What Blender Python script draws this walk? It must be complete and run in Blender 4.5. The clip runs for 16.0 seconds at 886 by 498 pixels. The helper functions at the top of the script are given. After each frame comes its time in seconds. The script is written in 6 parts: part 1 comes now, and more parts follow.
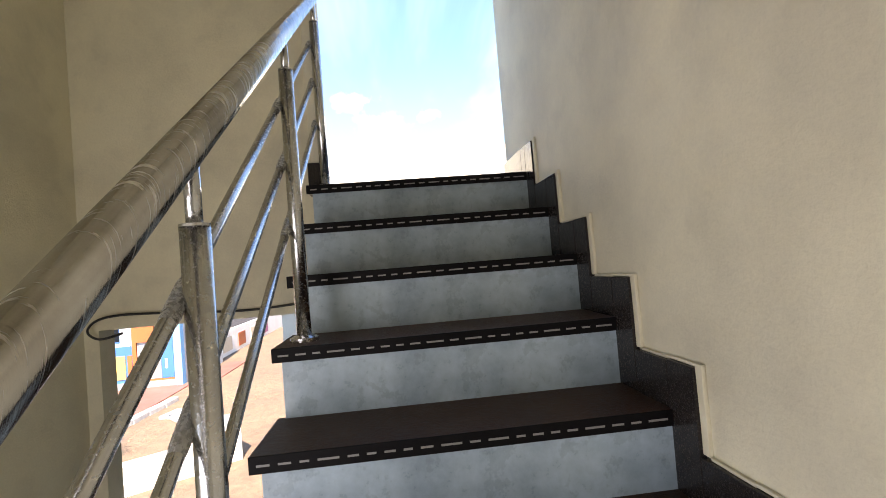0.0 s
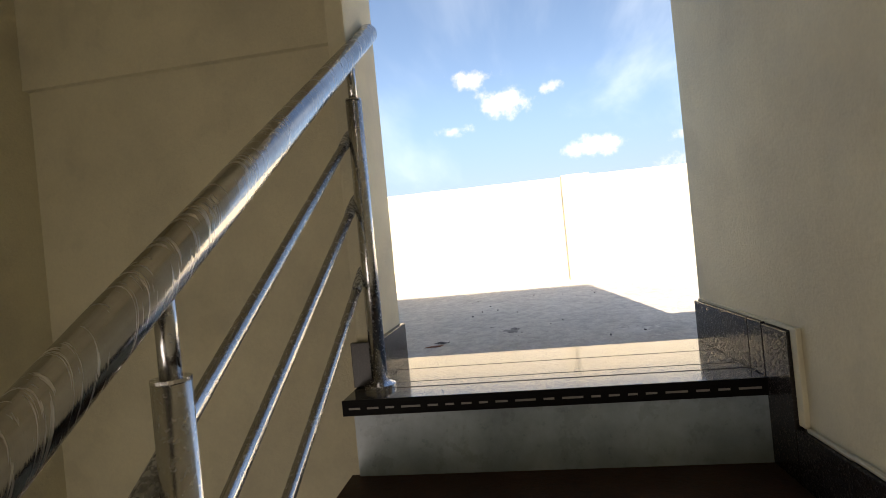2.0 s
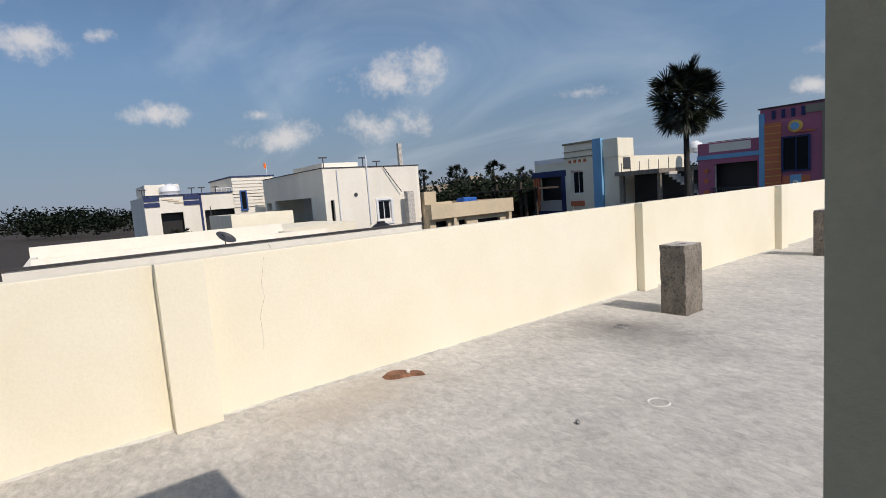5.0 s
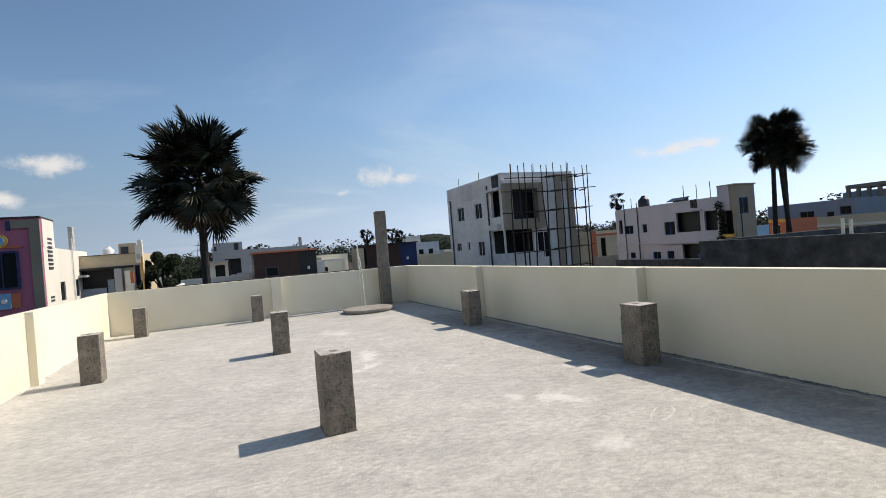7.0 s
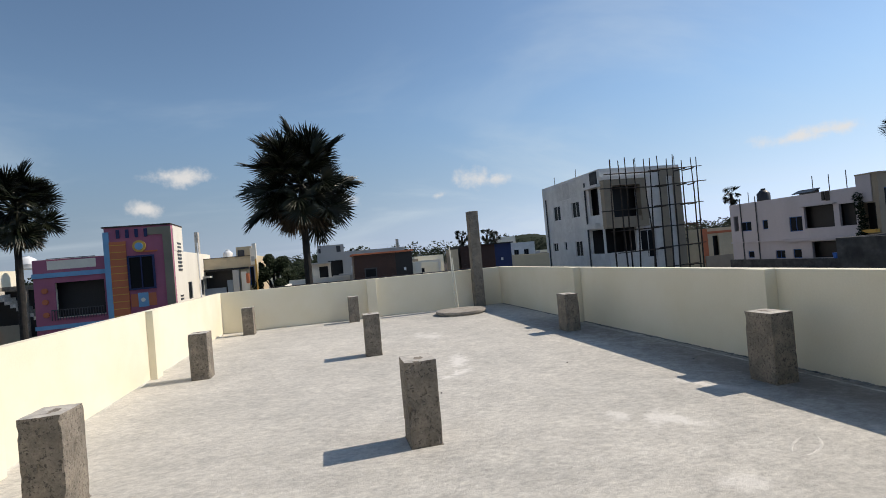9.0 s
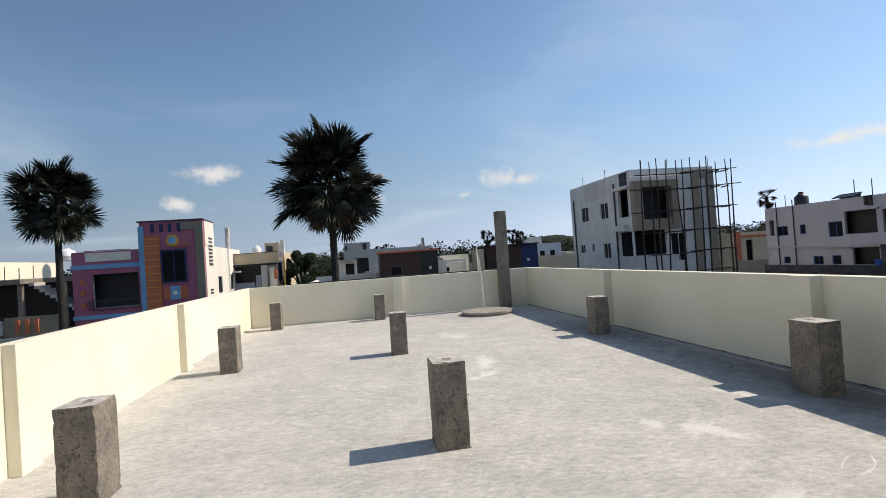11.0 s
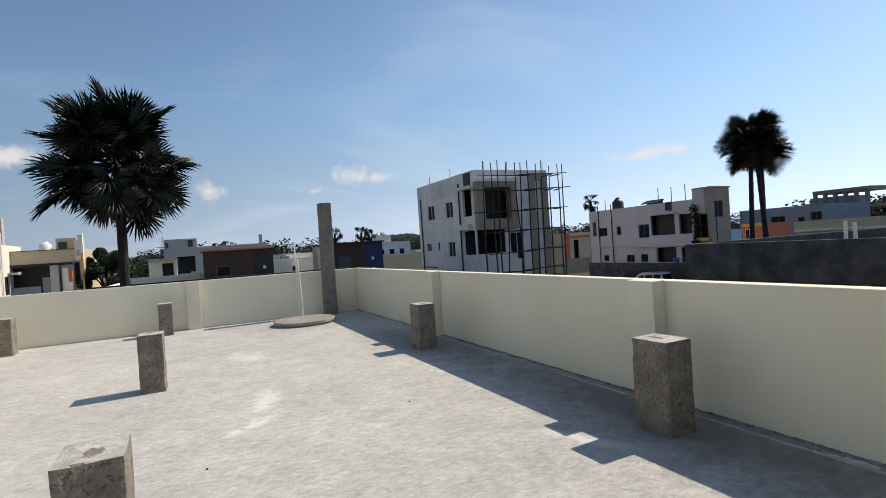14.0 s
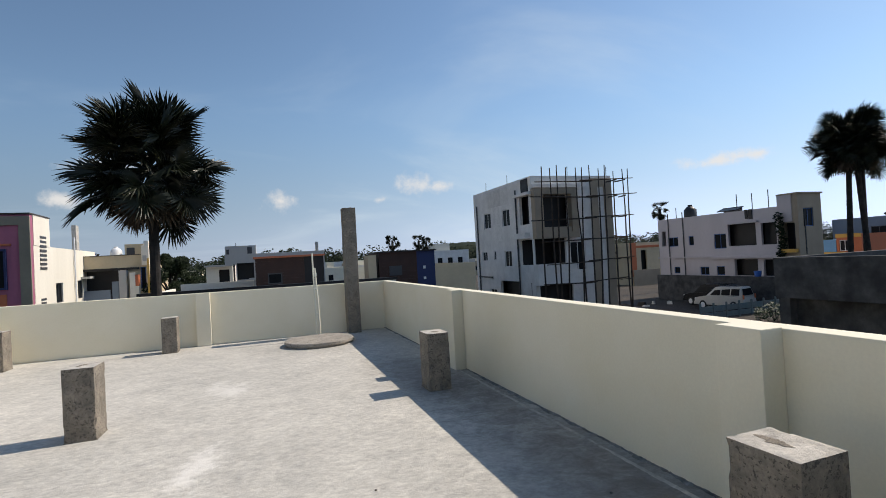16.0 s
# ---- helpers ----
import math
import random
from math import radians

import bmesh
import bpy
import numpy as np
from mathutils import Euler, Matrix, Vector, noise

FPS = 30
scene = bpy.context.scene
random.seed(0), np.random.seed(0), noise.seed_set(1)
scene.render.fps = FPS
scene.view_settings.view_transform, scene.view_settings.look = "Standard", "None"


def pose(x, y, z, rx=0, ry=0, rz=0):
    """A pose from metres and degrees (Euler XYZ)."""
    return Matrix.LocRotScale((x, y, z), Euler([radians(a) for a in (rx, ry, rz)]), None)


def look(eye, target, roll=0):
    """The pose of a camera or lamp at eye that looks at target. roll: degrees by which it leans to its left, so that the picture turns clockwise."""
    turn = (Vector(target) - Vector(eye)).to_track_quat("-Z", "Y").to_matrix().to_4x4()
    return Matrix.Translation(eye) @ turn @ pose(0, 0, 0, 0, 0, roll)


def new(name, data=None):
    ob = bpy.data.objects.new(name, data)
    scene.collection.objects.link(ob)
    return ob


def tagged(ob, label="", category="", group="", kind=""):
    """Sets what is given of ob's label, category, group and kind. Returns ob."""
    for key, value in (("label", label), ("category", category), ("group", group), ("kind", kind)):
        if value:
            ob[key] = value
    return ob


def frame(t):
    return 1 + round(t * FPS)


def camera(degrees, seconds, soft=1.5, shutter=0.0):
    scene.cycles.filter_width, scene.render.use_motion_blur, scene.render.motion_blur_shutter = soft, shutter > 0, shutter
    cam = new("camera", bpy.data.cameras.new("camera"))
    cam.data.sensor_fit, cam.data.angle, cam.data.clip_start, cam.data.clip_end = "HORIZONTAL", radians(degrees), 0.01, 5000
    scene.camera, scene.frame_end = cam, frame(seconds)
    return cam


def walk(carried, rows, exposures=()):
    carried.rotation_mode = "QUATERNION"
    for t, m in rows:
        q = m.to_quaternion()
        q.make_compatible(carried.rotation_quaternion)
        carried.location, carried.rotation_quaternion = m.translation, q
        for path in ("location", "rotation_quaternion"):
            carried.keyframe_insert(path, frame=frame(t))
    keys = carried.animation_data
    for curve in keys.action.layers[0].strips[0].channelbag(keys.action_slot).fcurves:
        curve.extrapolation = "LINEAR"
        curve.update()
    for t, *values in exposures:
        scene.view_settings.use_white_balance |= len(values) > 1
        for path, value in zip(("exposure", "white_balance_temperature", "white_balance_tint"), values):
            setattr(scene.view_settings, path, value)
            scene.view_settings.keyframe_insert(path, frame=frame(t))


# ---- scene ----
cam = camera(81.5, 16.0, soft=0.9)
EXPOSURES = [(0, 2.13, 7100, 18), (0.5, 2.27, 7650, 19), (1.0, 2.13, 8000, 19), (1.5, 1.63, 8300, 18), (2.0, 1.08, 8200, 17), (2.5, 0.8, 8400, 17), (3.2, 0.6, 8400, 16), (5.3, -0.36, 6950, 13), (6.0, -0.2, 7000, 12), (7.0, 0.02, 7350, 11), (8.0, -0.08, 7350, 11), (8.7, -0.12, 7350, 11), (11, 0.0, 7350, 11), (16, -0.04, 7350, 11)]
PATH = [
    (0, (3.272, 1.650, -0.401), (1.282, 1.849, -0.347), -4.6),
    (0.5, (2.977, 1.693, -0.234), (0.980, 1.601, -0.179), -4.7),
    (1, (2.699, 1.727, -0.022), (0.710, 1.522, 0.022), -5.3),
    (1.5, (2.433, 1.778, 0.174), (0.451, 1.517, 0.208), -5.3),
    (2, (2.172, 1.772, 0.365), (0.193, 1.488, 0.371), -5.5),
    (2.5, (1.950, 1.783, 0.552), (-0.038, 1.565, 0.511), -5.2),
    (3, (1.685, 1.737, 0.734), (-0.309, 1.612, 0.650), -5.0),
    (3.2, (1.579, 1.736, 0.773), (-0.417, 1.668, 0.671), -5.0),
    (5.3, (0.443, 1.868, 1.267), (-0.949, 3.29, 1.068), -4.2),
    (5.5, (0.371, 1.892, 1.31), (-0.857, 3.461, 1.132), -4.2),
    (6, (0.154, 2.029, 1.271), (-0.512, 3.913, 1.187), -4.5),
    (6.5, (-0.073, 2.179, 1.307), (0.004, 4.177, 1.305), -4.7),
    (7, (-0.159, 2.262, 1.318), (0.615, 4.107, 1.31), -4.6),
    (7.5, (-0.088, 2.344, 1.309), (1.059, 3.982, 1.311), -4.8),
    (8, (0.021, 2.461, 1.316), (1.106, 4.141, 1.339), -5.4),
    (8.5, (0.028, 2.55, 1.296), (0.736, 4.421, 1.322), -5.7),
    (8.7, (0.006, 2.534, 1.305), (0.569, 4.453, 1.325), -5.5),
    (10.8, (-0.049, 2.539, 1.332), (0.132, 4.53, 1.372), -4.3),
    (11, (-0.041, 2.608, 1.32), (0.287, 4.581, 1.351), -4.0),
    (11.5, (0.077, 2.696, 1.298), (0.739, 4.583, 1.308), -3.7),
    (12, (0.106, 2.896, 1.324), (1.013, 4.678, 1.312), -3.9),
    (12.5, (0.24, 3.057, 1.315), (1.216, 4.803, 1.294), -3.9),
    (13, (0.457, 3.271, 1.311), (1.396, 5.037, 1.288), -3.6),
    (13.5, (0.659, 3.602, 1.303), (1.561, 5.388, 1.281), -3.5),
    (14, (0.917, 3.877, 1.289), (1.785, 5.679, 1.274), -3.8),
    (14.5, (1.178, 4.146, 1.296), (2.025, 5.958, 1.287), -4.0),
    (15, (1.41, 4.453, 1.318), (2.216, 6.283, 1.318), -3.8),
    (15.5, (1.711, 4.726, 1.318), (2.427, 6.593, 1.343), -3.3),
    (16, (1.925, 4.954, 1.31), (2.574, 6.845, 1.342), -3.2),
]
walk(cam, [(t, look(eye, target, roll)) for t, eye, target, roll in PATH], EXPOSURES)

# ---- world and sun ----
SUN_TO = Vector((0.70, 0.045, 0.70)).normalized()
world = bpy.data.worlds.new("sky")
scene.world = world
world.use_nodes = True
wt = world.node_tree
wt.nodes.clear()
w_out = wt.nodes.new("ShaderNodeOutputWorld")
w_bg = wt.nodes.new("ShaderNodeBackground")
w_sky = wt.nodes.new("ShaderNodeTexSky")
w_sky.sky_type = "NISHITA"
w_sky.sun_disc = False
w_sky.sun_elevation = math.asin(SUN_TO.z)
w_sky.sun_rotation = math.atan2(SUN_TO.x, SUN_TO.y)
w_sky.altitude = 300
w_sky.air_density, w_sky.dust_density, w_sky.ozone_density = 1.0, 0.35, 2.5
w_bg.inputs["Strength"].default_value = 0.108
w_co = wt.nodes.new("ShaderNodeTexCoord")


def w_node(kind, **vals):
    n = wt.nodes.new(kind)
    for k, v in vals.items():
        n.inputs[k].default_value = v
    return n


def w_math(op, a, b=None):
    n = wt.nodes.new("ShaderNodeMath")
    n.operation = op
    for i, v in enumerate((a, b)):
        if v is None:
            continue
        if isinstance(v, (int, float)):
            n.inputs[i].default_value = v
        else:
            wt.links.new(v, n.inputs[i])
    return n.outputs[0]


def w_ramp(src, lo, hi):
    n = wt.nodes.new("ShaderNodeMapRange")
    n.interpolation_type = "SMOOTHSTEP"
    wt.links.new(src, n.inputs["Value"])
    n.inputs["From Min"].default_value, n.inputs["From Max"].default_value = lo, hi
    return n.outputs["Result"]


clear = wt.nodes.new("ShaderNodeMixRGB")
clear.blend_type = "MULTIPLY"
clear.inputs[0].default_value = 1.0
clear.inputs[2].default_value = (1.02, 1.16, 1.24, 1)
wt.links.new(w_sky.outputs[0], clear.inputs[1])
sep = wt.nodes.new("ShaderNodeSeparateXYZ")
wt.links.new(w_co.outputs["Generated"], sep.inputs[0])
clear_side = wt.nodes.new("ShaderNodeMixRGB")
clear_side.blend_type = "MULTIPLY"
clear_side.inputs[0].default_value = 1.0
wt.links.new(clear.outputs[0], clear_side.inputs[1])
wt.links.new(w_math("ADD", 0.86, w_math("MULTIPLY", w_ramp(sep.outputs["X"], -1.0, 0.8), 0.32)), clear_side.inputs[2])
up = w_math("MAXIMUM", sep.outputs["Z"], 0.02)
# small cumulus, each at its own bearing: x, y, z of the way to it, half width, half height
CLOUDS = [
    (-0.823, 0.522, 0.215, 0.085, 0.028),
    (-0.790, 0.568, 0.230, 0.055, 0.033),
    (-0.606, 0.779, 0.162, 0.046, 0.014),
    (-0.242, 0.955, 0.172, 0.046, 0.015),
    (-0.931, 0.345, 0.122, 0.066, 0.024),
    (-0.844, 0.519, 0.134, 0.082, 0.024),
    (-0.937, 0.309, 0.162, 0.035, 0.012),
    (0.271, 0.951, 0.145, 0.037, 0.018),
    (0.329, 0.934, 0.136, 0.033, 0.013),
    (0.211, 0.970, 0.117, 0.018, 0.009),
    (0.027, 0.992, 0.120, 0.037, 0.018),
    (0.731, 0.669, 0.136, 0.066, 0.011),
    (0.755, 0.641, 0.140, 0.049, 0.010),
    (-0.249, 0.953, 0.174, 0.049, 0.015),
    (-0.965, 0.001, 0.263, 0.053, 0.020),
    (-0.949, -0.047, 0.310, 0.038, 0.015),
    (-0.970, -0.098, 0.224, 0.033, 0.013),
    (-0.957, 0.084, 0.278, 0.024, 0.010),
    (-0.975, 0.150, 0.163, 0.049, 0.015),
    (-0.297, 0.947, 0.122, 0.027, 0.013),
]
warp = w_node("ShaderNodeTexNoise", Scale=19.0, Detail=8.0, Roughness=0.64)
wt.links.new(w_co.outputs["Generated"], warp.inputs["Vector"])
puff = w_math("MULTIPLY", w_math("SUBTRACT", warp.outputs["Fac"], 0.5), 3.1)
cu_sum = None
for cx, cy, cz, cw, ch in CLOUDS:
    sub = wt.nodes.new("ShaderNodeVectorMath")
    sub.operation = "SUBTRACT"
    wt.links.new(w_co.outputs["Generated"], sub.inputs[0])
    sub.inputs[1].default_value = (cx, cy, cz)
    mul = wt.nodes.new("ShaderNodeVectorMath")
    mul.operation = "MULTIPLY"
    wt.links.new(sub.outputs[0], mul.inputs[0])
    mul.inputs[1].default_value = (0.75 / cw, 0.75 / cw, 0.75 / ch)
    lng = wt.nodes.new("ShaderNodeVectorMath")
    lng.operation = "LENGTH"
    wt.links.new(mul.outputs[0], lng.inputs[0])
    one = w_ramp(w_math("ADD", w_math("SUBTRACT", 0.95, lng.outputs["Value"]), puff), 0.0, 1.15)
    cu_sum = one if cu_sum is None else w_math("MAXIMUM", cu_sum, one)
# high thin cirrus: noise on a flat layer far up
flat = wt.nodes.new("ShaderNodeCombineXYZ")
wt.links.new(w_math("DIVIDE", sep.outputs["X"], w_math("ADD", up, 0.18)), flat.inputs[0])
wt.links.new(w_math("DIVIDE", sep.outputs["Y"], w_math("ADD", up, 0.18)), flat.inputs[1])
ci_map = w_node("ShaderNodeMapping", Scale=(0.5, 0.8, 1.0), Rotation=(0, 0, 0.5))
wt.links.new(flat.outputs[0], ci_map.inputs["Vector"])
ci = w_node("ShaderNodeTexNoise", Scale=0.9, Detail=6.0, Roughness=0.55, Distortion=1.1)
wt.links.new(ci_map.outputs[0], ci.inputs["Vector"])
ci_mask = w_math("MULTIPLY", w_ramp(ci.outputs["Fac"], 0.46, 0.76), 0.36)
# pale haze low down: the sky's own brightness without its yellow
bw_n = wt.nodes.new("ShaderNodeRGBToBW")
wt.links.new(w_sky.outputs[0], bw_n.inputs[0])
hz = wt.nodes.new("ShaderNodeMixRGB")
hz.blend_type = "MULTIPLY"
hz.inputs[0].default_value = 1.0
wt.links.new(bw_n.outputs[0], hz.inputs[1])
hz.inputs[2].default_value = (0.64, 0.86, 1.35, 1)
# the haze is brighter towards the sun
hz_side = wt.nodes.new("ShaderNodeMixRGB")
hz_side.blend_type = "MULTIPLY"
hz_side.inputs[0].default_value = 1.0
wt.links.new(hz.outputs[0], hz_side.inputs[1])
wt.links.new(w_math("ADD", 0.42, w_math("MULTIPLY", w_ramp(sep.outputs["X"], -1.0, 0.75), 0.70)), hz_side.inputs[2])
mix0 = wt.nodes.new("ShaderNodeMixRGB")
wt.links.new(w_math("MULTIPLY", w_math("SUBTRACT", 1.0, w_ramp(sep.outputs["Z"], 0.0, 0.30)), 0.85), mix0.inputs[0])
wt.links.new(clear_side.outputs[0], mix0.inputs[1])
wt.links.new(hz_side.outputs[0], mix0.inputs[2])
mix1 = wt.nodes.new("ShaderNodeMixRGB")
mix2 = wt.nodes.new("ShaderNodeMixRGB")
wt.links.new(ci_mask, mix1.inputs[0])
wt.links.new(mix0.outputs[0], mix1.inputs[1])
mix1.inputs[2].default_value = (6.4, 7.8, 9.2, 1)
wt.links.new(w_math("MULTIPLY", cu_sum, 0.88), mix2.inputs[0])
wt.links.new(mix1.outputs[0], mix2.inputs[1])
mix2.inputs[2].default_value = (7.4, 7.7, 8.2, 1)
wt.links.new(mix2.outputs[0], w_bg.inputs["Color"])
wt.links.new(w_bg.outputs[0], w_out.inputs[0])

sun = new("sun", bpy.data.lights.new("sun", "SUN"))
sun.data.energy = 4.7
sun.data.angle = radians(0.53)
sun.data.color = (1.0, 0.96, 0.915)
sun.matrix_world = look(SUN_TO * 50, (0, 0, 0))

# ---- materials ----


def material(name, base, rough=0.8, metal=0.0, vary=0.12, grain=40.0, stain=1.3, bump=0.15, second=None, spots=0.0, spot_scale=0.25, spec=0.5, streak=False, pieces=0.0, bump_size=None):
    """Paint, plaster, concrete and the like: a base colour with grain, broad stains towards a second colour, and fine relief."""
    m = bpy.data.materials.new(name)
    m.use_nodes = True
    t = m.node_tree
    b = t.nodes["Principled BSDF"]
    b.inputs["Metallic"].default_value = metal
    b.inputs["Specular IOR Level"].default_value = spec
    co = t.nodes.new("ShaderNodeTexCoord")

    def noise_at(scale, detail, rgh, stretch=None):
        n = t.nodes.new("ShaderNodeTexNoise")
        n.inputs["Scale"].default_value = scale
        n.inputs["Detail"].default_value = detail
        n.inputs["Roughness"].default_value = rgh
        mp = t.nodes.new("ShaderNodeMapping")
        if stretch:
            mp.inputs["Scale"].default_value = stretch
        t.links.new(co.outputs["Object"], mp.inputs[0])
        t.links.new(mp.outputs[0], n.inputs["Vector"])
        return n.outputs["Fac"]

    def span(src, lo, hi, a, z):
        n = t.nodes.new("ShaderNodeMapRange")
        t.links.new(src, n.inputs["Value"])
        for k, v in zip(("From Min", "From Max", "To Min", "To Max"), (lo, hi, a, z)):
            n.inputs[k].default_value = v
        return n.outputs["Result"]

    def mixed(kind, fac, a, z):
        n = t.nodes.new("ShaderNodeMixRGB")
        n.blend_type = kind
        for i, v in enumerate((fac, a, z)):
            if isinstance(v, (int, float)):
                n.inputs[i].default_value = v
            elif isinstance(v, tuple):
                n.inputs[i].default_value = (*v, 1)
            else:
                t.links.new(v, n.inputs[i])
        return n.outputs[0]

    fine = noise_at(grain, 6, 0.65)
    broad = noise_at(stain, 5, 0.6, (1.0, 1.0, 0.18) if streak else None)
    second = second or tuple(c * (1 - 2.2 * vary) for c in base)
    col = mixed("MIX", span(broad, 0.36, 0.66, 0.0, 1.0), base, second)
    col = mixed("MULTIPLY", 1.0, col, mixed("MIX", span(fine, 0.3, 0.7, 0.0, 1.0), (1 - vary,) * 3, (1 + vary * 0.6,) * 3))
    if spots:
        sp = noise_at(grain * spot_scale, 4, 0.7)
        col = mixed("MIX", span(sp, 0.56, 0.60, 0.0, spots), col, tuple(c * 0.30 for c in base))
    if pieces:
        oi = t.nodes.new("ShaderNodeObjectInfo")
        col = mixed("MULTIPLY", 1.0, col, mixed("MIX", oi.outputs["Random"], (1 - pieces,) * 3, (1 + pieces,) * 3))
    t.links.new(col, b.inputs["Base Color"])
    t.links.new(span(fine, 0.3, 0.7, max(rough - 0.1, 0.02), min(rough + 0.08, 1)), b.inputs["Roughness"])
    if bump:
        bp = t.nodes.new("ShaderNodeBump")
        bp.inputs["Strength"].default_value = bump
        bp.inputs["Distance"].default_value = bump_size or 0.01
        t.links.new(fine, bp.inputs["Height"])
        t.links.new(bp.outputs[0], b.inputs["Normal"])
    return m


CREAM = material("cream_paint", (0.80, 0.74, 0.592), 0.75, vary=0.04, grain=60, stain=1.4, second=(0.76, 0.695, 0.53), bump=0.12)
STAIR_PAINT = material("stair_cream_paint", (0.74, 0.69, 0.52), 0.7, vary=0.05, grain=90, stain=2.2, second=(0.60, 0.56, 0.43), bump=0.3, spots=0.05, spot_scale=0.05)
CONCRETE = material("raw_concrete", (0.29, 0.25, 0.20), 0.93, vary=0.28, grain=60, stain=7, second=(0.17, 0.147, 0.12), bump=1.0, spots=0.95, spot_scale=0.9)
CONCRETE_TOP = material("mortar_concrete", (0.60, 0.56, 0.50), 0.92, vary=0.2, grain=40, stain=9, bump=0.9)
COVER = material("weathered_cement", (0.37, 0.335, 0.29), 0.92, vary=0.22, grain=45, stain=5, second=(0.27, 0.245, 0.215), bump=0.8, spots=0.5, spot_scale=0.4)
MORTAR = material("white_mortar", (0.60, 0.58, 0.53), 0.9, vary=0.15, grain=40, stain=5, bump=0.5)
GRANITE = material("black_granite", (0.045, 0.043, 0.046), 0.07, vary=0.35, grain=220, stain=6, second=(0.075, 0.071, 0.070), bump=0.02, pieces=0.1, spec=0.8)
SKIRT = material("black_granite_skirting", (0.020, 0.018, 0.018), 0.25, vary=0.35, grain=200, stain=6, second=(0.03, 0.025, 0.023), bump=0.02, pieces=0.1, spec=0.25)
GRANITE_WORN = material("dusty_granite", (0.050, 0.024, 0.015), 0.5, vary=0.55, grain=70, stain=9, second=(0.065, 0.036, 0.023), bump=0.2, pieces=0.1, spec=0.15)
NOSE_BLACK = material("black_nosing", (0.007, 0.006, 0.007), 0.6, vary=0.3, grain=100, spec=0.12)
RISER = material("grey_marble", (0.43, 0.53, 0.60), 0.34, vary=0.10, grain=30, stain=5.5, second=(0.27, 0.345, 0.41), bump=0.05, pieces=0.08, spots=0.22, spot_scale=0.33)
DASH = material("grip_strip", (0.27, 0.26, 0.25), 0.5, vary=0.1)
STEEL = material("brushed_steel", (0.62, 0.62, 0.63), 0.24, metal=1.0, vary=0.06, grain=120, stain=20, bump=0.03)


def scuffed_film():
    """Steel under a clouded film with slanting scuffs across the bar."""
    m = material("scuffed_film_on_steel", (0.62, 0.61, 0.60), 0.30, metal=1.0, vary=0.06, grain=90, stain=9, second=(0.48, 0.46, 0.44), bump=0.0)
    t = m.node_tree
    b = t.nodes["Principled BSDF"]
    co = t.nodes.new("ShaderNodeTexCoord")
    mp = t.nodes.new("ShaderNodeMapping")
    mp.vector_type = "TEXTURE"
    mp.inputs["Rotation"].default_value = (0, radians(-16), 0)
    mp.inputs["Scale"].default_value = (1 / 170, 1 / 12, 1 / 8)
    n = t.nodes.new("ShaderNodeTexNoise")
    n.inputs["Scale"].default_value, n.inputs["Detail"].default_value, n.inputs["Roughness"].default_value = 1.0, 3, 0.7
    n.inputs["Distortion"].default_value = 0.6
    t.links.new(co.outputs["Object"], mp.inputs[0])
    t.links.new(mp.outputs[0], n.inputs["Vector"])
    r = t.nodes.new("ShaderNodeMapRange")
    for k, v in zip(("From Min", "From Max", "To Min", "To Max"), (0.54, 0.64, 0.15, 0.42)):
        r.inputs[k].default_value = v
    t.links.new(n.outputs["Fac"], r.inputs["Value"])
    t.links.new(r.outputs[0], b.inputs["Roughness"])
    worn = t.nodes.new("ShaderNodeMixRGB")
    worn.blend_type = "MULTIPLY"
    shade = t.nodes.new("ShaderNodeMapRange")
    for k, v in zip(("From Min", "From Max", "To Min", "To Max"), (0.57, 0.65, 0.86, 1.35)):
        shade.inputs[k].default_value = v
    t.links.new(n.outputs["Fac"], shade.inputs["Value"])
    worn.inputs[0].default_value = 1.0
    t.links.new(b.inputs["Base Color"].links[0].from_socket, worn.inputs[1])
    t.links.new(shade.outputs[0], worn.inputs[2])
    t.links.new(worn.outputs[0], b.inputs["Base Color"])
    bp = t.nodes.new("ShaderNodeBump")
    bp.inputs["Strength"].default_value, bp.inputs["Distance"].default_value = 0.10, 0.003
    t.links.new(n.outputs["Fac"], bp.inputs["Height"])
    t.links.new(bp.outputs[0], b.inputs["Normal"])
    return m


WRAP = scuffed_film()
FILM = material("clouded_plastic_film", (0.55, 0.55, 0.54), 0.28, metal=0.6, vary=0.2, grain=140, stain=40, second=(0.34, 0.34, 0.33), bump=0.5)
RUBBER = material("black_cable_rubber", (0.02, 0.02, 0.02), 0.6)
SOIL = material("sandy_soil", (0.23, 0.150, 0.085), 0.95, vary=0.3, grain=5, stain=0.5, second=(0.185, 0.118, 0.070), bump=0.6, bump_size=0.1)
EARTH = material("dark_earth", (0.046, 0.033, 0.024), 0.95, vary=0.35, grain=2.2, stain=0.3, second=(0.030, 0.025, 0.020), bump=0.7, bump_size=0.15)
MUD = material("red_mud", (0.30, 0.14, 0.075), 0.95, vary=0.25, grain=60, stain=12, bump=0.8)
WHITE = material("white_wall_paint", (0.80, 0.75, 0.645), 0.8, vary=0.05, grain=6, stain=0.5, second=(0.72, 0.67, 0.57), bump=0.1, streak=True)
GREYWHITE = material("putty_white", (0.76, 0.75, 0.73), 0.85, vary=0.07, grain=5, stain=0.9, second=(0.62, 0.61, 0.59), bump=0.1)
DARKGLASS = material("dark_window_glass", (0.008, 0.010, 0.012), 0.35, vary=0.1, spec=0.10)


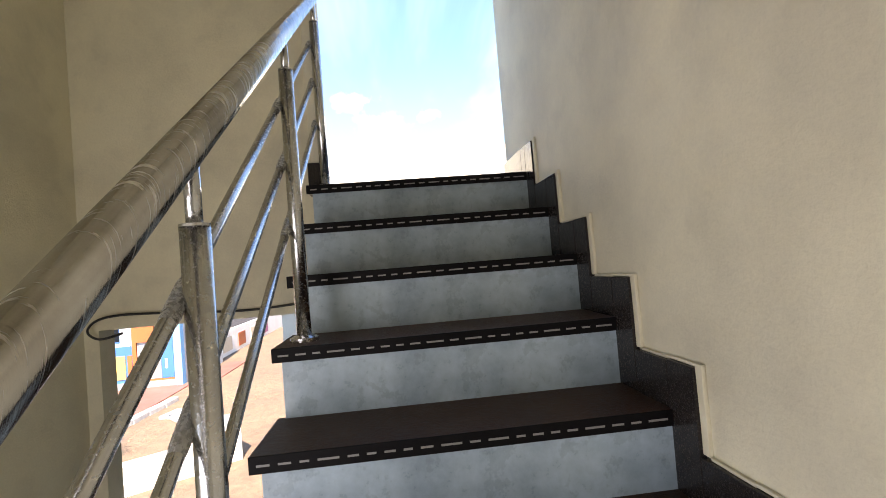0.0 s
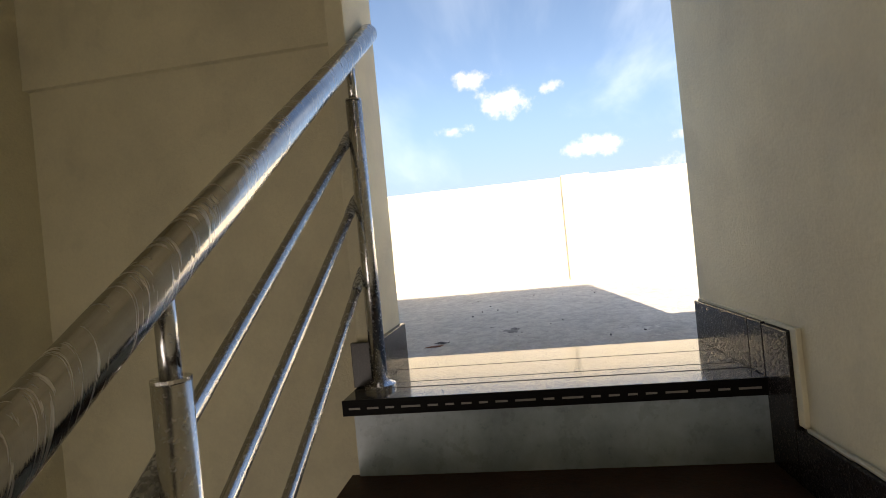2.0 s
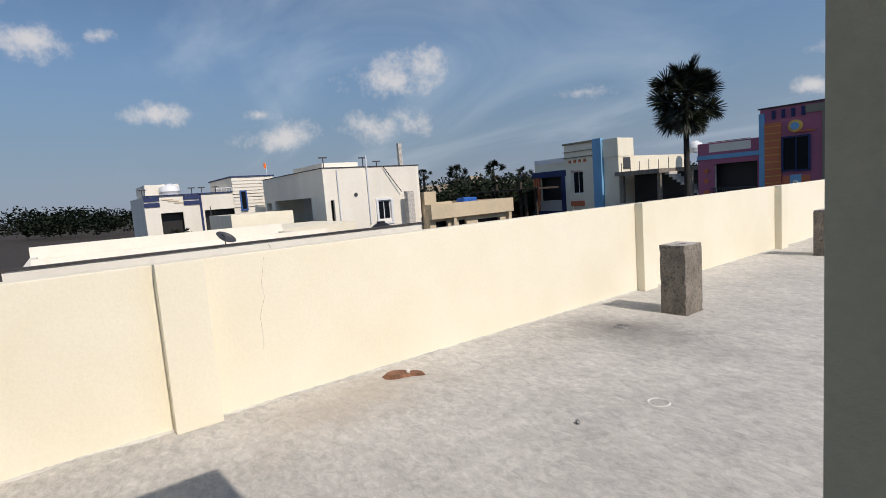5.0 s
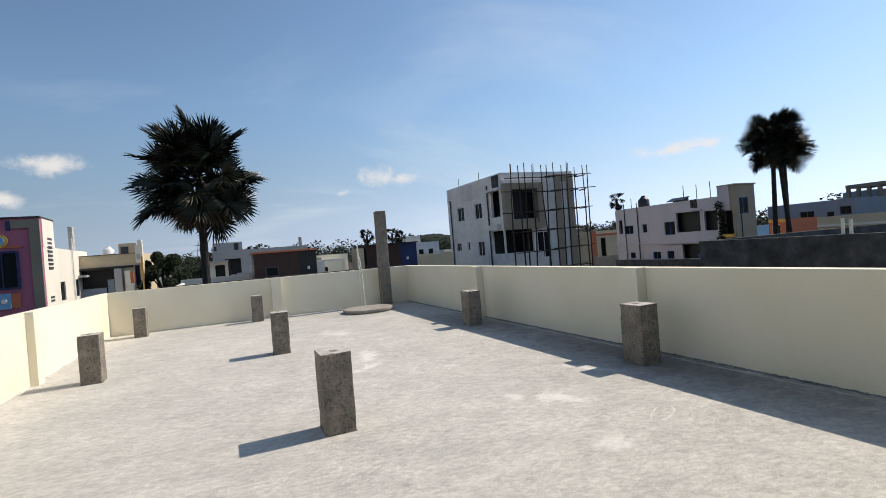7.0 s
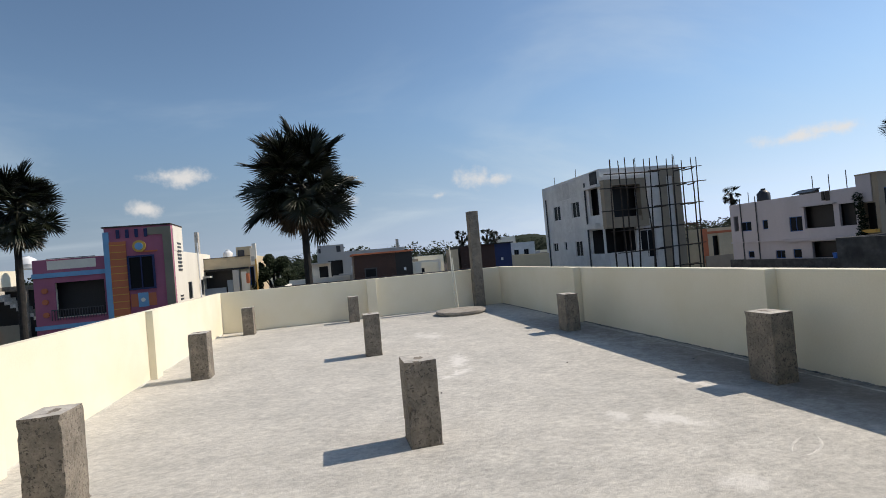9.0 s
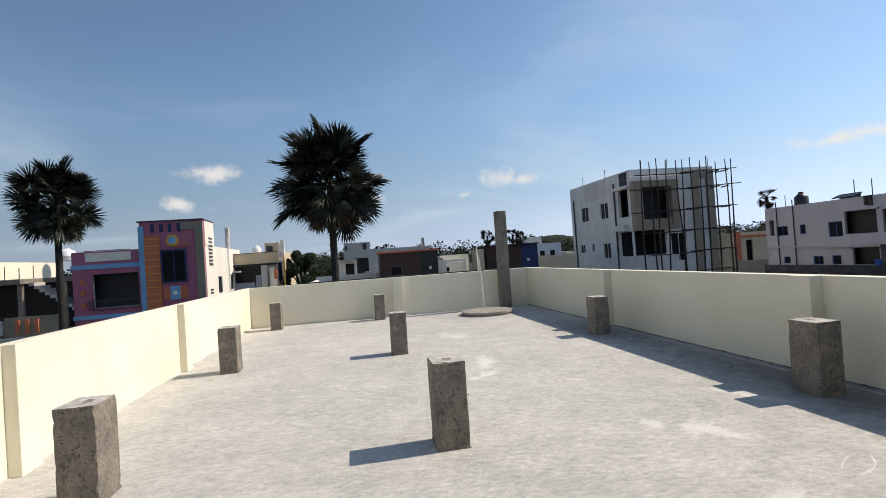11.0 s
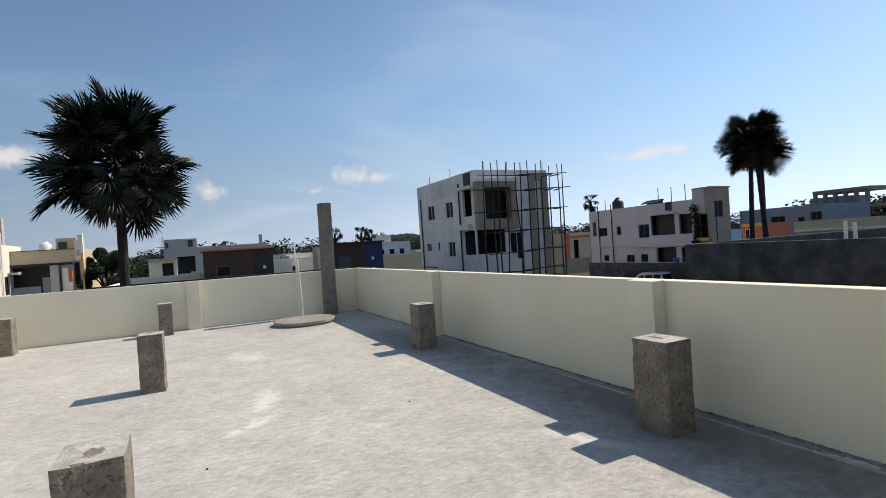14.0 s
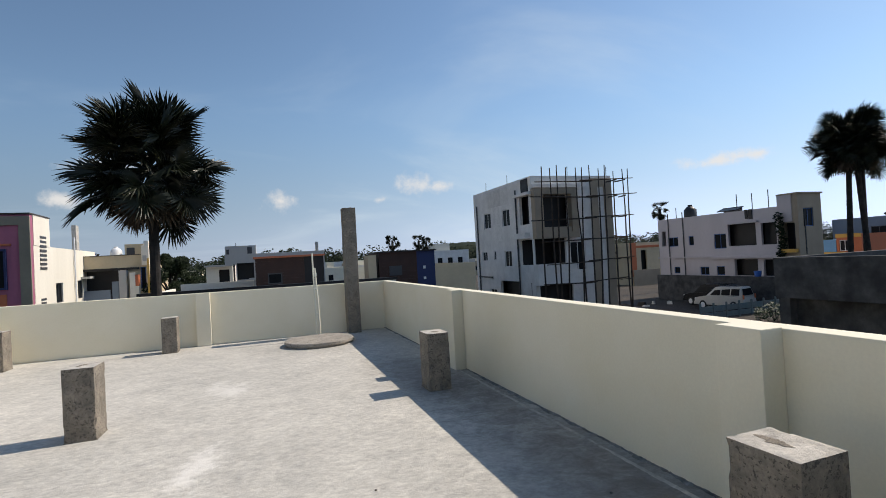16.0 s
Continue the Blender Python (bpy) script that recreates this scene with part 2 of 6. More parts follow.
def screed():
    """Trowelled cement: cloudy patches, curved float marks, pale flecks and fine grit."""
    m = bpy.data.materials.new("cement_screed")
    m.use_nodes = True
    t = m.node_tree
    b = t.nodes["Principled BSDF"]
    co = t.nodes.new("ShaderNodeTexCoord")

    def nz(scale, detail, rgh, dist=0.0, stretch=(1, 1, 1), turn=0.0):
        mp = t.nodes.new("ShaderNodeMapping")
        mp.inputs["Scale"].default_value = stretch
        mp.inputs["Rotation"].default_value = (0, 0, turn)
        n = t.nodes.new("ShaderNodeTexNoise")
        for k, v in (("Scale", scale), ("Detail", detail), ("Roughness", rgh), ("Distortion", dist)):
            n.inputs[k].default_value = v
        t.links.new(co.outputs["Object"], mp.inputs[0])
        t.links.new(mp.outputs[0], n.inputs["Vector"])
        return n.outputs["Fac"]

    def span(src, lo, hi, a=0.0, z=1.0):
        n = t.nodes.new("ShaderNodeMapRange")
        t.links.new(src, n.inputs["Value"])
        for k, v in zip(("From Min", "From Max", "To Min", "To Max"), (lo, hi, a, z)):
            n.inputs[k].default_value = v
        return n.outputs["Result"]

    def mix(kind, fac, a, z):
        n = t.nodes.new("ShaderNodeMixRGB")
        n.blend_type = kind
        for i, v in enumerate((fac, a, z)):
            if isinstance(v, (int, float)):
                n.inputs[i].default_value = v
            elif isinstance(v, tuple):
                n.inputs[i].default_value = (*v, 1)
            else:
                t.links.new(v, n.inputs[i])
        return n.outputs[0]

    col = mix("MIX", span(nz(0.5, 6, 0.62, 0.5), 0.36, 0.64), (0.560, 0.533, 0.486), (0.480, 0.460, 0.422))
    col = mix("MULTIPLY", 1.0, col, mix("MIX", span(nz(2.6, 9, 0.74, 0.35, (1, 1.25, 1), 0.5), 0.38, 0.62), (0.87, 0.87, 0.87), (1.08, 1.08, 1.07)))
    col = mix("MULTIPLY", 1.0, col, mix("MIX", span(nz(13, 10, 0.80, 0.5, (1, 1.7, 1), 0.9), 0.38, 0.62), (0.76, 0.76, 0.76), (1.17, 1.17, 1.16)))
    # float marks: short smears of darker cement paste, and pale trowel skips
    col = mix("MIX", span(nz(9, 9, 0.80, 0.9, (1, 2.6, 1), 0.35), 0.585, 0.66, 0.0, 0.62), col, (0.31, 0.298, 0.275))
    col = mix("MIX", span(nz(11, 9, 0.80, 0.6, (2.2, 1, 1), 1.2), 0.60, 0.67, 0.0, 0.62), col, (0.73, 0.705, 0.66))
    col = mix("MIX", span(nz(5.5, 9, 0.84, 0.3, (1, 1, 1), 1.0), 0.62, 0.73, 0.0, 0.45), col, (0.29, 0.28, 0.26))
    col = mix("MIX", span(nz(55, 4, 0.8), 0.64, 0.69, 0.0, 0.75), col, (0.19, 0.18, 0.17))
    col = mix("MIX", span(nz(38, 5, 0.8), 0.66, 0.70, 0.0, 0.8), col, (0.78, 0.76, 0.72))
    col = mix("MULTIPLY", 1.0, col, mix("MIX", span(nz(170, 4, 0.75), 0.3, 0.7), (0.84, 0.84, 0.84), (1.10, 1.10, 1.10)))
    ragged = nz(5, 9, 0.78, 0.4)

    def stained(col, x, y, rx, ry, turn, tone, strength, core=0.25, reach=1.25, rag=3.2):
        """A stain of its own ragged shape in the cement, densest in its middle."""
        mp = t.nodes.new("ShaderNodeMapping")
        mp.vector_type = "TEXTURE"
        mp.inputs["Location"].default_value = (x, y, 0)
        mp.inputs["Rotation"].default_value = (0, 0, turn)
        mp.inputs["Scale"].default_value = (rx, ry, 1)
        t.links.new(co.outputs["Object"], mp.inputs[0])
        ln = t.nodes.new("ShaderNodeVectorMath")
        ln.operation = "LENGTH"
        t.links.new(mp.outputs[0], ln.inputs[0])
        ad = t.nodes.new("ShaderNodeMath")
        ad.operation = "MULTIPLY_ADD"
        t.links.new(ragged, ad.inputs[0])
        ad.inputs[1].default_value = rag
        t.links.new(ln.outputs["Value"], ad.inputs[2])
        return mix("MIX", span(ad.outputs[0], rag * 0.5 + core, rag * 0.5 + reach, strength, 0.0), col, tone)

    damp, white = (0.17, 0.16, 0.145), (0.76, 0.73, 0.68)
    col = stained(col, -1.80, 5.36, 0.55, 0.32, 0.3, damp, 0.85, 0.0, 1.3, 1.8)
    col = stained(col, -1.55, 5.15, 0.8, 0.35, 0.2, damp, 0.4, 0.0, 1.3, 2.2)
    col = stained(col, -2.15, 3.1, 0.35, 0.7, 0.2, (0.42, 0.36, 0.28), 0.6, 0.0, 1.3)
    col = stained(col, 2.28, 5.86, 0.25, 0.17, -0.9, white, 0.62, 0.35, 1.05, 4.6)
    col = stained(col, 2.0, 6.05, 0.14, 0.10, 1.5, white, 0.55, 0.35, 1.05, 4.6)
    col = stained(col, 1.40, 8.75, 0.14, 0.48, -0.25, white, 0.70, 0.35, 1.05, 4.6)
    col = stained(col, 1.22, 8.1, 0.10, 0.32, -0.8, white, 0.77, 0.35, 1.05, 4.6)
    col = stained(col, 1.45, 11.1, 0.26, 0.45, 0.3, white, 0.5, 0.35, 1.05, 4.6)
    col = stained(col, 2.0, 4.86, 0.14, 0.10, 0.2, white, 0.45, 0.35, 1.05, 4.6)
    col = stained(col, 3.1, 6.4, 0.09, 0.45, 0.5, white, 0.58, 0.35, 1.05, 4.6)
    # brown stains along the east parapet, made stronger to paint its shadow darker
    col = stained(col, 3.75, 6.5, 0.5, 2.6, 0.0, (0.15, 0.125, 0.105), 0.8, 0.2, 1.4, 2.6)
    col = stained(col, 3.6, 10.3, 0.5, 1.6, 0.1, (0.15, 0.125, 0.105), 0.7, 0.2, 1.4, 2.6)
    col = stained(col, 2.6, 13.6, 1.0, 0.9, 0.0, damp, 0.4, 0.2, 1.3, 2.0)
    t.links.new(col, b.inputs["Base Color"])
    t.links.new(span(nz(5, 5, 0.6), 0.3, 0.7, 0.72, 0.95), b.inputs["Roughness"])
    bp = t.nodes.new("ShaderNodeBump")
    bp.inputs["Strength"].default_value = 0.6
    bp.inputs["Distance"].default_value = 0.012
    t.links.new(nz(14, 10, 0.78, 0.4, (1, 1.6, 1), 0.9), bp.inputs["Height"])
    t.links.new(bp.outputs[0], b.inputs["Normal"])
    return m


SCREED = screed()
WET_MORTAR = material("damp_mortar", (0.11, 0.105, 0.10), 0.9, vary=0.35, grain=60, stain=11, second=(0.34, 0.33, 0.31), bump=0.8)
LIME = material("dried_lime", (0.66, 0.635, 0.58), 0.9, vary=0.12, grain=45, stain=9, second=(0.53, 0.51, 0.47), bump=0.4)
COPING = material("dark_coping", (0.07, 0.06, 0.055), 0.85, vary=0.2, grain=10, stain=2)
PVC = material("white_pvc", (0.74, 0.70, 0.58), 0.4, vary=0.05)

# ---- building blocks ----


def mesh_of(name, verts, faces, mats=(), smooth=False):
    me = bpy.data.meshes.new(name)
    me.from_pydata(verts, [], faces)
    for m in mats:
        me.materials.append(m)
    if smooth:
        me.polygons.foreach_set("use_smooth", [True] * len(me.polygons))
    me.update()
    return me


def boxes(*bs):
    """Vertices and faces of axis-aligned boxes (x0, y0, z0, x1, y1, z1)."""
    v, f = [], []
    for x0, y0, z0, x1, y1, z1 in bs:
        k = len(v)
        v += [(x0, y0, z0), (x1, y0, z0), (x1, y1, z0), (x0, y1, z0), (x0, y0, z1), (x1, y0, z1), (x1, y1, z1), (x0, y1, z1)]
        f += [tuple(k + i for i in q) for q in ((3, 2, 1, 0), (4, 5, 6, 7), (0, 1, 5, 4), (1, 2, 6, 5), (2, 3, 7, 6), (3, 0, 4, 7))]
    return v, f


def bevelled(name, geo, mat, width=0.006, rough=0.0, cuts=0):
    """A mesh with softened edges, and on demand a slightly uneven skin."""
    bm = bmesh.new()
    vs = [bm.verts.new(p) for p in geo[0]]
    for q in geo[1]:
        bm.faces.new([vs[i] for i in q])
    if width:
        bmesh.ops.bevel(bm, geom=bm.edges[:], offset=width, segments=2, affect="EDGES", profile=0.6)
    if cuts:
        bmesh.ops.subdivide_edges(bm, edges=[e for e in bm.edges if e.calc_length() > 0.04], cuts=cuts, use_grid_fill=True)
    if rough:
        for p in bm.verts:
            p.co += Vector([noise.noise(p.co * 9 + Vector((k * 7.1, 0, 0))) for k in range(3)]) * rough
            p.co += Vector([noise.noise(p.co * 31 + Vector((k * 3.3, 5, 0))) for k in range(3)]) * rough * 0.6
    me = bpy.data.meshes.new(name)
    bm.to_mesh(me)
    bm.free()
    me.materials.append(mat)
    return me


def tube(points, radius, sides=10, ends=True, taper=None):
    """Vertices and faces of a round bar along points."""
    v, f = [], []
    pts = [Vector(p) for p in points]
    for i, p in enumerate(pts):
        d = (pts[min(i + 1, len(pts) - 1)] - pts[max(i - 1, 0)]).normalized()
        a = d.orthogonal().normalized() if i == 0 else (a - d * a.dot(d)).normalized()
        b = d.cross(a)
        r = radius if taper is None else radius * taper[i]
        for k in range(sides):
            w = 2 * math.pi * k / sides
            v.append(tuple(p + a * (r * math.cos(w)) + b * (r * math.sin(w))))
    for i in range(len(pts) - 1):
        for k in range(sides):
            n = (k + 1) % sides
            f.append((i * sides + k, i * sides + n, (i + 1) * sides + n, (i + 1) * sides + k))
    if ends:
        f.append(tuple(reversed(range(sides))))
        f.append(tuple(range((len(pts) - 1) * sides, len(pts) * sides)))
    return v, f


def merged(*geos):
    v, f = [], []
    for a, b in geos:
        k = len(v)
        v += list(a)
        f += [tuple(k + i for i in q) for q in b]
    return v, f


def moved(geo, m):
    return [tuple(m @ Vector(p)) for p in geo[0]], geo[1]


def wall_geo(width, height, thick, openings=(), v0=0.0):
    """A wall in the xz plane, front at y = 0, back at y = thick, with openings (u0, v0, u1, v1) right through it."""
    us = sorted({0.0, width, *[o[i] for o in openings for i in (0, 2)]})
    vs = sorted({v0, height, *[o[i] for o in openings for i in (1, 3)]})
    us = [u for u in us if 0 <= u <= width]
    vs = [w for w in vs if v0 <= w <= height]
    solid = {}
    for i in range(len(us) - 1):
        for j in range(len(vs) - 1):
            cu, cv = (us[i] + us[i + 1]) / 2, (vs[j] + vs[j + 1]) / 2
            solid[i, j] = not any(o[0] < cu < o[2] and o[1] < cv < o[3] for o in openings)
    ids, v, f = {}, [], []

    def at(i, j, k):
        if (i, j, k) not in ids:
            ids[i, j, k] = len(v)
            v.append((us[i], thick * k, vs[j]))
        return ids[i, j, k]

    for (i, j), on in solid.items():
        if not on:
            continue
        f.append((at(i, j, 0), at(i + 1, j, 0), at(i + 1, j + 1, 0), at(i, j + 1, 0)))
        f.append((at(i, j + 1, 1), at(i + 1, j + 1, 1), at(i + 1, j, 1), at(i, j, 1)))
        if not solid.get((i - 1, j)):
            f.append((at(i, j, 1), at(i, j, 0), at(i, j + 1, 0), at(i, j + 1, 1)))
        if not solid.get((i + 1, j)):
            f.append((at(i + 1, j, 0), at(i + 1, j, 1), at(i + 1, j + 1, 1), at(i + 1, j + 1, 0)))
        if not solid.get((i, j - 1)):
            f.append((at(i, j, 1), at(i + 1, j, 1), at(i + 1, j, 0), at(i, j, 0)))
        if not solid.get((i, j + 1)):
            f.append((at(i, j + 1, 0), at(i + 1, j + 1, 0), at(i + 1, j + 1, 1), at(i, j + 1, 1)))
    return v, f


def part(name, geo, mat, parent, label="", at=None, smooth=False):
    """One mesh object under a thing or a part; geo is (vertices, faces) or a mesh, in the parent's space or at a pose in it."""
    me = geo if isinstance(geo, bpy.types.Mesh) else mesh_of(name, geo[0], geo[1], [mat] if mat else [], smooth)
    ob = new(name, me)
    ob.parent = parent
    if at is not None:
        ob.matrix_basis = at
    return tagged(ob, label)


def thing(name, label, category, at=None, group="", kind=""):
    ob = new(name)
    ob.empty_display_size = 0.1
    if at is not None:
        ob.matrix_basis = at
    return tagged(ob, label, category, group, kind)


def solid(name, geo, mat, label, category="", group="", kind="", at=None, smooth=False):
    """A thing that is one mesh."""
    me = geo if isinstance(geo, bpy.types.Mesh) else mesh_of(name, geo[0], geo[1], [mat], smooth)
    ob = new(name, me)
    if at is not None:
        ob.matrix_basis = at
    return tagged(ob, label, category, group, kind)


GROUND = -3.7
XL, XR, YN, YF = -2.52, 4.05, 0.46, 14.87     # inner faces of the parapet
PT, PH = 0.125, 0.915                         # its thickness and height
IN_L, IN_R = 0.11, 2.335                      # inner faces of the stair room, across
ST_L = 1.285                                  # open end of the steps
DOOR_X = 0.42                                 # outer face of the doorway wall
RISE, GO, NOSE0 = 0.203, 0.2865, 0.876

# ---- ground and the house we stand on ----
solid("ground", ([(-1500, -1500, GROUND), (1500, -1500, GROUND), (1500, 1500, GROUND), (-1500, 1500, GROUND)], [(0, 1, 2, 3)]), EARTH, "bare dark earth around the houses", "ground", kind="structure")
solid("ground_sand", boxes((-34.0, -40, GROUND - 0.05, -4.2, 8, GROUND + 0.02)), SOIL, "orange sandy street ground beside the house", "ground", kind="structure")
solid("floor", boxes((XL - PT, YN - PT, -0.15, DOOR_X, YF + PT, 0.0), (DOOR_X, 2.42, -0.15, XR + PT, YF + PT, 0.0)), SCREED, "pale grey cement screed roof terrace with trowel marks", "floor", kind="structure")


def parapet(name, b):
    return solid(name, bevelled(name, boxes(b), CREAM, 0.006), CREAM, "cream painted parapet wall round the terrace", "parapet wall", kind="structure")


parapet("wall_west", (XL - PT, YN - PT, 0.0, XL, YF + PT, PH))
parapet("wall_east", (XR, 2.42, 0.0, XR + PT, YF + PT, PH))
parapet("wall_north", (XL, YF, 0.0, XR, YF + PT, PH))
parapet("wall_south", (XL, YN - PT, 0.0, DOOR_X, YN, PH))
for x0, y0, x1, y1 in ((XL, 2.21, -2.43, 2.45), (XL, 6.64, -2.43, 6.88), (XL, 10.15, -2.43, 10.39), (3.92, 6.62, XR, 6.86), (3.92, 10.55, XR, 10.75), (0.72, YF - 0.09, 0.95, YF)):
    solid("wall_pier", bevelled("wall_pier", boxes((x0, y0, 0.0, x1, y1, PH + 0.006)), CREAM, 0.005), CREAM, "cream painted pier standing proud of the parapet", "pier", kind="structure")
solid("house_wall", boxes((XL - 0.02, YN, GROUND, -2.25, YF, -0.15), (3.8, 2.42, GROUND, XR + 0.02, YF, -0.15), (-2.25, YF - 0.2, GROUND, 3.8, YF, -0.15)), CREAM, "cream painted outer wall of the house below the terrace", "wall", kind="structure")


def strip(name, mat, label, pts, lo, hi, height, step=0.05, seed=0):
    """An uneven low ridge of mortar along a line on the floor; lo, hi: how far it reaches to its left."""
    rnd = random.Random(seed)
    a, b = Vector(pts[0]), Vector(pts[1])
    d = (b - a).normalized()
    n = Vector((-d.y, d.x, 0))
    v, f = [], []
    count = int((b - a).length / step)
    w = lo
    for i in range(count + 1):
        p = a + d * (step * i)
        w = min(max(w + rnd.uniform(-1, 1) * (hi - lo) * 0.35, lo), hi)
        h = height * rnd.uniform(0.5, 1.1)
        v += [tuple(p + Vector((0, 0, h))), tuple(p + n * (w * 0.7) + Vector((0, 0, h * 0.8))), tuple(p + n * w + Vector((0, 0, 0.001)))]
        if i:
            k = 3 * i
            f += [(k - 3, k, k + 1, k - 2), (k - 2, k + 1, k + 2, k - 1)]
    return solid(name, (v, f), mat, label, "mortar", kind="structure")


strip("trim_mortar_east", WET_MORTAR, "dark damp cement fillet along the foot of the parapet", ((XR, 2.6, 0), (XR, YF, 0)), 0.003, 0.034, 0.014, 0.015, 1)
strip("trim_mortar_cove", CONCRETE_TOP, "pale trowelled ridge running beside the parapet foot", ((XR - 0.085, 2.6, 0), (XR - 0.085, YF - 0.3, 0)), 0.012, 0.03, 0.005, 0.03, 4)
strip("trim_mortar_west", MORTAR, "pale lumpy mortar along the foot of the parapet", ((XL, YF, 0), (XL, YN, 0)), 0.004, 0.034, 0.010, 0.02, 2)
strip("trim_mortar_south", MORTAR, "pale lumpy mortar along the foot of the parapet", ((XL, YN, 0), (DOOR_X, YN, 0)), 0.004, 0.034, 0.010, 0.02, 3)


def blob(x, y, rx, ry, h, seed, turn=0.0, edge=0.35, n=40, hole=0.0):
    """A low patch with a ragged outline lying on the floor; hole: share left open in the middle."""
    rnd = random.Random(seed)
    ph = [rnd.uniform(0, 6.28) for _ in range(6)]
    rim = []
    for i in range(n):
        a = 2 * math.pi * i / n
        r = 1 + edge * sum(math.sin(a * k + ph[k]) / (k + 0.6) for k in range(1, 6)) * 0.5 + rnd.uniform(-1, 1) * edge * 0.18
        px, py = rx * r * math.cos(a), ry * r * math.sin(a)
        rim.append((px * math.cos(turn) - py * math.sin(turn), px * math.sin(turn) + py * math.cos(turn)))
    v, f = [], []
    inner = hole if hole else 0.55
    for px, py in rim:
        v += [(x + px, y + py, 0.0008), (x + px * (1 + inner) / 2, y + py * (1 + inner) / 2, h), (x + px * inner, y + py * inner, h if not hole else 0.0008)]
    for i in range(n):
        k, m = 3 * i, 3 * ((i + 1) % n)
        f += [(k, m, m + 1, k + 1), (k + 1, m + 1, m + 2, k + 2)]
    if not hole:
        f.append(tuple(3 * i + 2 for i in range(n)))
    return v, f


def patch(name, mat, label, *args, **kw):
    return solid(name, blob(*args, **kw), mat, label, "floor patch", kind="structure", smooth=False)


def splash(label, x, y, rx, ry, turn, seed, n=16, mat=None):
    """A dried splash: ragged blotches in the middle, thinning out into many small drops."""
    rnd = random.Random(seed)
    geos = []
    n *= 5
    for k in range(n):
        far = (k + 0.5) / n
        a, d = rnd.uniform(0, 6.283), abs(rnd.gauss(0, 0.55)) * (0.35 + 0.9 * far)
        px, py = rx * d * math.cos(a), ry * d * math.sin(a)
        r = (0.16 * (1 - far) ** 2.2 + 0.016) * math.sqrt(rx * ry) * rnd.uniform(0.6, 1.5)
        geos.append(blob(x + px * math.cos(turn) - py * math.sin(turn), y + px * math.sin(turn) + py * math.cos(turn), r * rnd.uniform(0.8, 2.2), r * rnd.uniform(0.5, 1.1), 0.0012 + 0.0009 * k / n, seed * 50 + k, turn + rnd.uniform(-0.7, 0.7), 1.1, 14))
    return solid("floor_patch", merged(*geos), mat or LIME, label, "floor patch", kind="structure")


splash("pale cement splashes at the foot of the parapet", 3.985, 5.4, 0.05, 0.36, 0.0, 13, 14)


def arc(x, y, rx, ry, turn, a0, a1, wide, seed, n=22):
    """A thin chalk stroke along part of an ellipse."""
    rnd = random.Random(seed)
    v, f = [], []
    for i in range(n + 1):
        a = math.radians(a0 + (a1 - a0) * i / n)
        w = wide * math.sin(math.pi * (i + 0.6) / (n + 1.2)) * rnd.uniform(0.7, 1.2)
        for k, r in enumerate((1 - w / rx, 1 - 0.5 * w / rx, 1.0)):
            px, py = rx * r * math.cos(a), ry * r * math.sin(a)
            v.append((x + px * math.cos(turn) - py * math.sin(turn), y + px * math.sin(turn) + py * math.cos(turn), 0.0022 if k == 1 else 0.0008))
        if i:
            k = 3 * i
            f += [(k - 3, k - 2, k + 1, k), (k - 2, k - 1, k + 2, k + 1)]
    return v, f


solid("floor_patch", merged(arc(2.645, 5.105, 0.075, 0.185, -1.0, -95, 85, 0.020, 11), arc(2.645, 5.105, 0.075, 0.185, -1.0, 112, 238, 0.017, 12)), LIME, "chalky ring scratched on the cement floor", "floor patch", kind="structure")
patch("floor_patch", LIME, "small round mortar ring on the cement floor", -0.875, 4.24, 0.062, 0.058, 0.005, 12, 0.0, 0.1, hole=0.75)
solid("roof_drain", merged(blob(-1.845, 5.36, 0.075, 0.06, 0.012, 15, 0.2, 0.25, hole=0.55), blob(-1.845, 5.36, 0.04, 0.032, 0.0035, 16, 0.2, 0.2)), WET_MORTAR, "dark drain hole with broken cement rim in the floor", "drain")
solid("wall_crack", tube([(XL, 2.797, 0.88), (XL, 2.765, 0.72), (XL, 2.775, 0.64), (XL, 2.736, 0.53), (XL, 2.742, 0.42), (XL, 2.735, 0.33)], 0.0009, 4, taper=[0.6, 1, 0.8, 1.2, 0.9, 0.4]), COVER, "hairline crack in the cream parapet paint", "crack", kind="structure")
solid("mud_heap", merged(blob(-2.29, 3.52, 0.105, 0.068, 0.020, 17, 0.9, 0.35), blob(-2.225, 3.62, 0.06, 0.042, 0.014, 18, 0.5, 0.4)), MUD, "small heap of red mud beside the parapet", "mud")
solid("white_pebble", moved(tube([(-0.012, 0, 0), (0, 0, 0.012), (0.012, 0, 0)], 0.014, 8, taper=[0.5, 1, 0.5]), pose(-2.24, 3.56, 0.022)), LIME, "small white stone lying on the red mud", "stone")
solid("dry_leaf", moved(([(-0.035, 0, 0.002), (-0.01, 0.014, 0.007), (0.03, 0.006, 0.004), (0.042, 0, 0.012), (0.028, -0.010, 0.005), (-0.012, -0.012, 0.004), (-0.035, 0, 0.0), (0.0, 0.0, 0.0)], [(0, 1, 5), (1, 2, 4, 5), (2, 3, 4), (0, 5, 7), (0, 7, 1), (1, 7, 2), (4, 7, 5)]), pose(0.185, 1.445, 0.001, 0, 0, 70)), COPING, "curled dark dry leaf lying before the doorway", "leaf")
patch("floor_patch", MUD, "smear of brown mud on the cement floor", 0.23, 1.43, 0.016, 0.030, 0.003, 44, 0.4, 0.8)
splash("scatter of brown dirt on the cement floor", 0.0, 1.72, 0.16, 0.08, 0.3, 45, 7, WET_MORTAR)
splash("pale cement spatter on the floor before the doorway", 0.15, 2.2, 0.16, 0.12, 0.0, 46, 9)
pebble_rnd = random.Random(21)
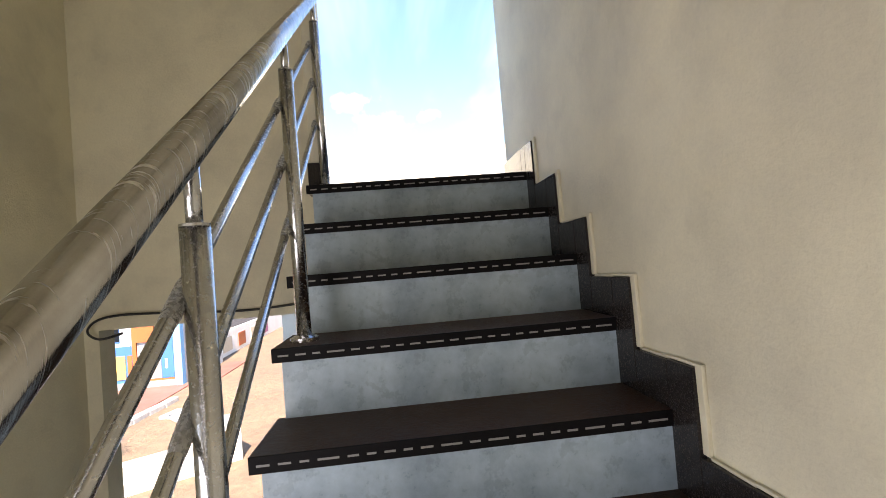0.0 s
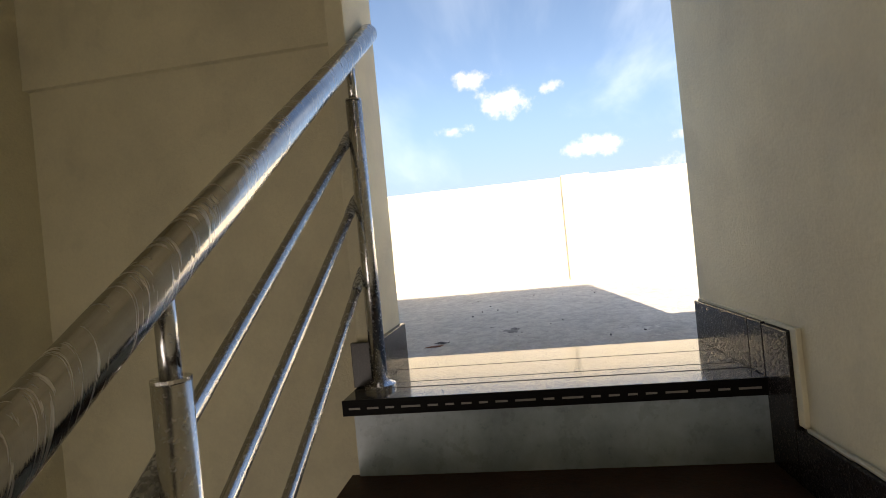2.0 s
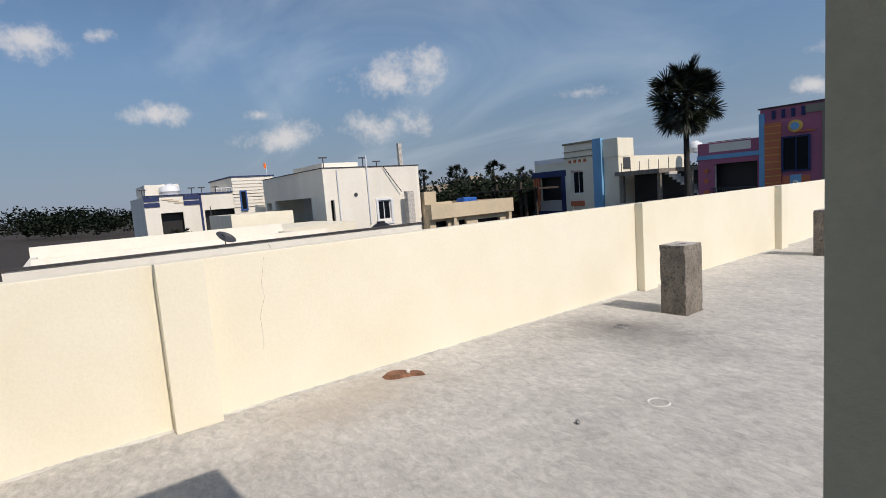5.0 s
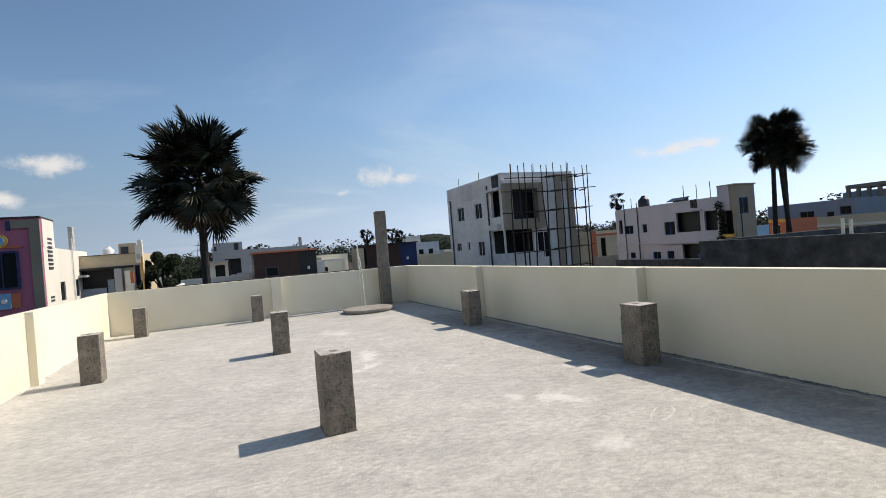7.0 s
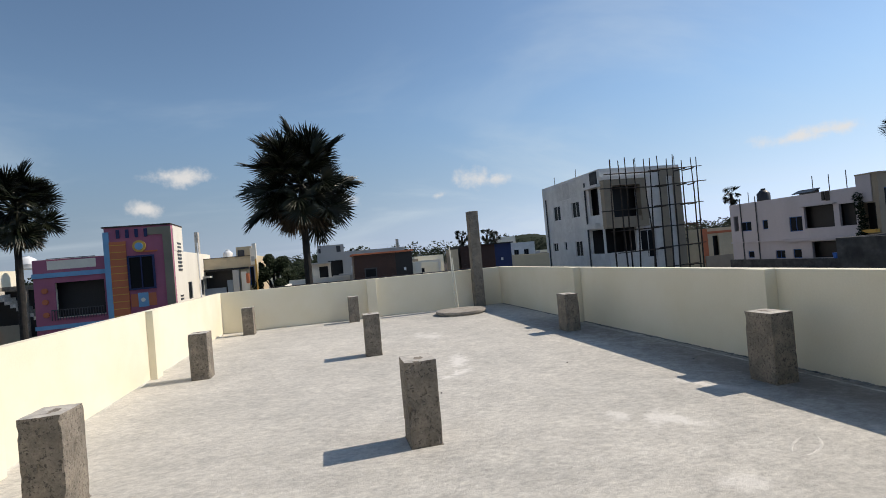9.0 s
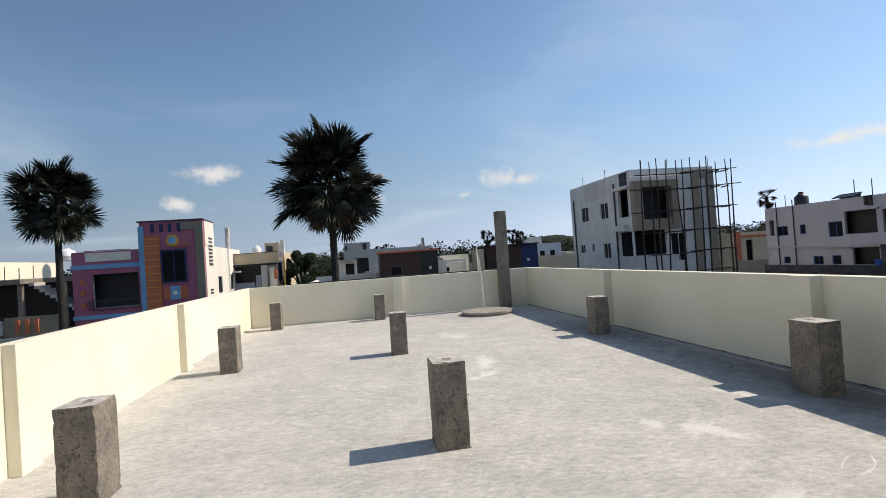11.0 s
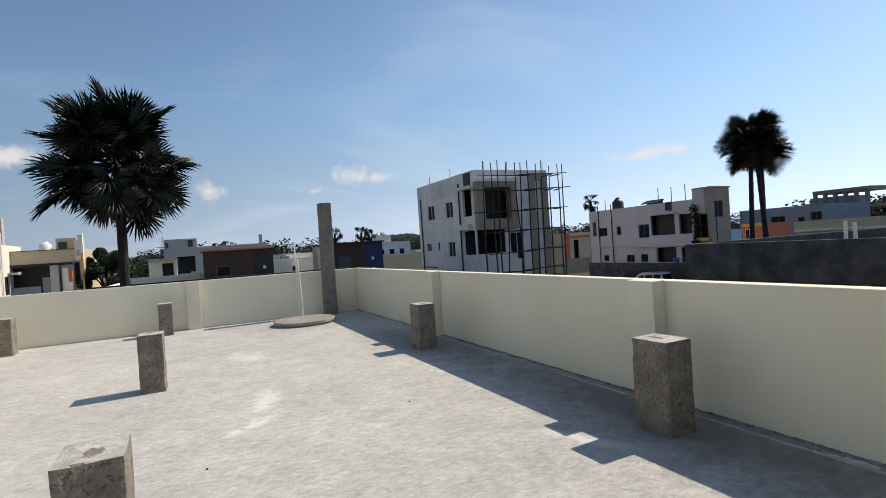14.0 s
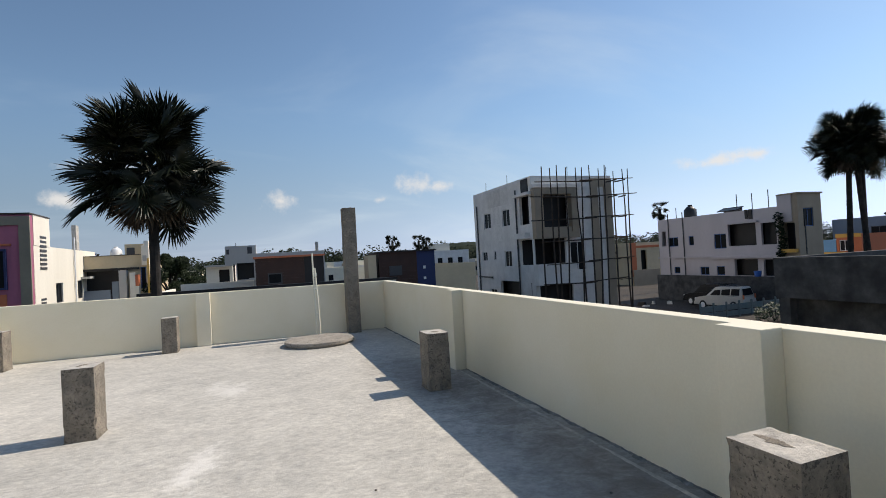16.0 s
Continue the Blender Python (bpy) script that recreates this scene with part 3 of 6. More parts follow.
for x, y, r in [(-1.02, 3.76, 0.014), (0.9, 7.4, 0.008), (2.45, 7.9, 0.007), (3.6, 7.3, 0.008)] + [(pebble_rnd.uniform(-1.6, 0.25), pebble_rnd.uniform(1.45, 2.3), pebble_rnd.uniform(0.002, 0.006)) for _ in range(18)]:
    solid("pebble", moved(tube([(-r, 0, 0), (-r * 0.4, 0.1 * r, r * 0.35), (r * 0.5, 0, r * 0.3), (r, 0, 0)], r * 0.75, 6, taper=[0.5, 1, 0.9, 0.4]), pose(x, y, r * 0.5, 0, 0, pebble_rnd.uniform(0, 360))), WET_MORTAR, "tiny dark crumb of rubble on the cement floor", "rubble", "rubble crumbs")

# concrete column stubs


def stub_mesh(seed):
    bm = bmesh.new()
    geo = boxes((-0.113, -0.14, 0.0, 0.113, 0.14, 0.59))
    vs = [bm.verts.new(p) for p in geo[0]]
    for q in geo[1]:
        bm.faces.new([vs[i] for i in q])
    bmesh.ops.subdivide_edges(bm, edges=bm.edges[:], cuts=15, use_grid_fill=True)
    off = Vector((seed * 5.3, seed * 2.1, 0))
    for p in bm.verts:
        q = p.co.copy()
        near = sum((abs(abs(q.x) - 0.113) < 0.002, abs(abs(q.y) - 0.14) < 0.002, abs(q.z - 0.59) < 0.002))
        n1 = Vector([noise.noise(q * 8 + off + Vector((k * 7.1, 0, 0))) for k in range(3)])
        pit = max(0.0, noise.noise(q * 34 + off) - 0.22) + max(0.0, noise.noise(q * 15 - off) - 0.42)
        p.co += n1 * 0.002 - Vector((q.x / 0.113, q.y / 0.14, 0)) * (pit * 0.02 if near < 2 else 0.0)
        if near >= 2:
            chip = max(0.0, noise.noise(q * 11 + off) - 0.32) * 0.05 + 0.0015
            p.co.x -= math.copysign(chip, q.x)
            p.co.y -= math.copysign(chip, q.y)
            if abs(q.z - 0.59) < 0.002:
                p.co.z -= chip * 0.6
        if q.z < 0.03:
            p.co.z = min(p.co.z, 0.0) if q.z < 0.001 else p.co.z
    me = bpy.data.meshes.new("column_stub")
    bm.to_mesh(me)
    bm.free()
    me.materials.append(CONCRETE)
    me.materials.append(CONCRETE_TOP)
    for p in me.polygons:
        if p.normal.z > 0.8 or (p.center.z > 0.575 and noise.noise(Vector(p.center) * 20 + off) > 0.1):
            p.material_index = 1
    return me


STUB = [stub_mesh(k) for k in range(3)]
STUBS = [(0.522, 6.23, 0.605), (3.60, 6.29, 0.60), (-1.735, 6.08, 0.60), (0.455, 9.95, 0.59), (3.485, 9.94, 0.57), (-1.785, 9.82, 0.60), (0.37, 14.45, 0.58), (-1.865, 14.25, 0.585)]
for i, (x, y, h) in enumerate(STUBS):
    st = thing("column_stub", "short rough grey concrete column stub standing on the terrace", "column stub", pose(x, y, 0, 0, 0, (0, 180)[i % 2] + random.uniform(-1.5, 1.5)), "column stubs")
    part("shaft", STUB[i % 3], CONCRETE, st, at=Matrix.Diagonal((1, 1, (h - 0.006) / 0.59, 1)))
    part("dent", moved(blob(0.012, -0.015, 0.028, 0.055, 0.002, 60 + i, 0.25 * (i % 3 - 1), 1.1), pose(0, 0, h - 0.006)), CONCRETE, st, "dark dent in the mortar")
    part("joint_foot", boxes((-0.116, -0.143, 0.0, 0.116, 0.143, 0.005)), CONCRETE, st)

solid("pier_stub", bevelled("pier_stub", boxes((DOOR_X, 2.421, 0.0, 0.65, 2.55, 0.60)), CONCRETE, 0.006, 0.004, 2), CONCRETE, "rough concrete column stub against the stair room wall", "column stub")
column = thing("concrete_column", "tall raw concrete column standing in the terrace corner", "column", pose(3.41, 14.675, 0))
cm = bevelled("shaft", boxes((-0.12, -0.125, 0.0, 0.12, 0.125, 2.33)), CONCRETE, 0.009, 0.009, 5)
part("shaft", cm, CONCRETE, column)
for z in (0.72, 1.5):
    part("formwork_seam", boxes((-0.122, -0.127, z, 0.122, 0.127, z + 0.005)), CONCRETE, column)

cover = thing("sump_cover", "round grey cement sump cover lying in the corner", "sump cover", pose(2.69, 13.72, 0))
disc_v, disc_f = tube([(0, 0, 0.0), (0, 0, 0.035), (0, 0, 0.036), (0, 0, 0.078), (0, 0, 0.086)], 0.56, 64, taper=[0.94, 0.95, 1.0, 1.0, 0.975])
part("slab", ([(p[0] + 0.012 * noise.noise(Vector(p) * 5), p[1] + 0.012 * noise.noise(Vector(p) * 5 + Vector((9, 0, 0))), p[2]) for p in disc_v], disc_f), COVER, cover)
pipes = thing("water_pipes", "pair of thin white plastic pipes rising from the cover", "pipe", pose(2.69, 14.2, 0.086))
part("pipe", tube([(0, 0, 0), (-0.005, 0.02, 0.6), (-0.012, 0.05, 1.42)], 0.014, 10), PVC, pipes)
part("pipe", tube([(0.06, 0, 0), (0.045, 0.02, 0.6), (0.02, 0.05, 1.16)], 0.016, 10), PVC, pipes)
for z in (0.35, 0.8):
    part("pipe_tie", tube([(-0.02, 0.015 + z * 0.02, z), (0.065 - z * 0.02, 0.015 + z * 0.02, z)], 0.02, 8), PVC, pipes)

# ---- stair room ----
STX = 4.75
solid("stair_wall_side", boxes((DOOR_X, IN_R, -3.5, STX, IN_R + 0.1, 2.12)), STAIR_PAINT, "cream painted plaster wall beside the steps with faint stains", "wall", kind="structure")
solid("stair_wall_back", boxes((STX, IN_L - 0.12, -3.5, STX + 0.12, IN_R + 0.1, 2.12)), STAIR_PAINT, "cream painted plaster wall of the stair room", "wall", kind="structure")
# the window opening is assumed and out of view, made for the added lamp
solid("stair_wall_well", moved(wall_geo(STX - DOOR_X, 5.62, 0.12, ((2.78, 1.3, 4.18, 3.2),)), pose(DOOR_X, IN_L - 0.12, -3.5)), STAIR_PAINT, "cream painted plaster wall across the stair well with an assumed, unseen window", "wall", kind="structure")
fw = wall_geo(1.18, 5.62, 0.14, ((0.07, 1.72, 1.03, 2.90),))
solid("stair_wall_front", moved(fw, pose(DOOR_X + 0.14, IN_L, -3.5, 0, 0, 90)), STAIR_PAINT, "cream painted plaster wall with an open window to the street", "wall", kind="structure")
solid("trim_beam", boxes((DOOR_X + 0.14, IN_L, 1.065, DOOR_X + 0.165, 1.289, 2.12)), STAIR_PAINT, "plastered beam across the stair wall", "beam", kind="structure")
solid("trim_sill", boxes((DOOR_X - 0.06, IN_L + 0.05, -1.80, DOOR_X + 0.2, 1.16, -1.76)), LIME, "white stone sill of the stair window", "sill", kind="structure")
solid("door_jamb", bevelled("door_jamb", boxes((DOOR_X, 1.29, -0.6, 0.75, 1.345, 2.12)), STAIR_PAINT, 0.008), STAIR_PAINT, "cream painted jamb of the roof doorway", "door jamb", kind="structure")
solid("trim_lintel", boxes((DOOR_X, 1.345, 2.0, DOOR_X + 0.14, IN_R, 2.12)), STAIR_PAINT, "plastered lintel over the roof doorway", "lintel", kind="structure")
solid("roof_slab", boxes((DOOR_X, IN_L - 0.12, 2.12, STX + 0.12, IN_R + 0.1, 2.32)), STAIR_PAINT, "plastered roof slab over the stairs", "roof", kind="structure")
solid("floor_landing", boxes((3.75, IN_L, -2.35, STX, IN_R, -2.2)), GRANITE_WORN, "dark granite half landing at the turn of the stairs", "landing", kind="structure")

stairs = thing("stairs", "granite stairs with pale marble risers and gripped nosings", "stairs", pose(0, 0, 0), kind="structure")
TREAD = bevelled("tread", boxes((-GO - 0.012, ST_L, -0.032, 0.012, IN_R, 0.0)), GRANITE_WORN, 0.003)
NOSING = bevelled("nosing", boxes((0.0122, ST_L, -0.040, 0.0162, IN_R - 0.02, 0.001)), NOSE_BLACK, 0.0015)
RISE_M = mesh_of("riser", *boxes((-0.02, ST_L + 0.025, -RISE, 0.0, IN_R, -0.032)), [RISER])
dash_rnd = random.Random(5)
dashes = []
y = ST_L + 0.018
while y < IN_R - 0.04:
    ln = dash_rnd.choice((0.022, 0.026, 0.03, 0.05))
    dashes.append((0.0160, y, -0.0235, 0.0172, y + ln, -0.0185))
    y += ln + 0.019
DASHES = mesh_of("grip_strip", *boxes(*dashes), [DASH])
CORE = mesh_of("step_core", *boxes((-GO, ST_L + 0.03, -RISE - 0.14, -0.02, IN_R, -0.033)), [STAIR_PAINT])
SK_FLAT = bevelled("skirting_tile", boxes((-GO + 0.118, IN_R - 0.018, 0.0, 0.0, IN_R, 0.122)), SKIRT, 0.002)
SK_UP = bevelled("skirting_tile", boxes((0.002, IN_R - 0.018, -RISE + 0.001, 0.116, IN_R, 0.124)), SKIRT, 0.002)
# plaster worked up to the skirting: a rounded lip over and behind each tile
LIP = bevelled("plaster_edge", boxes((0.1165, IN_R - 0.012, -RISE + 0.128, 0.142, IN_R, 0.134), (-GO + 0.143, IN_R - 0.010, 0.1225, 0.001, IN_R, 0.131), (0.001, IN_R - 0.010, 0.1245, 0.1164, IN_R, 0.133)), STAIR_PAINT, 0.0035, 0.002, 2)
for k in range(0, 11):
    at = pose(NOSE0 + GO * k, 0, -RISE * k)
    if k:
        tr = part("tread", TREAD, None, stairs, at=at)
        part("grip_strip", DASHES, None, tr, "pale grip dashes")
        part("nosing", NOSING, None, tr, "black grooved nosing")
        part("step_core", CORE, None, stairs, at=at)
        part("skirting_tile", SK_FLAT, None, stairs, at=at)
    part("plaster_edge", LIP, None, stairs, at=at)
    part("riser", RISE_M, None, stairs, "pale grey marble riser", at=at)
    part("skirting_tile", SK_UP, None, stairs, at=at)
# top landing: nosing strip, two grooved slabs and the threshold
top = part("tread", bevelled("tread", boxes((NOSE0 - 0.085, ST_L, -0.032, NOSE0 + 0.012, IN_R, 0.0)), GRANITE, 0.003), None, stairs)
part("nosing", NOSING, None, top, at=pose(NOSE0, 0, 0))
part("grip_strip", DASHES, None, top, at=pose(NOSE0, 0, 0))
for x0, x1 in ((NOSE0 - 0.142, NOSE0 - 0.088), (NOSE0 - 0.30, NOSE0 - 0.145), (DOOR_X - 0.02, NOSE0 - 0.303)):
    part("tread", bevelled("tread", boxes((x0, 1.346 if x0 < 0.7 else ST_L, -0.032, x1, IN_R, 0.0005)), GRANITE, 0.002), None, stairs, "polished black granite slab")
part("step_core", boxes((DOOR_X, ST_L + 0.03, -0.35, NOSE0 - 0.02, IN_R, -0.033)), STAIR_PAINT, stairs)
part("skirting_tile", bevelled("skirting_tile", boxes((DOOR_X + 0.002, IN_R - 0.018, 0.001, 0.80, IN_R, 0.128)), SKIRT, 0.002), None, stairs)
part("skirting_tile", bevelled("skirting_tile", boxes((0.802, IN_R - 0.018, 0.001, NOSE0, IN_R, 0.128)), SKIRT, 0.002), None, stairs)
part("skirting_tile", bevelled("skirting_tile", boxes((DOOR_X + 0.002, 1.3455, 0.001, 0.77, 1.363, 0.128)), SKIRT, 0.002), None, stairs)
part("skirting_tile", bevelled("skirting_tile", boxes((0.752, 1.28, 0.001, 0.77, 1.345, 0.128)), SKIRT, 0.002), None, stairs)
part("plaster_edge", boxes((DOOR_X + 0.01, IN_R - 0.008, 0.128, NOSE0 + 0.11, IN_R, 0.134)), STAIR_PAINT, stairs)

# railing
RY, SLOPE = 1.360, -0.664


def rail_z(x, over=0.0):
    return 1.092 + SLOPE * (x - 0.54) + over


railing = thing("stair_railing", "stainless steel stair railing with scuffed protective film", "railing", pose(0, 0, 0))
part("handrail", tube([(0.535, RY, rail_z(0.535)), (0.54, RY, rail_z(0.54)), (4.3, RY, rail_z(4.3))], 0.030, 28, taper=[0.9, 1, 1]), WRAP, railing, "scuffed steel handrail in clouded film", smooth=True)
for x, base in ((0.78, 0.0), (1.625, -3 * RISE), (2.47, -6 * RISE), (3.33, -9 * RISE)):
    z1 = rail_z(x)
    post = part("post", tube([(x, RY, base), (x, RY, z1 - 0.125)], 0.0225, 20), STEEL, railing, smooth=True)
    part("neck", tube([(x, RY, z1 - 0.135), (x, RY, z1 - 0.02)], 0.0125, 14), STEEL, post, smooth=True)
    part("collar", tube([(x, RY, z1 - 0.128), (x, RY, z1 - 0.1235)], 0.0228, 20), STEEL, post)
    part("base_flange", tube([(x, RY, base), (x, RY, base + 0.012), (x, RY, base + 0.020)], 0.044, 24, taper=[1, 1, 0.62]), STEEL, post)
    for dz in (0.30, 0.505, 0.69):
        zb = dz + 0.02 + SLOPE * (x - 0.76)
        part("bar_clamp", tube([(x, RY - 0.010, zb), (x, RY - 0.030, zb)], 0.009, 12), STEEL, post)
        part("film_wrap", tube([(x + 0.045, RY - 0.03, zb + SLOPE * 0.045), (x + 0.03, RY - 0.03, zb + SLOPE * 0.03), (x - 0.03, RY - 0.03, zb - SLOPE * 0.03), (x - 0.045, RY - 0.03, zb - SLOPE * 0.045)], 0.0145, 12, taper=[0.9, 1.0, 1.05, 0.9]), FILM, post, "torn clouded plastic film")
for dz in (0.30, 0.505, 0.69):
    part("rail_bar", tube([(0.76, RY - 0.03, dz + 0.02), (3.9, RY - 0.03, dz + 0.02 + SLOPE * 3.14)], 0.0125, 14), STEEL, railing, smooth=True)
part("wall_bracket", merged(tube([(0.60, RY, rail_z(0.60) - 0.02), (0.60, RY - 0.06, rail_z(0.60) + 0.0), (0.585, 1.295, rail_z(0.60))], 0.009, 10), tube([(0.575, 1.30, rail_z(0.60)), (0.575, 1.29, rail_z(0.60))], 0.03, 14)), STEEL, railing)

cable = [(DOOR_X + 0.155, 1.2, -0.545), (DOOR_X + 0.155, 0.9, -0.56), (DOOR_X + 0.16, 0.55, -0.54), (DOOR_X + 0.17, 0.30, -0.53), (DOOR_X + 0.18, 0.19, -0.55), (DOOR_X + 0.18, 0.15, -0.60), (DOOR_X + 0.17, 0.20, -0.64), (DOOR_X + 0.155, 0.30, -0.62)]
cable_line = []
for i in range(len(cable) - 1):
    p0, p1, p2, p3 = (Vector(cable[min(max(i + k, 0), len(cable) - 1)]) for k in (-1, 0, 1, 2))
    for s in range(6):
        u = s / 6
        cable_line.append(tuple(0.5 * (2 * p1 + (p2 - p0) * u + (2 * p0 - 5 * p1 + 4 * p2 - p3) * u ** 2 + (3 * p1 - p0 - 3 * p2 + p3) * u ** 3)))
cable_line.append(cable[-1])
solid("electric_cable", tube(cable_line, 0.006, 8), RUBBER, "loose black electric cable looped along the stair wall", "cable", smooth=True)

# ---- houses round the terrace ----
PINK = material("mauve_pink_paint", (0.40, 0.125, 0.20), 0.75, vary=0.06, grain=5, stain=0.6, bump=0.05)
ORANGE = material("brick_orange_paint", (0.55, 0.16, 0.07), 0.75, vary=0.06, grain=5, stain=0.6, bump=0.05)
BLUE = material("azure_paint", (0.16, 0.38, 0.60), 0.7, vary=0.06, grain=5, stain=0.6, bump=0.05)
NAVY = material("navy_paint", (0.012, 0.026, 0.10), 0.7, vary=0.06, grain=5, stain=0.6, bump=0.05)
YELLOW = material("ochre_paint", (0.66, 0.38, 0.08), 0.7, vary=0.06, grain=5, stain=0.6, bump=0.05)
OLIVE = material("grey_olive_paint", (0.24, 0.215, 0.16), 0.75, vary=0.08, grain=5, stain=0.6, bump=0.05)
TAN = material("tan_plaster", (0.36, 0.295, 0.22), 0.8, vary=0.08, grain=5, stain=0.6, bump=0.05)
BUFF = material("buff_paint", (0.60, 0.49, 0.33), 0.8, vary=0.06, grain=5, stain=0.6, bump=0.05)
OCHREPALE = material("pale_ochre_paint", (0.60, 0.45, 0.21), 0.8, vary=0.06, grain=5, stain=0.6, bump=0.05)
LILAC = material("pale_lilac_paint", (0.54, 0.49, 0.50), 0.8, vary=0.05, grain=5, stain=0.5, bump=0.05, streak=True)
STEELBLUE = material("slate_blue_paint", (0.19, 0.24, 0.30), 0.8, vary=0.06, grain=5, stain=0.5, bump=0.05)
PALEGREY = material("pale_grey_paint", (0.47, 0.46, 0.44), 0.8, vary=0.05, grain=5, stain=0.5, bump=0.05, streak=True)
DARKPLASTER = material("dark_cement_plaster", (0.032, 0.032, 0.034), 0.9, vary=0.35, grain=6, stain=1.6, second=(0.085, 0.085, 0.085), bump=0.3)
BROWNSLAT = material("brown_cladding", (0.055, 0.020, 0.012), 0.6, vary=0.15, grain=20, stain=2, bump=0.1)
# dark cladding; also near black for sheets that paint the shade of rooms
DARKSLAT_VOID = material("dark_cladding_and_void", (0.012, 0.010, 0.010), 0.6, vary=0.1, grain=10, stain=2)
POLE = material("old_scaffold_wood", (0.06, 0.042, 0.03), 0.9, vary=0.25, grain=15, stain=3)
UPVC = material("white_window_frame", (0.70, 0.71, 0.72), 0.45, vary=0.03)
DARKFRAME = material("dark_window_frame", (0.05, 0.05, 0.055), 0.5, vary=0.05)
BLUEFRAME = material("blue_window_frame", (0.03, 0.10, 0.30), 0.5, vary=0.08)
TANKBLACK = material("black_tank_plastic", (0.018, 0.018, 0.02), 0.5, vary=0.1)
TANKBLUE = material("blue_tarpaulin", (0.02, 0.13, 0.50), 0.5, vary=0.15, grain=8, bump=0.3)
TANKWHITE = material("white_tank_plastic", (0.72, 0.73, 0.74), 0.5, vary=0.05)
CARPAINT = material("white_car_paint", (0.52, 0.50, 0.46), 0.25, vary=0.02)
DARKPAINT = material("dark_car_paint", (0.010, 0.011, 0.013), 0.3, vary=0.02, spec=0.15)
TYRE = material("tyre_rubber", (0.02, 0.02, 0.02), 0.8, vary=0.1)
FENCE = material("faded_green_sheet", (0.10, 0.16, 0.18), 0.7, vary=0.15, grain=6, stain=1.5, second=(0.15, 0.18, 0.18))
FLAG = material("orange_cloth", (0.80, 0.16, 0.03), 0.9, vary=0.1)


def local(h, *bs):
    o = h.matrix_basis.translation
    return boxes(*[(b[0] - o.x, b[1] - o.y, b[2] - o.z, b[3] - o.x, b[4] - o.y, b[5] - o.z) for b in bs])


def wpart(h, name, mat, *bs, label="", soft=0.0):
    """Parts given by boxes in the world's own coordinates: each box a part of its own, but for frames."""
    joined = name in ("balcony_frame", "window", "window_surround", "edge", "coping", "balcony_surround")
    ob = None
    for group in ([bs] if joined else [[b] for b in bs]):
        geo = local(h, *group)
        ob = part(name, bevelled(name, geo, mat, soft) if soft else geo, mat, h, label)
    return ob


def window_in(h, at, u0, v0, u1, v1, frame, panes=2, depth=0.07):
    """A window set into an opening: a frame, mullions between the panes, and each pane."""
    t = 0.055
    bars = [(u0, depth, v0, u0 + t, depth + 0.05, v1), (u1 - t, depth, v0, u1, depth + 0.05, v1), (u0 + t, depth, v0, u1 - t, depth + 0.05, v0 + t), (u0 + t, depth, v1 - t, u1 - t, depth + 0.05, v1)]
    w = (u1 - u0 - 2 * t) / panes
    for i in range(1, panes):
        x = u0 + t + w * i
        bars.append((x - 0.025, depth, v0 + t, x + 0.025, depth + 0.05, v1 - t))
    win = part("window", boxes(*bars), frame, h, at=at)
    for i in range(panes):
        x = u0 + t + w * i
        part("pane", boxes((x, depth + 0.02, v0 + t, x + w, depth + 0.03, v1 - t)), DARKGLASS, win)
    return win


def house(name, label, x0, y0, x1, y1, top, mat, S=(), W=(), E=(), frame=UPVC, parapet=0.5, roof=None, base=GROUND, category="house", floors=()):
    """Four walls with openings right through, a roof slab below the parapet, and windows. S, W, E: (from, z0, to, z1,
    kind), along x or y;
    kind w: window, o: opening backed by a near-black sheet for its room's shade, v: open veranda."""
    h = thing(name, label, category, pose(x0, y0, base))
    H, t = top - base, 0.2
    w, d = x1 - x0, y1 - y0
    ps = pose(0, 0, 0)
    so = [(a - x0, z - base, b - x0, c - base, k) for a, z, b, c, k in S]
    part("wall", wall_geo(w, H, t, [o[:4] for o in so]), mat, h, at=ps)
    pw = pose(0, d - t, 0, 0, 0, -90)
    wo = [(y1 - t - b, z - base, y1 - t - a, c - base, k) for a, z, b, c, k in W]
    part("wall", wall_geo(d - 2 * t, H, t, [o[:4] for o in wo]), mat, h, at=pw)
    pe = pose(w, t, 0, 0, 0, 90)
    eo = [(a - y0 - t, z - base, b - y0 - t, c - base, k) for a, z, b, c, k in E]
    part("wall", wall_geo(d - 2 * t, H, t, [o[:4] for o in eo]), mat, h, at=pe)
    part("wall", boxes((0, d - t, 0, w, d, H)), mat, h)
    part("roof", boxes((t, t, H - parapet - 0.15, w - t, d - t, H - parapet)), roof or mat, h)
    for z in floors:
        part("floor_slab", boxes((t, t, z - base - 0.12, w - t, d - t, z - base)), mat, h)
    for at, os in ((ps, so), (pw, wo), (pe, eo)):
        for u0, v0, u1, v1, k in os:
            if k == "v":
                continue
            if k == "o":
                # near-black sheet close behind the opening paints the room's shade
                part("room_back", boxes((u0 - 0.3, 0.6, v0 - 0.3, u1 + 0.3, 0.7, v1 + 0.2)), DARKSLAT_VOID, h, "near-black sheet in place of the shade inside the opening", at=at)
            else:
                window_in(h, at, u0, v0, u1, v1, frame, 2 if u1 - u0 > 0.8 else 1)
    return h


def tank(x, y, z, r, hgt, mat, label):
    tk = thing("water_tank", label, "water tank", pose(x, y, z))
    part("barrel", tube([(0, 0, 0), (0, 0, hgt * 0.08), (0, 0, hgt * 0.35), (0, 0, hgt * 0.37), (0, 0, hgt * 0.40), (0, 0, hgt * 0.72), (0, 0, hgt * 0.92)], r, 20, taper=[0.96, 1, 1, 1.03, 1, 1, 0.45]), mat, tk, smooth=True)
    part("lid", tube([(0, 0, hgt * 0.92), (0, 0, hgt)], r * 0.36, 14), mat, tk)
    return tk


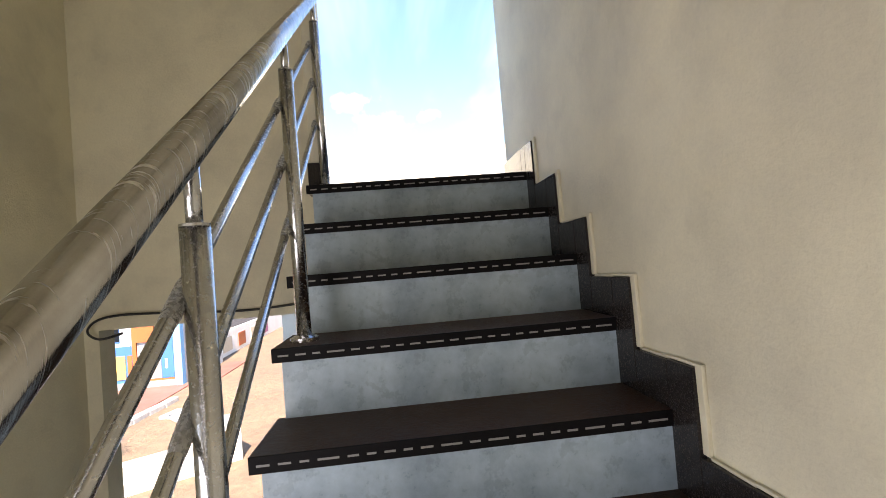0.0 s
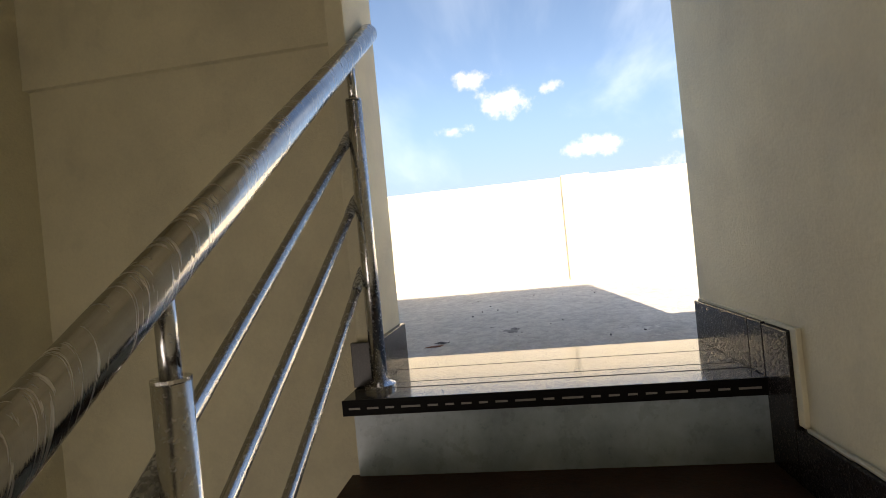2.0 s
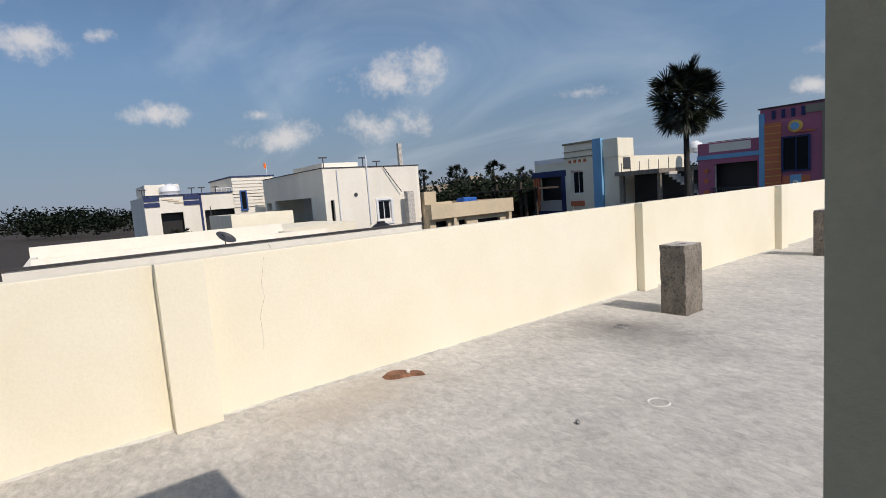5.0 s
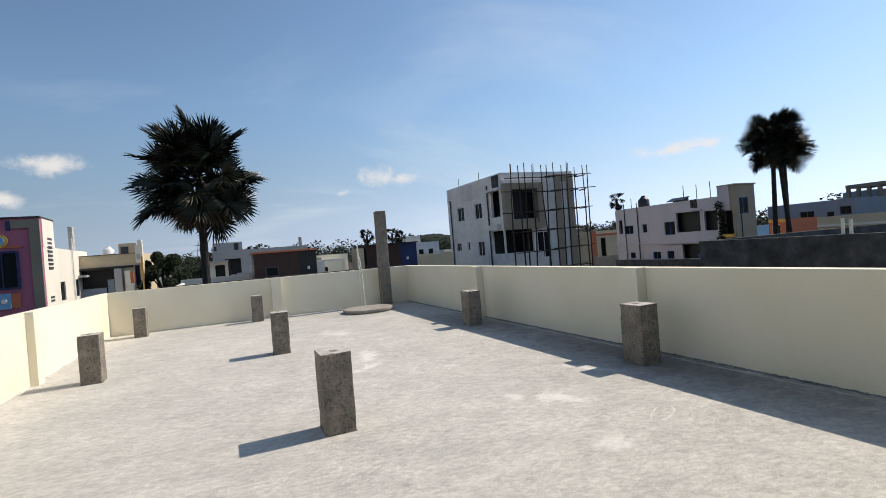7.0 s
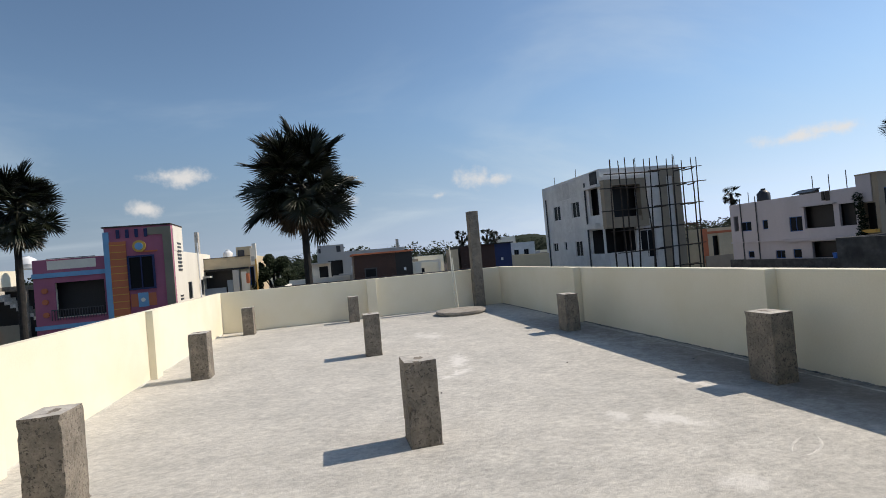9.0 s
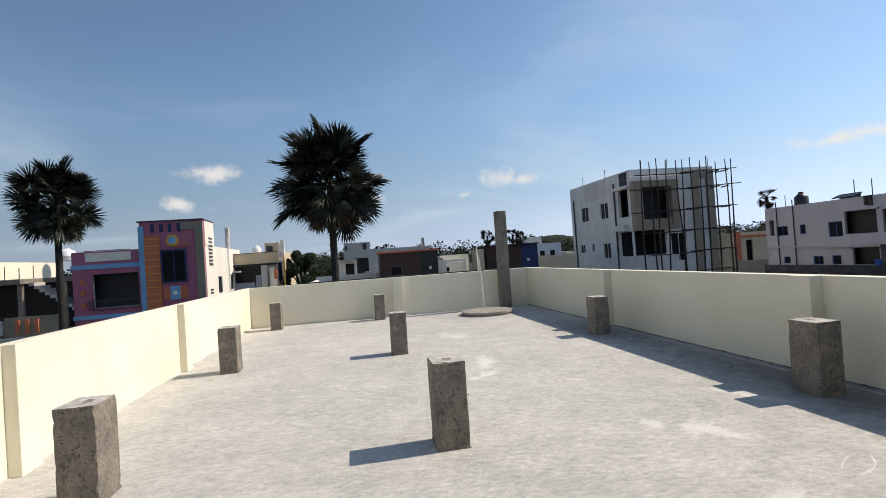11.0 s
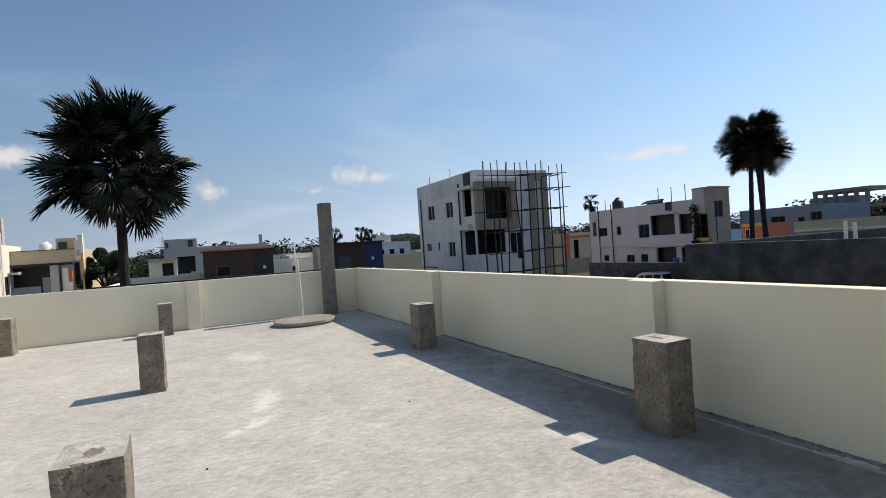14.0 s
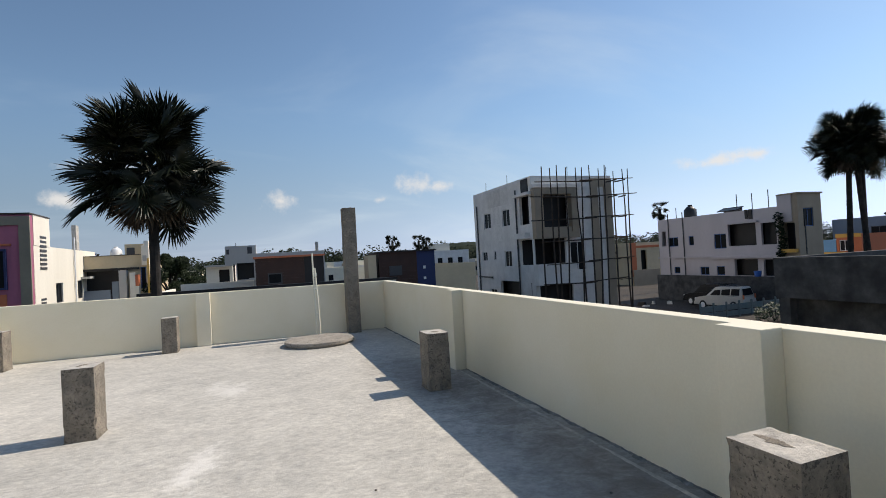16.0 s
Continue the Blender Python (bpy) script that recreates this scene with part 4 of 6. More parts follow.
def antenna_stub(x, y, z, hgt, bar=0.0):
    a = thing("rooftop_pipe", "thin vent pipe with a tee top on a roof", "vent pipe", pose(x, y, z), "rooftop pipes")
    part("pipe", tube([(0, 0, 0), (0, 0, hgt)], 0.035, 6), DARKFRAME, a)
    if bar:
        part("tee", boxes((-0.05, -bar, hgt - 0.04, 0.05, bar, hgt + 0.04)), DARKFRAME, a)


def blob_at(x, y, r, h, seed):
    v, f = blob(0, 0, r, r * 0.8, h, seed, edge=0.5, n=14)
    return moved((v, f), pose(x, y, GROUND))


# unfinished three-storey house with scaffolding
PUTTY = material("rough_putty", (0.60, 0.59, 0.57), 0.9, vary=0.12, grain=7, stain=2.0, second=(0.70, 0.69, 0.67), bump=0.2, pieces=0.12)
un = house("unfinished_house", "unfinished grey-white three-storey house with empty openings", 19.4, 36.5, 26.0, 46.9, 6.6, GREYWHITE,
           S=((20.05, 3.0, 22.25, 5.25, "o"), (19.42, 0.42, 21.95, 2.2, "v"), (22.3, -0.15, 23.55, 1.92, "w"), (19.7, -3.6, 22.35, -1.05, "o")),
           W=((43.45, 3.45, 44.85, 4.72, "w"), (40.0, 3.4, 41.3, 4.7, "w"), (40.0, 0.28, 41.2, 1.53, "w"), (44.5, 0.78, 45.5, 1.56, "w"), (42.75, 0.84, 43.22, 1.58, "w"), (38.9, -3.6, 42.2, -0.8, "o"), (43.0, -2.4, 44.2, -1.5, "w"), (36.95, 3.3, 38.3, 5.3, "o"), (36.72, 0.42, 38.6, 2.2, "v")), frame=UPVC, parapet=0.7, floors=(2.7, -0.6))
wpart(un, "balcony_frame", TAN, (19.36, 36.0, 5.27, 22.8, 36.498, 5.7), (19.36, 36.0, 2.2, 22.8, 36.498, 2.62), (19.36, 36.0, 2.62, 20.02, 36.498, 5.27), (22.27, 36.0, 2.62, 22.8, 36.498, 5.27), label="tan plaster frame round the balcony")
wpart(un, "balcony_wall", TAN, (20.02, 36.1, 2.62, 22.27, 36.3, 2.98))
wpart(un, "balcony_wall", GREYWHITE, (19.3, 35.9, -1.0, 22.4, 36.1, 0.45), (19.3, 36.1, -1.0, 19.4, 36.498, 0.45))
wpart(un, "ledge", GREYWHITE, (19.38, 36.2, 5.75, 23.2, 36.498, 6.0), (19.0, 37.0, 2.3, 19.398, 38.6, 2.7), (19.0, 36.4, 5.3, 19.398, 38.6, 5.5))
wpart(un, "facade_band", TAN, (24.2, 36.42, -3.6, 24.8, 36.498, 6.4), (25.35, 36.42, -3.6, 26.0, 36.498, 6.4), (24.8, 36.42, 5.8, 25.35, 36.498, 6.4), label="tan plaster band")
panel_rnd = random.Random(17)
for r in range(7):
    for c in range(6):
        py, pz = 38.95 + 1.25 * c + (0.3 if r % 2 else 0.0), -3.2 + 1.38 * r
        if py + 1.2 > 46.0 or panel_rnd.random() < 0.3 or any(a < py + 1.2 and b > py and z0 < pz + 1.33 and z1 > pz for a, z0, b, z1 in ((43.35, 3.35, 44.95, 4.82), (39.9, 3.3, 41.4, 4.8), (39.9, 0.18, 41.3, 1.63), (44.4, 0.7, 45.6, 1.66), (42.65, 0.74, 43.32, 1.68), (38.8, -3.7, 42.3, -0.7), (42.9, -2.5, 44.3, -1.4))):
            continue
        wpart(un, "putty_patch", PUTTY, (19.391, py, pz, 19.398, py + 1.2, pz + 1.33))
wpart(un, "facade_band", DARKPLASTER, (19.34, 36.9, 5.4, 19.398, 37.9, 6.5))
for yy, z0, z1 in ((46.1, -3.0, 5.5), (38.75, -3.0, 5.9)):
    part("drain_pipe", tube([(-0.08, yy - 36.5, z0 - GROUND), (-0.08, yy - 36.5, z1 - GROUND)], 0.06, 8), DARKFRAME, un)
wpart(un, "drain_pipe", DARKFRAME, (19.25, 43.5, -0.6, 19.35, 46.2, -0.5))
# inner walls in near black, the shade of the rooms put into their colour
wpart(un, "inner_wall", DARKSLAT_VOID, (19.6, 38.7, -3.6, 25.8, 38.85, 6.0), (22.1, 36.7, -0.5, 22.25, 38.7, 2.6))
for gx, gy in ((19.6, 40.5), (19.6, 44.5), (20.4, 36.7), (22.5, 36.7), (25.8, 36.7)):
    part("rebar", tube([(gx - 19.4, gy - 36.5, 6.6 - GROUND), (gx - 19.38, gy - 36.5, 7.3 - GROUND)], 0.025, 5), DARKFRAME, un)

scaf = thing("scaffolding", "bamboo and timber pole scaffolding tied round a facade", "scaffolding", pose(22.8, 35.3, GROUND))
srnd = random.Random(3)
for x, tilt in ((19.6, -0.2), (20.8, -0.15), (22.25, 0.35), (22.75, -0.4), (23.4, -0.1), (24.15, -0.3), (24.65, -0.3), (25.35, -0.1), (26.1, 0.15), (20.25, 0.1), (21.5, -0.25), (26.6, -0.2)):
    pts = [(x - 22.8 + tilt * (1 - k / 4) + srnd.uniform(-0.05, 0.05), srnd.uniform(-0.05, 0.05), k / 4 * (srnd.uniform(6.7, 7.2) - GROUND)) for k in range(5)]
    part("upright_pole", tube(pts, 0.055, 6, taper=[1.1, 1.05, 1, 0.85, 0.6]), POLE, scaf)
for z, a, b in ((6.0, 19.0, 26.9), (4.9, 18.6, 27.2), (3.45, 18.6, 26.8), (1.98, 19.2, 26.2), (0.45, 19.6, 26.7), (-1.0, 19.3, 26.0)):
    m = (a + b) / 2 + srnd.uniform(-0.5, 0.5)
    part("ledger_pole", tube([(a - 22.8, -0.08, z - GROUND + srnd.uniform(-0.12, 0.12)), (m - 22.8, -0.1, z - GROUND), (m - 22.8 + 0.6, -0.08, z - GROUND + 0.03)], 0.05, 6, taper=[0.7, 1, 0.9]), POLE, scaf)
    part("ledger_pole", tube([(m - 23.2, -0.16, z - GROUND + 0.05), (b - 22.8, -0.12, z - GROUND + srnd.uniform(-0.1, 0.25))], 0.05, 6, taper=[1, 0.6]), POLE, scaf)
    for x in (25.4, 26.1):
        part("putlog_pole", tube([(x - 22.8, -0.25, z - GROUND + 0.08), (x - 22.8 + srnd.uniform(0.0, 0.4), 1.0, z - GROUND + 0.1)], 0.045, 6), POLE, scaf)

# long pale house with the tower
gh = house("long_house", "long pale lilac two-storey house with dark openings", 38.0, 33.0, 40.5, 45.4, 3.7, LILAC,
           W=((42.95, 1.1, 44.2, 1.95, "w"), (41.1, 1.13, 41.67, 1.96, "w"), (37.68, 0.74, 38.9, 1.97, "w"), (34.9, 0.9, 37.45, 2.67, "o"), (33.2, 0.9, 34.45, 2.57, "o"), (34.9, -1.5, 37.0, -0.2, "o"), (33.5, -1.5, 34.4, -0.24, "o"), (42.9, -1.4, 43.6, -0.8, "w"), (39.6, -1.5, 40.55, -0.8, "w"), (38.0, -1.5, 38.8, -0.75, "w"), (44.45, 1.16, 45.0, 2.58, "o")), frame=BLUEFRAME, parapet=0.5, floors=(0.2,))
wpart(gh, "ledge", LILAC, (37.6, 32.9, -0.1, 37.998, 39.2, 0.1), (37.8, 39.2, 0.0, 37.998, 45.4, 0.12), (37.7, 34.6, 2.67, 37.998, 37.7, 2.78))
for yy in (42.2, 44.0):
    part("drain_pipe", tube([(-0.07, yy - 33.0, 0.5), (-0.07, yy - 33.0, 7.9)], 0.05, 6), DARKFRAME, gh)
wpart(gh, "hanging_cloth", COPING, (37.9, 35.1, 2.95, 37.99, 35.4, 3.72), (37.88, 35.5, 3.0, 37.985, 35.7, 3.72))
gt = house("stair_tower", "tan plastered stair tower with a blue framed window", 38.0, 31.475, 40.4, 32.98, 4.45, TAN, S=((38.53, 2.09, 39.55, 3.42, "w"),), W=((31.75, 0.4, 32.75, 2.4, "o"), (32.2, 3.3, 32.75, 4.1, "o")), frame=BLUEFRAME, parapet=0.2)
wpart(gt, "roof_edge", TAN, (37.9, 31.38, 4.45, 40.5, 33.0, 4.56))
wpart(gt, "front_wall", LILAC, (37.93, 31.9, 2.5, 37.998, 32.98, 4.45))
wpart(gt, "door_ledge", YELLOW, (37.7, 31.6, 0.25, 37.998, 32.7, 0.5))
bucket = thing("blue_bucket", "blue plastic bucket standing on the plot wall", "bucket", pose(36.6, 33.8, -1.45))
part("pail", tube([(0, 0, 0), (0, 0, 0.02), (0, 0, 0.40), (0, 0, 0.42)], 0.26, 16, taper=[0.75, 0.78, 1.0, 1.03]), TANKBLUE, bucket)
tank(39.5, 42.8, 3.2, 0.55, 1.7, TANKBLACK, "round black plastic water tank on a flat roof")
for yy, zz in ((36.8, 1.4), (35.4, 1.3), (34.0, 1.4), (43.4, 1.0)):
    antenna_stub(38.4, yy, 3.7, zz)
gp = thing("solar_panel", "dark flat solar panel leaning on a roof", "solar panel", pose(38.9, 37.9, 3.7))
part("panel", boxes((-0.4, -1.0, 0.06, 0.4, 1.0, 0.12)), DARKGLASS, gp, at=pose(0, 0, 0.2, 0, -20, 0))
part("support", boxes((0.25, -0.9, 0, 0.3, 0.9, 0.45)), DARKFRAME, gp)
solid("plot_wall", boxes((36.5, 30.5, GROUND, 36.7, 44.2, -1.45)), DARKPLASTER, "rough dark cement block wall round an empty plot", "wall", kind="structure")


def car(name, label, x, y, turn, paint):
    """A tall estate car: lower body, glasshouse, roof rack, lights and wheels. It heads along its own +y."""
    c = thing(name, label, "car", pose(x, y, GROUND, 0, 0, turn) @ Matrix.Diagonal((0.95, 0.84, 1.0, 1)))
    prof = [(-2.2, 0.35), (-2.22, 0.75), (-2.1, 1.02), (1.0, 1.05), (1.25, 1.0), (2.0, 0.9), (2.2, 0.72), (2.22, 0.35)]
    v, f = [], []
    for sx in (-0.88, 0.88):
        v += [(sx, p, q) for p, q in prof]
    n = len(prof)
    f += [tuple(range(n)), tuple(reversed(range(n, 2 * n)))] + [(i, i + n, (i + 1) % n + n, (i + 1) % n) for i in range(n)]
    part("body", bevelled("body", (v, f), paint, 0.05), paint, c)
    top_p = [(-2.12, 1.03), (-1.95, 1.60), (-1.8, 1.68), (0.1, 1.70), (0.35, 1.64), (1.05, 1.05)]
    v = [(sx * (0.84 if q < 1.2 else 0.68), p, q) for sx in (-1, 1) for p, q in top_p]
    n = len(top_p)
    f = [tuple(range(n)), tuple(reversed(range(n, 2 * n)))] + [(i, i + n, (i + 1) % n + n, (i + 1) % n) for i in range(n)]
    part("cabin", bevelled("cabin", (v, f), paint, 0.03), paint, c)
    for sx in (-1, 1):
        for p0, p1 in ((-1.85, -1.15), (-1.05, -0.3), (-0.2, 0.55)):
            q = 0.0 if p1 < 0.3 else -0.35
            part("side_window", ([(sx * 0.85, p0, 1.1), (sx * 0.85, p1 + 0.15 if q else p1, 1.1), (sx * 0.70, p1 + q if q else p1, 1.56), (sx * 0.70, p0, 1.56), (sx * 0.83, p0, 1.1), (sx * 0.83, p1, 1.1), (sx * 0.68, p1 + q, 1.56), (sx * 0.68, p0, 1.56)], [(0, 1, 2, 3), (7, 6, 5, 4), (0, 4, 5, 1), (2, 6, 7, 3)]), DARKGLASS, c)
        part("roof_rail", tube([(sx * 0.6, -1.7, 1.70), (sx * 0.6, -1.5, 1.76), (sx * 0.6, -0.2, 1.77), (sx * 0.6, 0.05, 1.71)], 0.025, 6), DARKFRAME, c)
        part("tail_light", boxes((sx * 0.80 - 0.06, -2.24, 0.85, sx * 0.80 + 0.06, -2.16, 1.15)), ORANGE, c)
        part("headlight", boxes((sx * 0.65 - 0.15, 2.12, 0.72, sx * 0.65 + 0.15, 2.22, 0.85)), UPVC, c)
        for p in (-1.35, 1.4):
            wh = part("wheel", tube([(sx * 0.68, p, 0.34), (sx * 0.70, p, 0.34), (sx * 0.88, p, 0.34), (sx * 0.90, p, 0.34)], 0.34, 20, taper=[0.92, 1, 1, 0.92]), TYRE, c)
            part("rim", tube([(sx * 0.885, p, 0.34), (sx * 0.908, p, 0.34)], 0.21, 14), UPVC, wh)
    part("rear_window", ([(-0.7, -2.125, 1.1), (0.7, -2.125, 1.1), (0.58, -1.985, 1.56), (-0.58, -1.985, 1.56), (-0.7, -2.10, 1.1), (0.7, -2.10, 1.1), (0.58, -1.96, 1.56), (-0.58, -1.96, 1.56)], [(3, 2, 1, 0), (4, 5, 6, 7), (0, 1, 5, 4), (2, 3, 7, 6)]), DARKGLASS, c)
    part("bumper", boxes((-0.86, -2.3, 0.38, 0.86, -2.2, 0.62), (-0.86, 2.18, 0.35, 0.86, 2.28, 0.6)), paint, c)
    return c


car("parked_car", "white sport utility car parked on the bare plot", 33.95, 34.5, 12, CARPAINT)
car("dark_car", "dark car parked behind the white one", 35.35, 37.1, 8, DARKPAINT)

fence = thing("sheet_fence", "low fence of faded blue-green sheets and posts", "fence", pose(28.2, 31.1, GROUND))
for i in range(8):
    part("sheet", boxes((i * 1.1 + 0.04, -0.02, 0.1, i * 1.1 + 1.04, 0.02, 0.42), (i * 1.1 + 0.04, -0.02, 0.48, i * 1.1 + 1.04, 0.02, 0.85)), FENCE, fence)
for i in range(9):
    part("post", boxes((i * 1.1 - 0.05, -0.06, 0, i * 1.1 + 0.05, 0.03, 1.05)), FENCE, fence)

# neighbour's dark plastered building to the east
gw = thing("neighbour_building", "unfinished building with a dark cement plastered parapet", "building", pose(14.9, -9, GROUND))
wpart(gw, "parapet", DARKPLASTER, (14.9, -9, -0.28, 15.05, 15.26, 0.80), (15.05, 15.11, -0.28, 30, 15.26, 0.80), (29.85, -9, -0.28, 30, 15.11, 0.80), soft=0.01)
wpart(gw, "roof", DARKPLASTER, (15.05, -9, -0.28, 29.85, 15.11, -0.13))
wpart(gw, "column", DARKPLASTER, (14.95, 14.9, GROUND, 15.2, 15.2, -0.28), (14.95, 11.0, GROUND, 15.2, 11.3, -0.28), (14.95, 7.0, GROUND, 15.2, 7.3, -0.28))
part("wall", moved(wall_geo(23.9, 3.42, 0.2, ((1.95, 2.7, 2.25, 3.05),)), pose(0.55, 23.9, 0, 0, 0, -90)), DARKPLASTER, gw)
wpart(gw, "wall", DARKPLASTER, (15.45, 14.9, GROUND, 29.8, 15.1, -0.28))
pp = thing("roof_pipes", "two pale pipe stubs standing on a roof", "pipe", pose(15.3, 10.95, -0.13))
part("pipe", tube([(0, 0, 0), (0, 0, 1.36)], 0.045, 8), PVC, pp)
part("pipe", tube([(0, -0.2, 0), (0, -0.2, 1.32)], 0.045, 8), PVC, pp)
tk = thing("roof_tank", "low black tank lying on a roof", "water tank", pose(18.3, 8.0, -0.13))
part("barrel", tube([(0, -0.45, 0.95), (0, -0.4, 0.95), (0, 0.4, 0.95), (0, 0.45, 0.95)], 0.16, 12, taper=[0.8, 1, 1, 0.8]), TANKBLACK, tk)
part("stand", boxes((-0.15, -0.4, 0, 0.15, 0.4, 0.82)), DARKPLASTER, tk)

# mauve house with the coloured front
pk = house("mauve_house", "two-storey house with a mauve, orange and blue front", -16.9, 37.0, -9.5, 49.0, 3.12, WHITE,
           S=((-15.9, -0.3, -13.2, 1.78, "o"),), E=((40.3, -0.1, 41.5, 1.06, "w"), (44.5, -0.06, 45.65, 1.12, "w")), frame=DARKFRAME, parapet=0.55, floors=(-0.6,))
wpart(pk, "front_panel", PINK, (-16.95, 36.9, 1.80, -13.15, 36.998, 3.10), (-16.95, 36.9, GROUND, -15.95, 36.998, 1.8), (-15.95, 36.9, GROUND, -13.15, 36.998, -0.35), (-13.35, 36.9, -0.35, -13.15, 36.998, 1.8))
wpart(pk, "front_band", BLUE, (-16.98, 36.8, 2.05, -13.1, 36.898, 2.32), (-16.98, 36.8, -0.95, -13.1, 36.898, -0.72))
wpart(pk, "balcony_surround", PINK, (-16.0, 36.82, -0.35, -15.86, 36.898, 1.75), (-16.0, 36.82, 1.72, -13.2, 36.898, 1.8), (-16.2, 36.82, -0.45, -13.3, 36.898, -0.36))
wpart(pk, "balcony_back", BLUE, (-15.7, 38.2, -0.5, -14.6, 38.3, 1.6))
for gx in range(3):
    for gz in range(4):
        wpart(pk, "grille_ring", UPVC, (-15.6 + gx * 0.36, 38.15, -0.2 + gz * 0.42, -15.38 + gx * 0.36, 38.199, 0.02 + gz * 0.42))
wpart(pk, "balcony_rail", DARKFRAME, *[(-16.1 + 0.14 * i, 36.75, -0.45, -16.07 + 0.14 * i, 36.79, 0.12) for i in range(20)], (-16.1, 36.74, 0.12, -13.4, 36.8, 0.17))
wpart(pk, "parapet_panel", WHITE, (-16.2, 36.86, 2.5, -13.7, 36.898, 3.02))
wpart(pk, "parapet_rail", DARKFRAME, (-16.2, 36.8, 3.12, -13.7, 36.84, 3.16))
for z in (-0.1, 0.65, 1.3):
    part("round_boss", tube([(0.5, -0.1, z - GROUND), (0.5, -0.2, z - GROUND)], 0.16, 12), ORANGE, pk)
tower = part("tower", boxes((3.75, 0.1, 3.12 - GROUND, 7.43, 2.5, 4.72 - GROUND)), WHITE, pk)
wpart(pk, "tower_front", PINK, (-13.1, 36.7, GROUND, -9.5, 37.098, 4.70))
wpart(pk, "tower_band", BLUE, (-13.16, 36.62, GROUND, -12.85, 36.698, 4.45))
wpart(pk, "tower_band", ORANGE, (-12.85, 36.6, GROUND, -11.98, 36.698, 3.85), label="orange ribbed panel")
wpart(pk, "tower_rib", YELLOW, *[(-12.85, 36.57, -1.0 + 0.42 * i, -11.98, 36.599, -0.96 + 0.42 * i) for i in range(12)])
wpart(pk, "tower_band", OLIVE, (-9.95, 36.6, GROUND, -9.48, 36.698, 4.15), (-10.75, 36.6, 4.15, -9.48, 36.698, 4.6))
tw = part("window", local(pk, (-11.95, 36.55, 0.9, -10.5, 36.698, 1.0), (-11.95, 36.55, 2.85, -10.5, 36.698, 2.95), (-11.95, 36.55, 1.0, -11.85, 36.698, 2.85), (-10.6, 36.55, 1.0, -10.5, 36.698, 2.85), (-11.25, 36.57, 1.0, -11.19, 36.698, 2.85)), NAVY, pk)
part("pane", local(pk, (-11.85, 36.62, 1.0, -11.25, 36.66, 2.85)), DARKGLASS, tw)
part("pane", local(pk, (-11.19, 36.62, 1.0, -10.6, 36.66, 2.85)), DARKGLASS, tw)
part("round_boss", tube([(5.65, -0.32, 3.5 - GROUND), (5.65, -0.45, 3.5 - GROUND)], 0.36, 20), YELLOW, pk)
part("round_boss", tube([(5.65, -0.46, 3.5 - GROUND), (5.65, -0.5, 3.5 - GROUND)], 0.22, 20), BLUE, pk)
wpart(pk, "tower_band", ORANGE, (-11.9, 36.6, -0.1, -10.55, 36.698, 0.66), (-11.2, 36.6, 3.12, -10.3, 36.698, 3.22))
wpart(pk, "tower_band", BLUE, (-11.5, 36.55, -0.14, -10.95, 36.599, 0.7))
part("round_boss", tube([(5.67, -0.46, 0.28 - GROUND), (5.67, -0.5, 0.28 - GROUND)], 0.12, 14), WHITE, pk)
for i in range(4):
    wpart(pk, "tower_slot", NAVY, (-12.45 + i * 0.5, 36.6, 4.05, -12.28 + i * 0.5, 36.69, 4.55))
wpart(pk, "coping", COPING, (-13.2, 36.6, 4.70, -9.45, 39.55, 4.78))
wpart(pk, "louvre", DARKFRAME, *[(-9.499, 37.95, 1.85 + 0.24 * i, -9.46, 38.9, 1.98 + 0.24 * i) for i in range(8)], *[(-9.499, 37.9, 0.0 + 0.2 * i, -9.46, 38.6, 0.1 + 0.2 * i) for i in range(2)])
wpart(pk, "pier", CONCRETE_TOP, (-9.75, 44.6, 3.1, -9.5, 45.2, 4.75))
part("drain_pipe", tube([(7.48, 6.8, 1.5), (7.48, 6.8, 7.6)], 0.05, 6), UPVC, pk)
pk.matrix_basis = pose(-9.5, 37.0, 0, 0, 0, 2.4) @ pose(9.5, -37.0, 0) @ pk.matrix_basis

# blue and grey house further along the street
bh = house("blue_trimmed_house", "two-storey house with a pale front and blue trim", -32.0, 37.0, -23.3, 47.5, 3.0, CREAM,
           S=((-31.4, -0.2, -28.5, 1.9, "o"), (-27.75, 0.3, -26.6, 2.12, "w"), (-27.65, -2.2, -26.5, -1.25, "w"), (-31.4, -3.6, -28.5, -1.5, "o")), frame=UPVC, parapet=0.5, floors=(-0.9,))
wpart(bh, "tower", CREAM, (-28.4, 36.9, 3.0, -23.25, 39.0, 4.40))
wpart(bh, "tower_front", CREAM, (-28.4, 36.8, 2.2, -25.45, 36.998, 4.4), (-28.4, 36.8, GROUND, -27.8, 36.998, 2.2), (-26.55, 36.8, GROUND, -25.45, 36.998, 2.2))
wpart(bh, "tower_edge", OLIVE, (-28.5, 36.7, 3.25, -25.45, 36.798, 3.33), (-28.5, 36.7, 3.75, -25.45, 36.798, 3.80), (-28.5, 36.7, 4.35, -25.45, 36.9, 4.5))
wpart(bh, "front_band", BLUE, (-25.45, 36.7, GROUND, -24.65, 36.998, 4.55), label="sky blue vertical band")
wpart(bh, "front_band", NAVY, (-32.1, 36.7, 1.85, -28.3, 36.998, 2.35), (-28.8, 36.7, -1.4, -28.4, 36.998, 1.85), (-32.1, 36.7, -1.5, -28.4, 36.998, -1.1))
wpart(bh, "front_band", ORANGE, *[(-32.0 + 0.25 * i, 36.75, -1.1, -31.88 + 0.25 * i, 36.998, 1.85) for i in range(3)], (-27.85, 36.72, -0.72, -26.45, 36.79, -0.32))
wpart(bh, "balcony_wall", PALEGREY, (-31.3, 36.75, -1.1, -28.8, 36.9, -0.2))
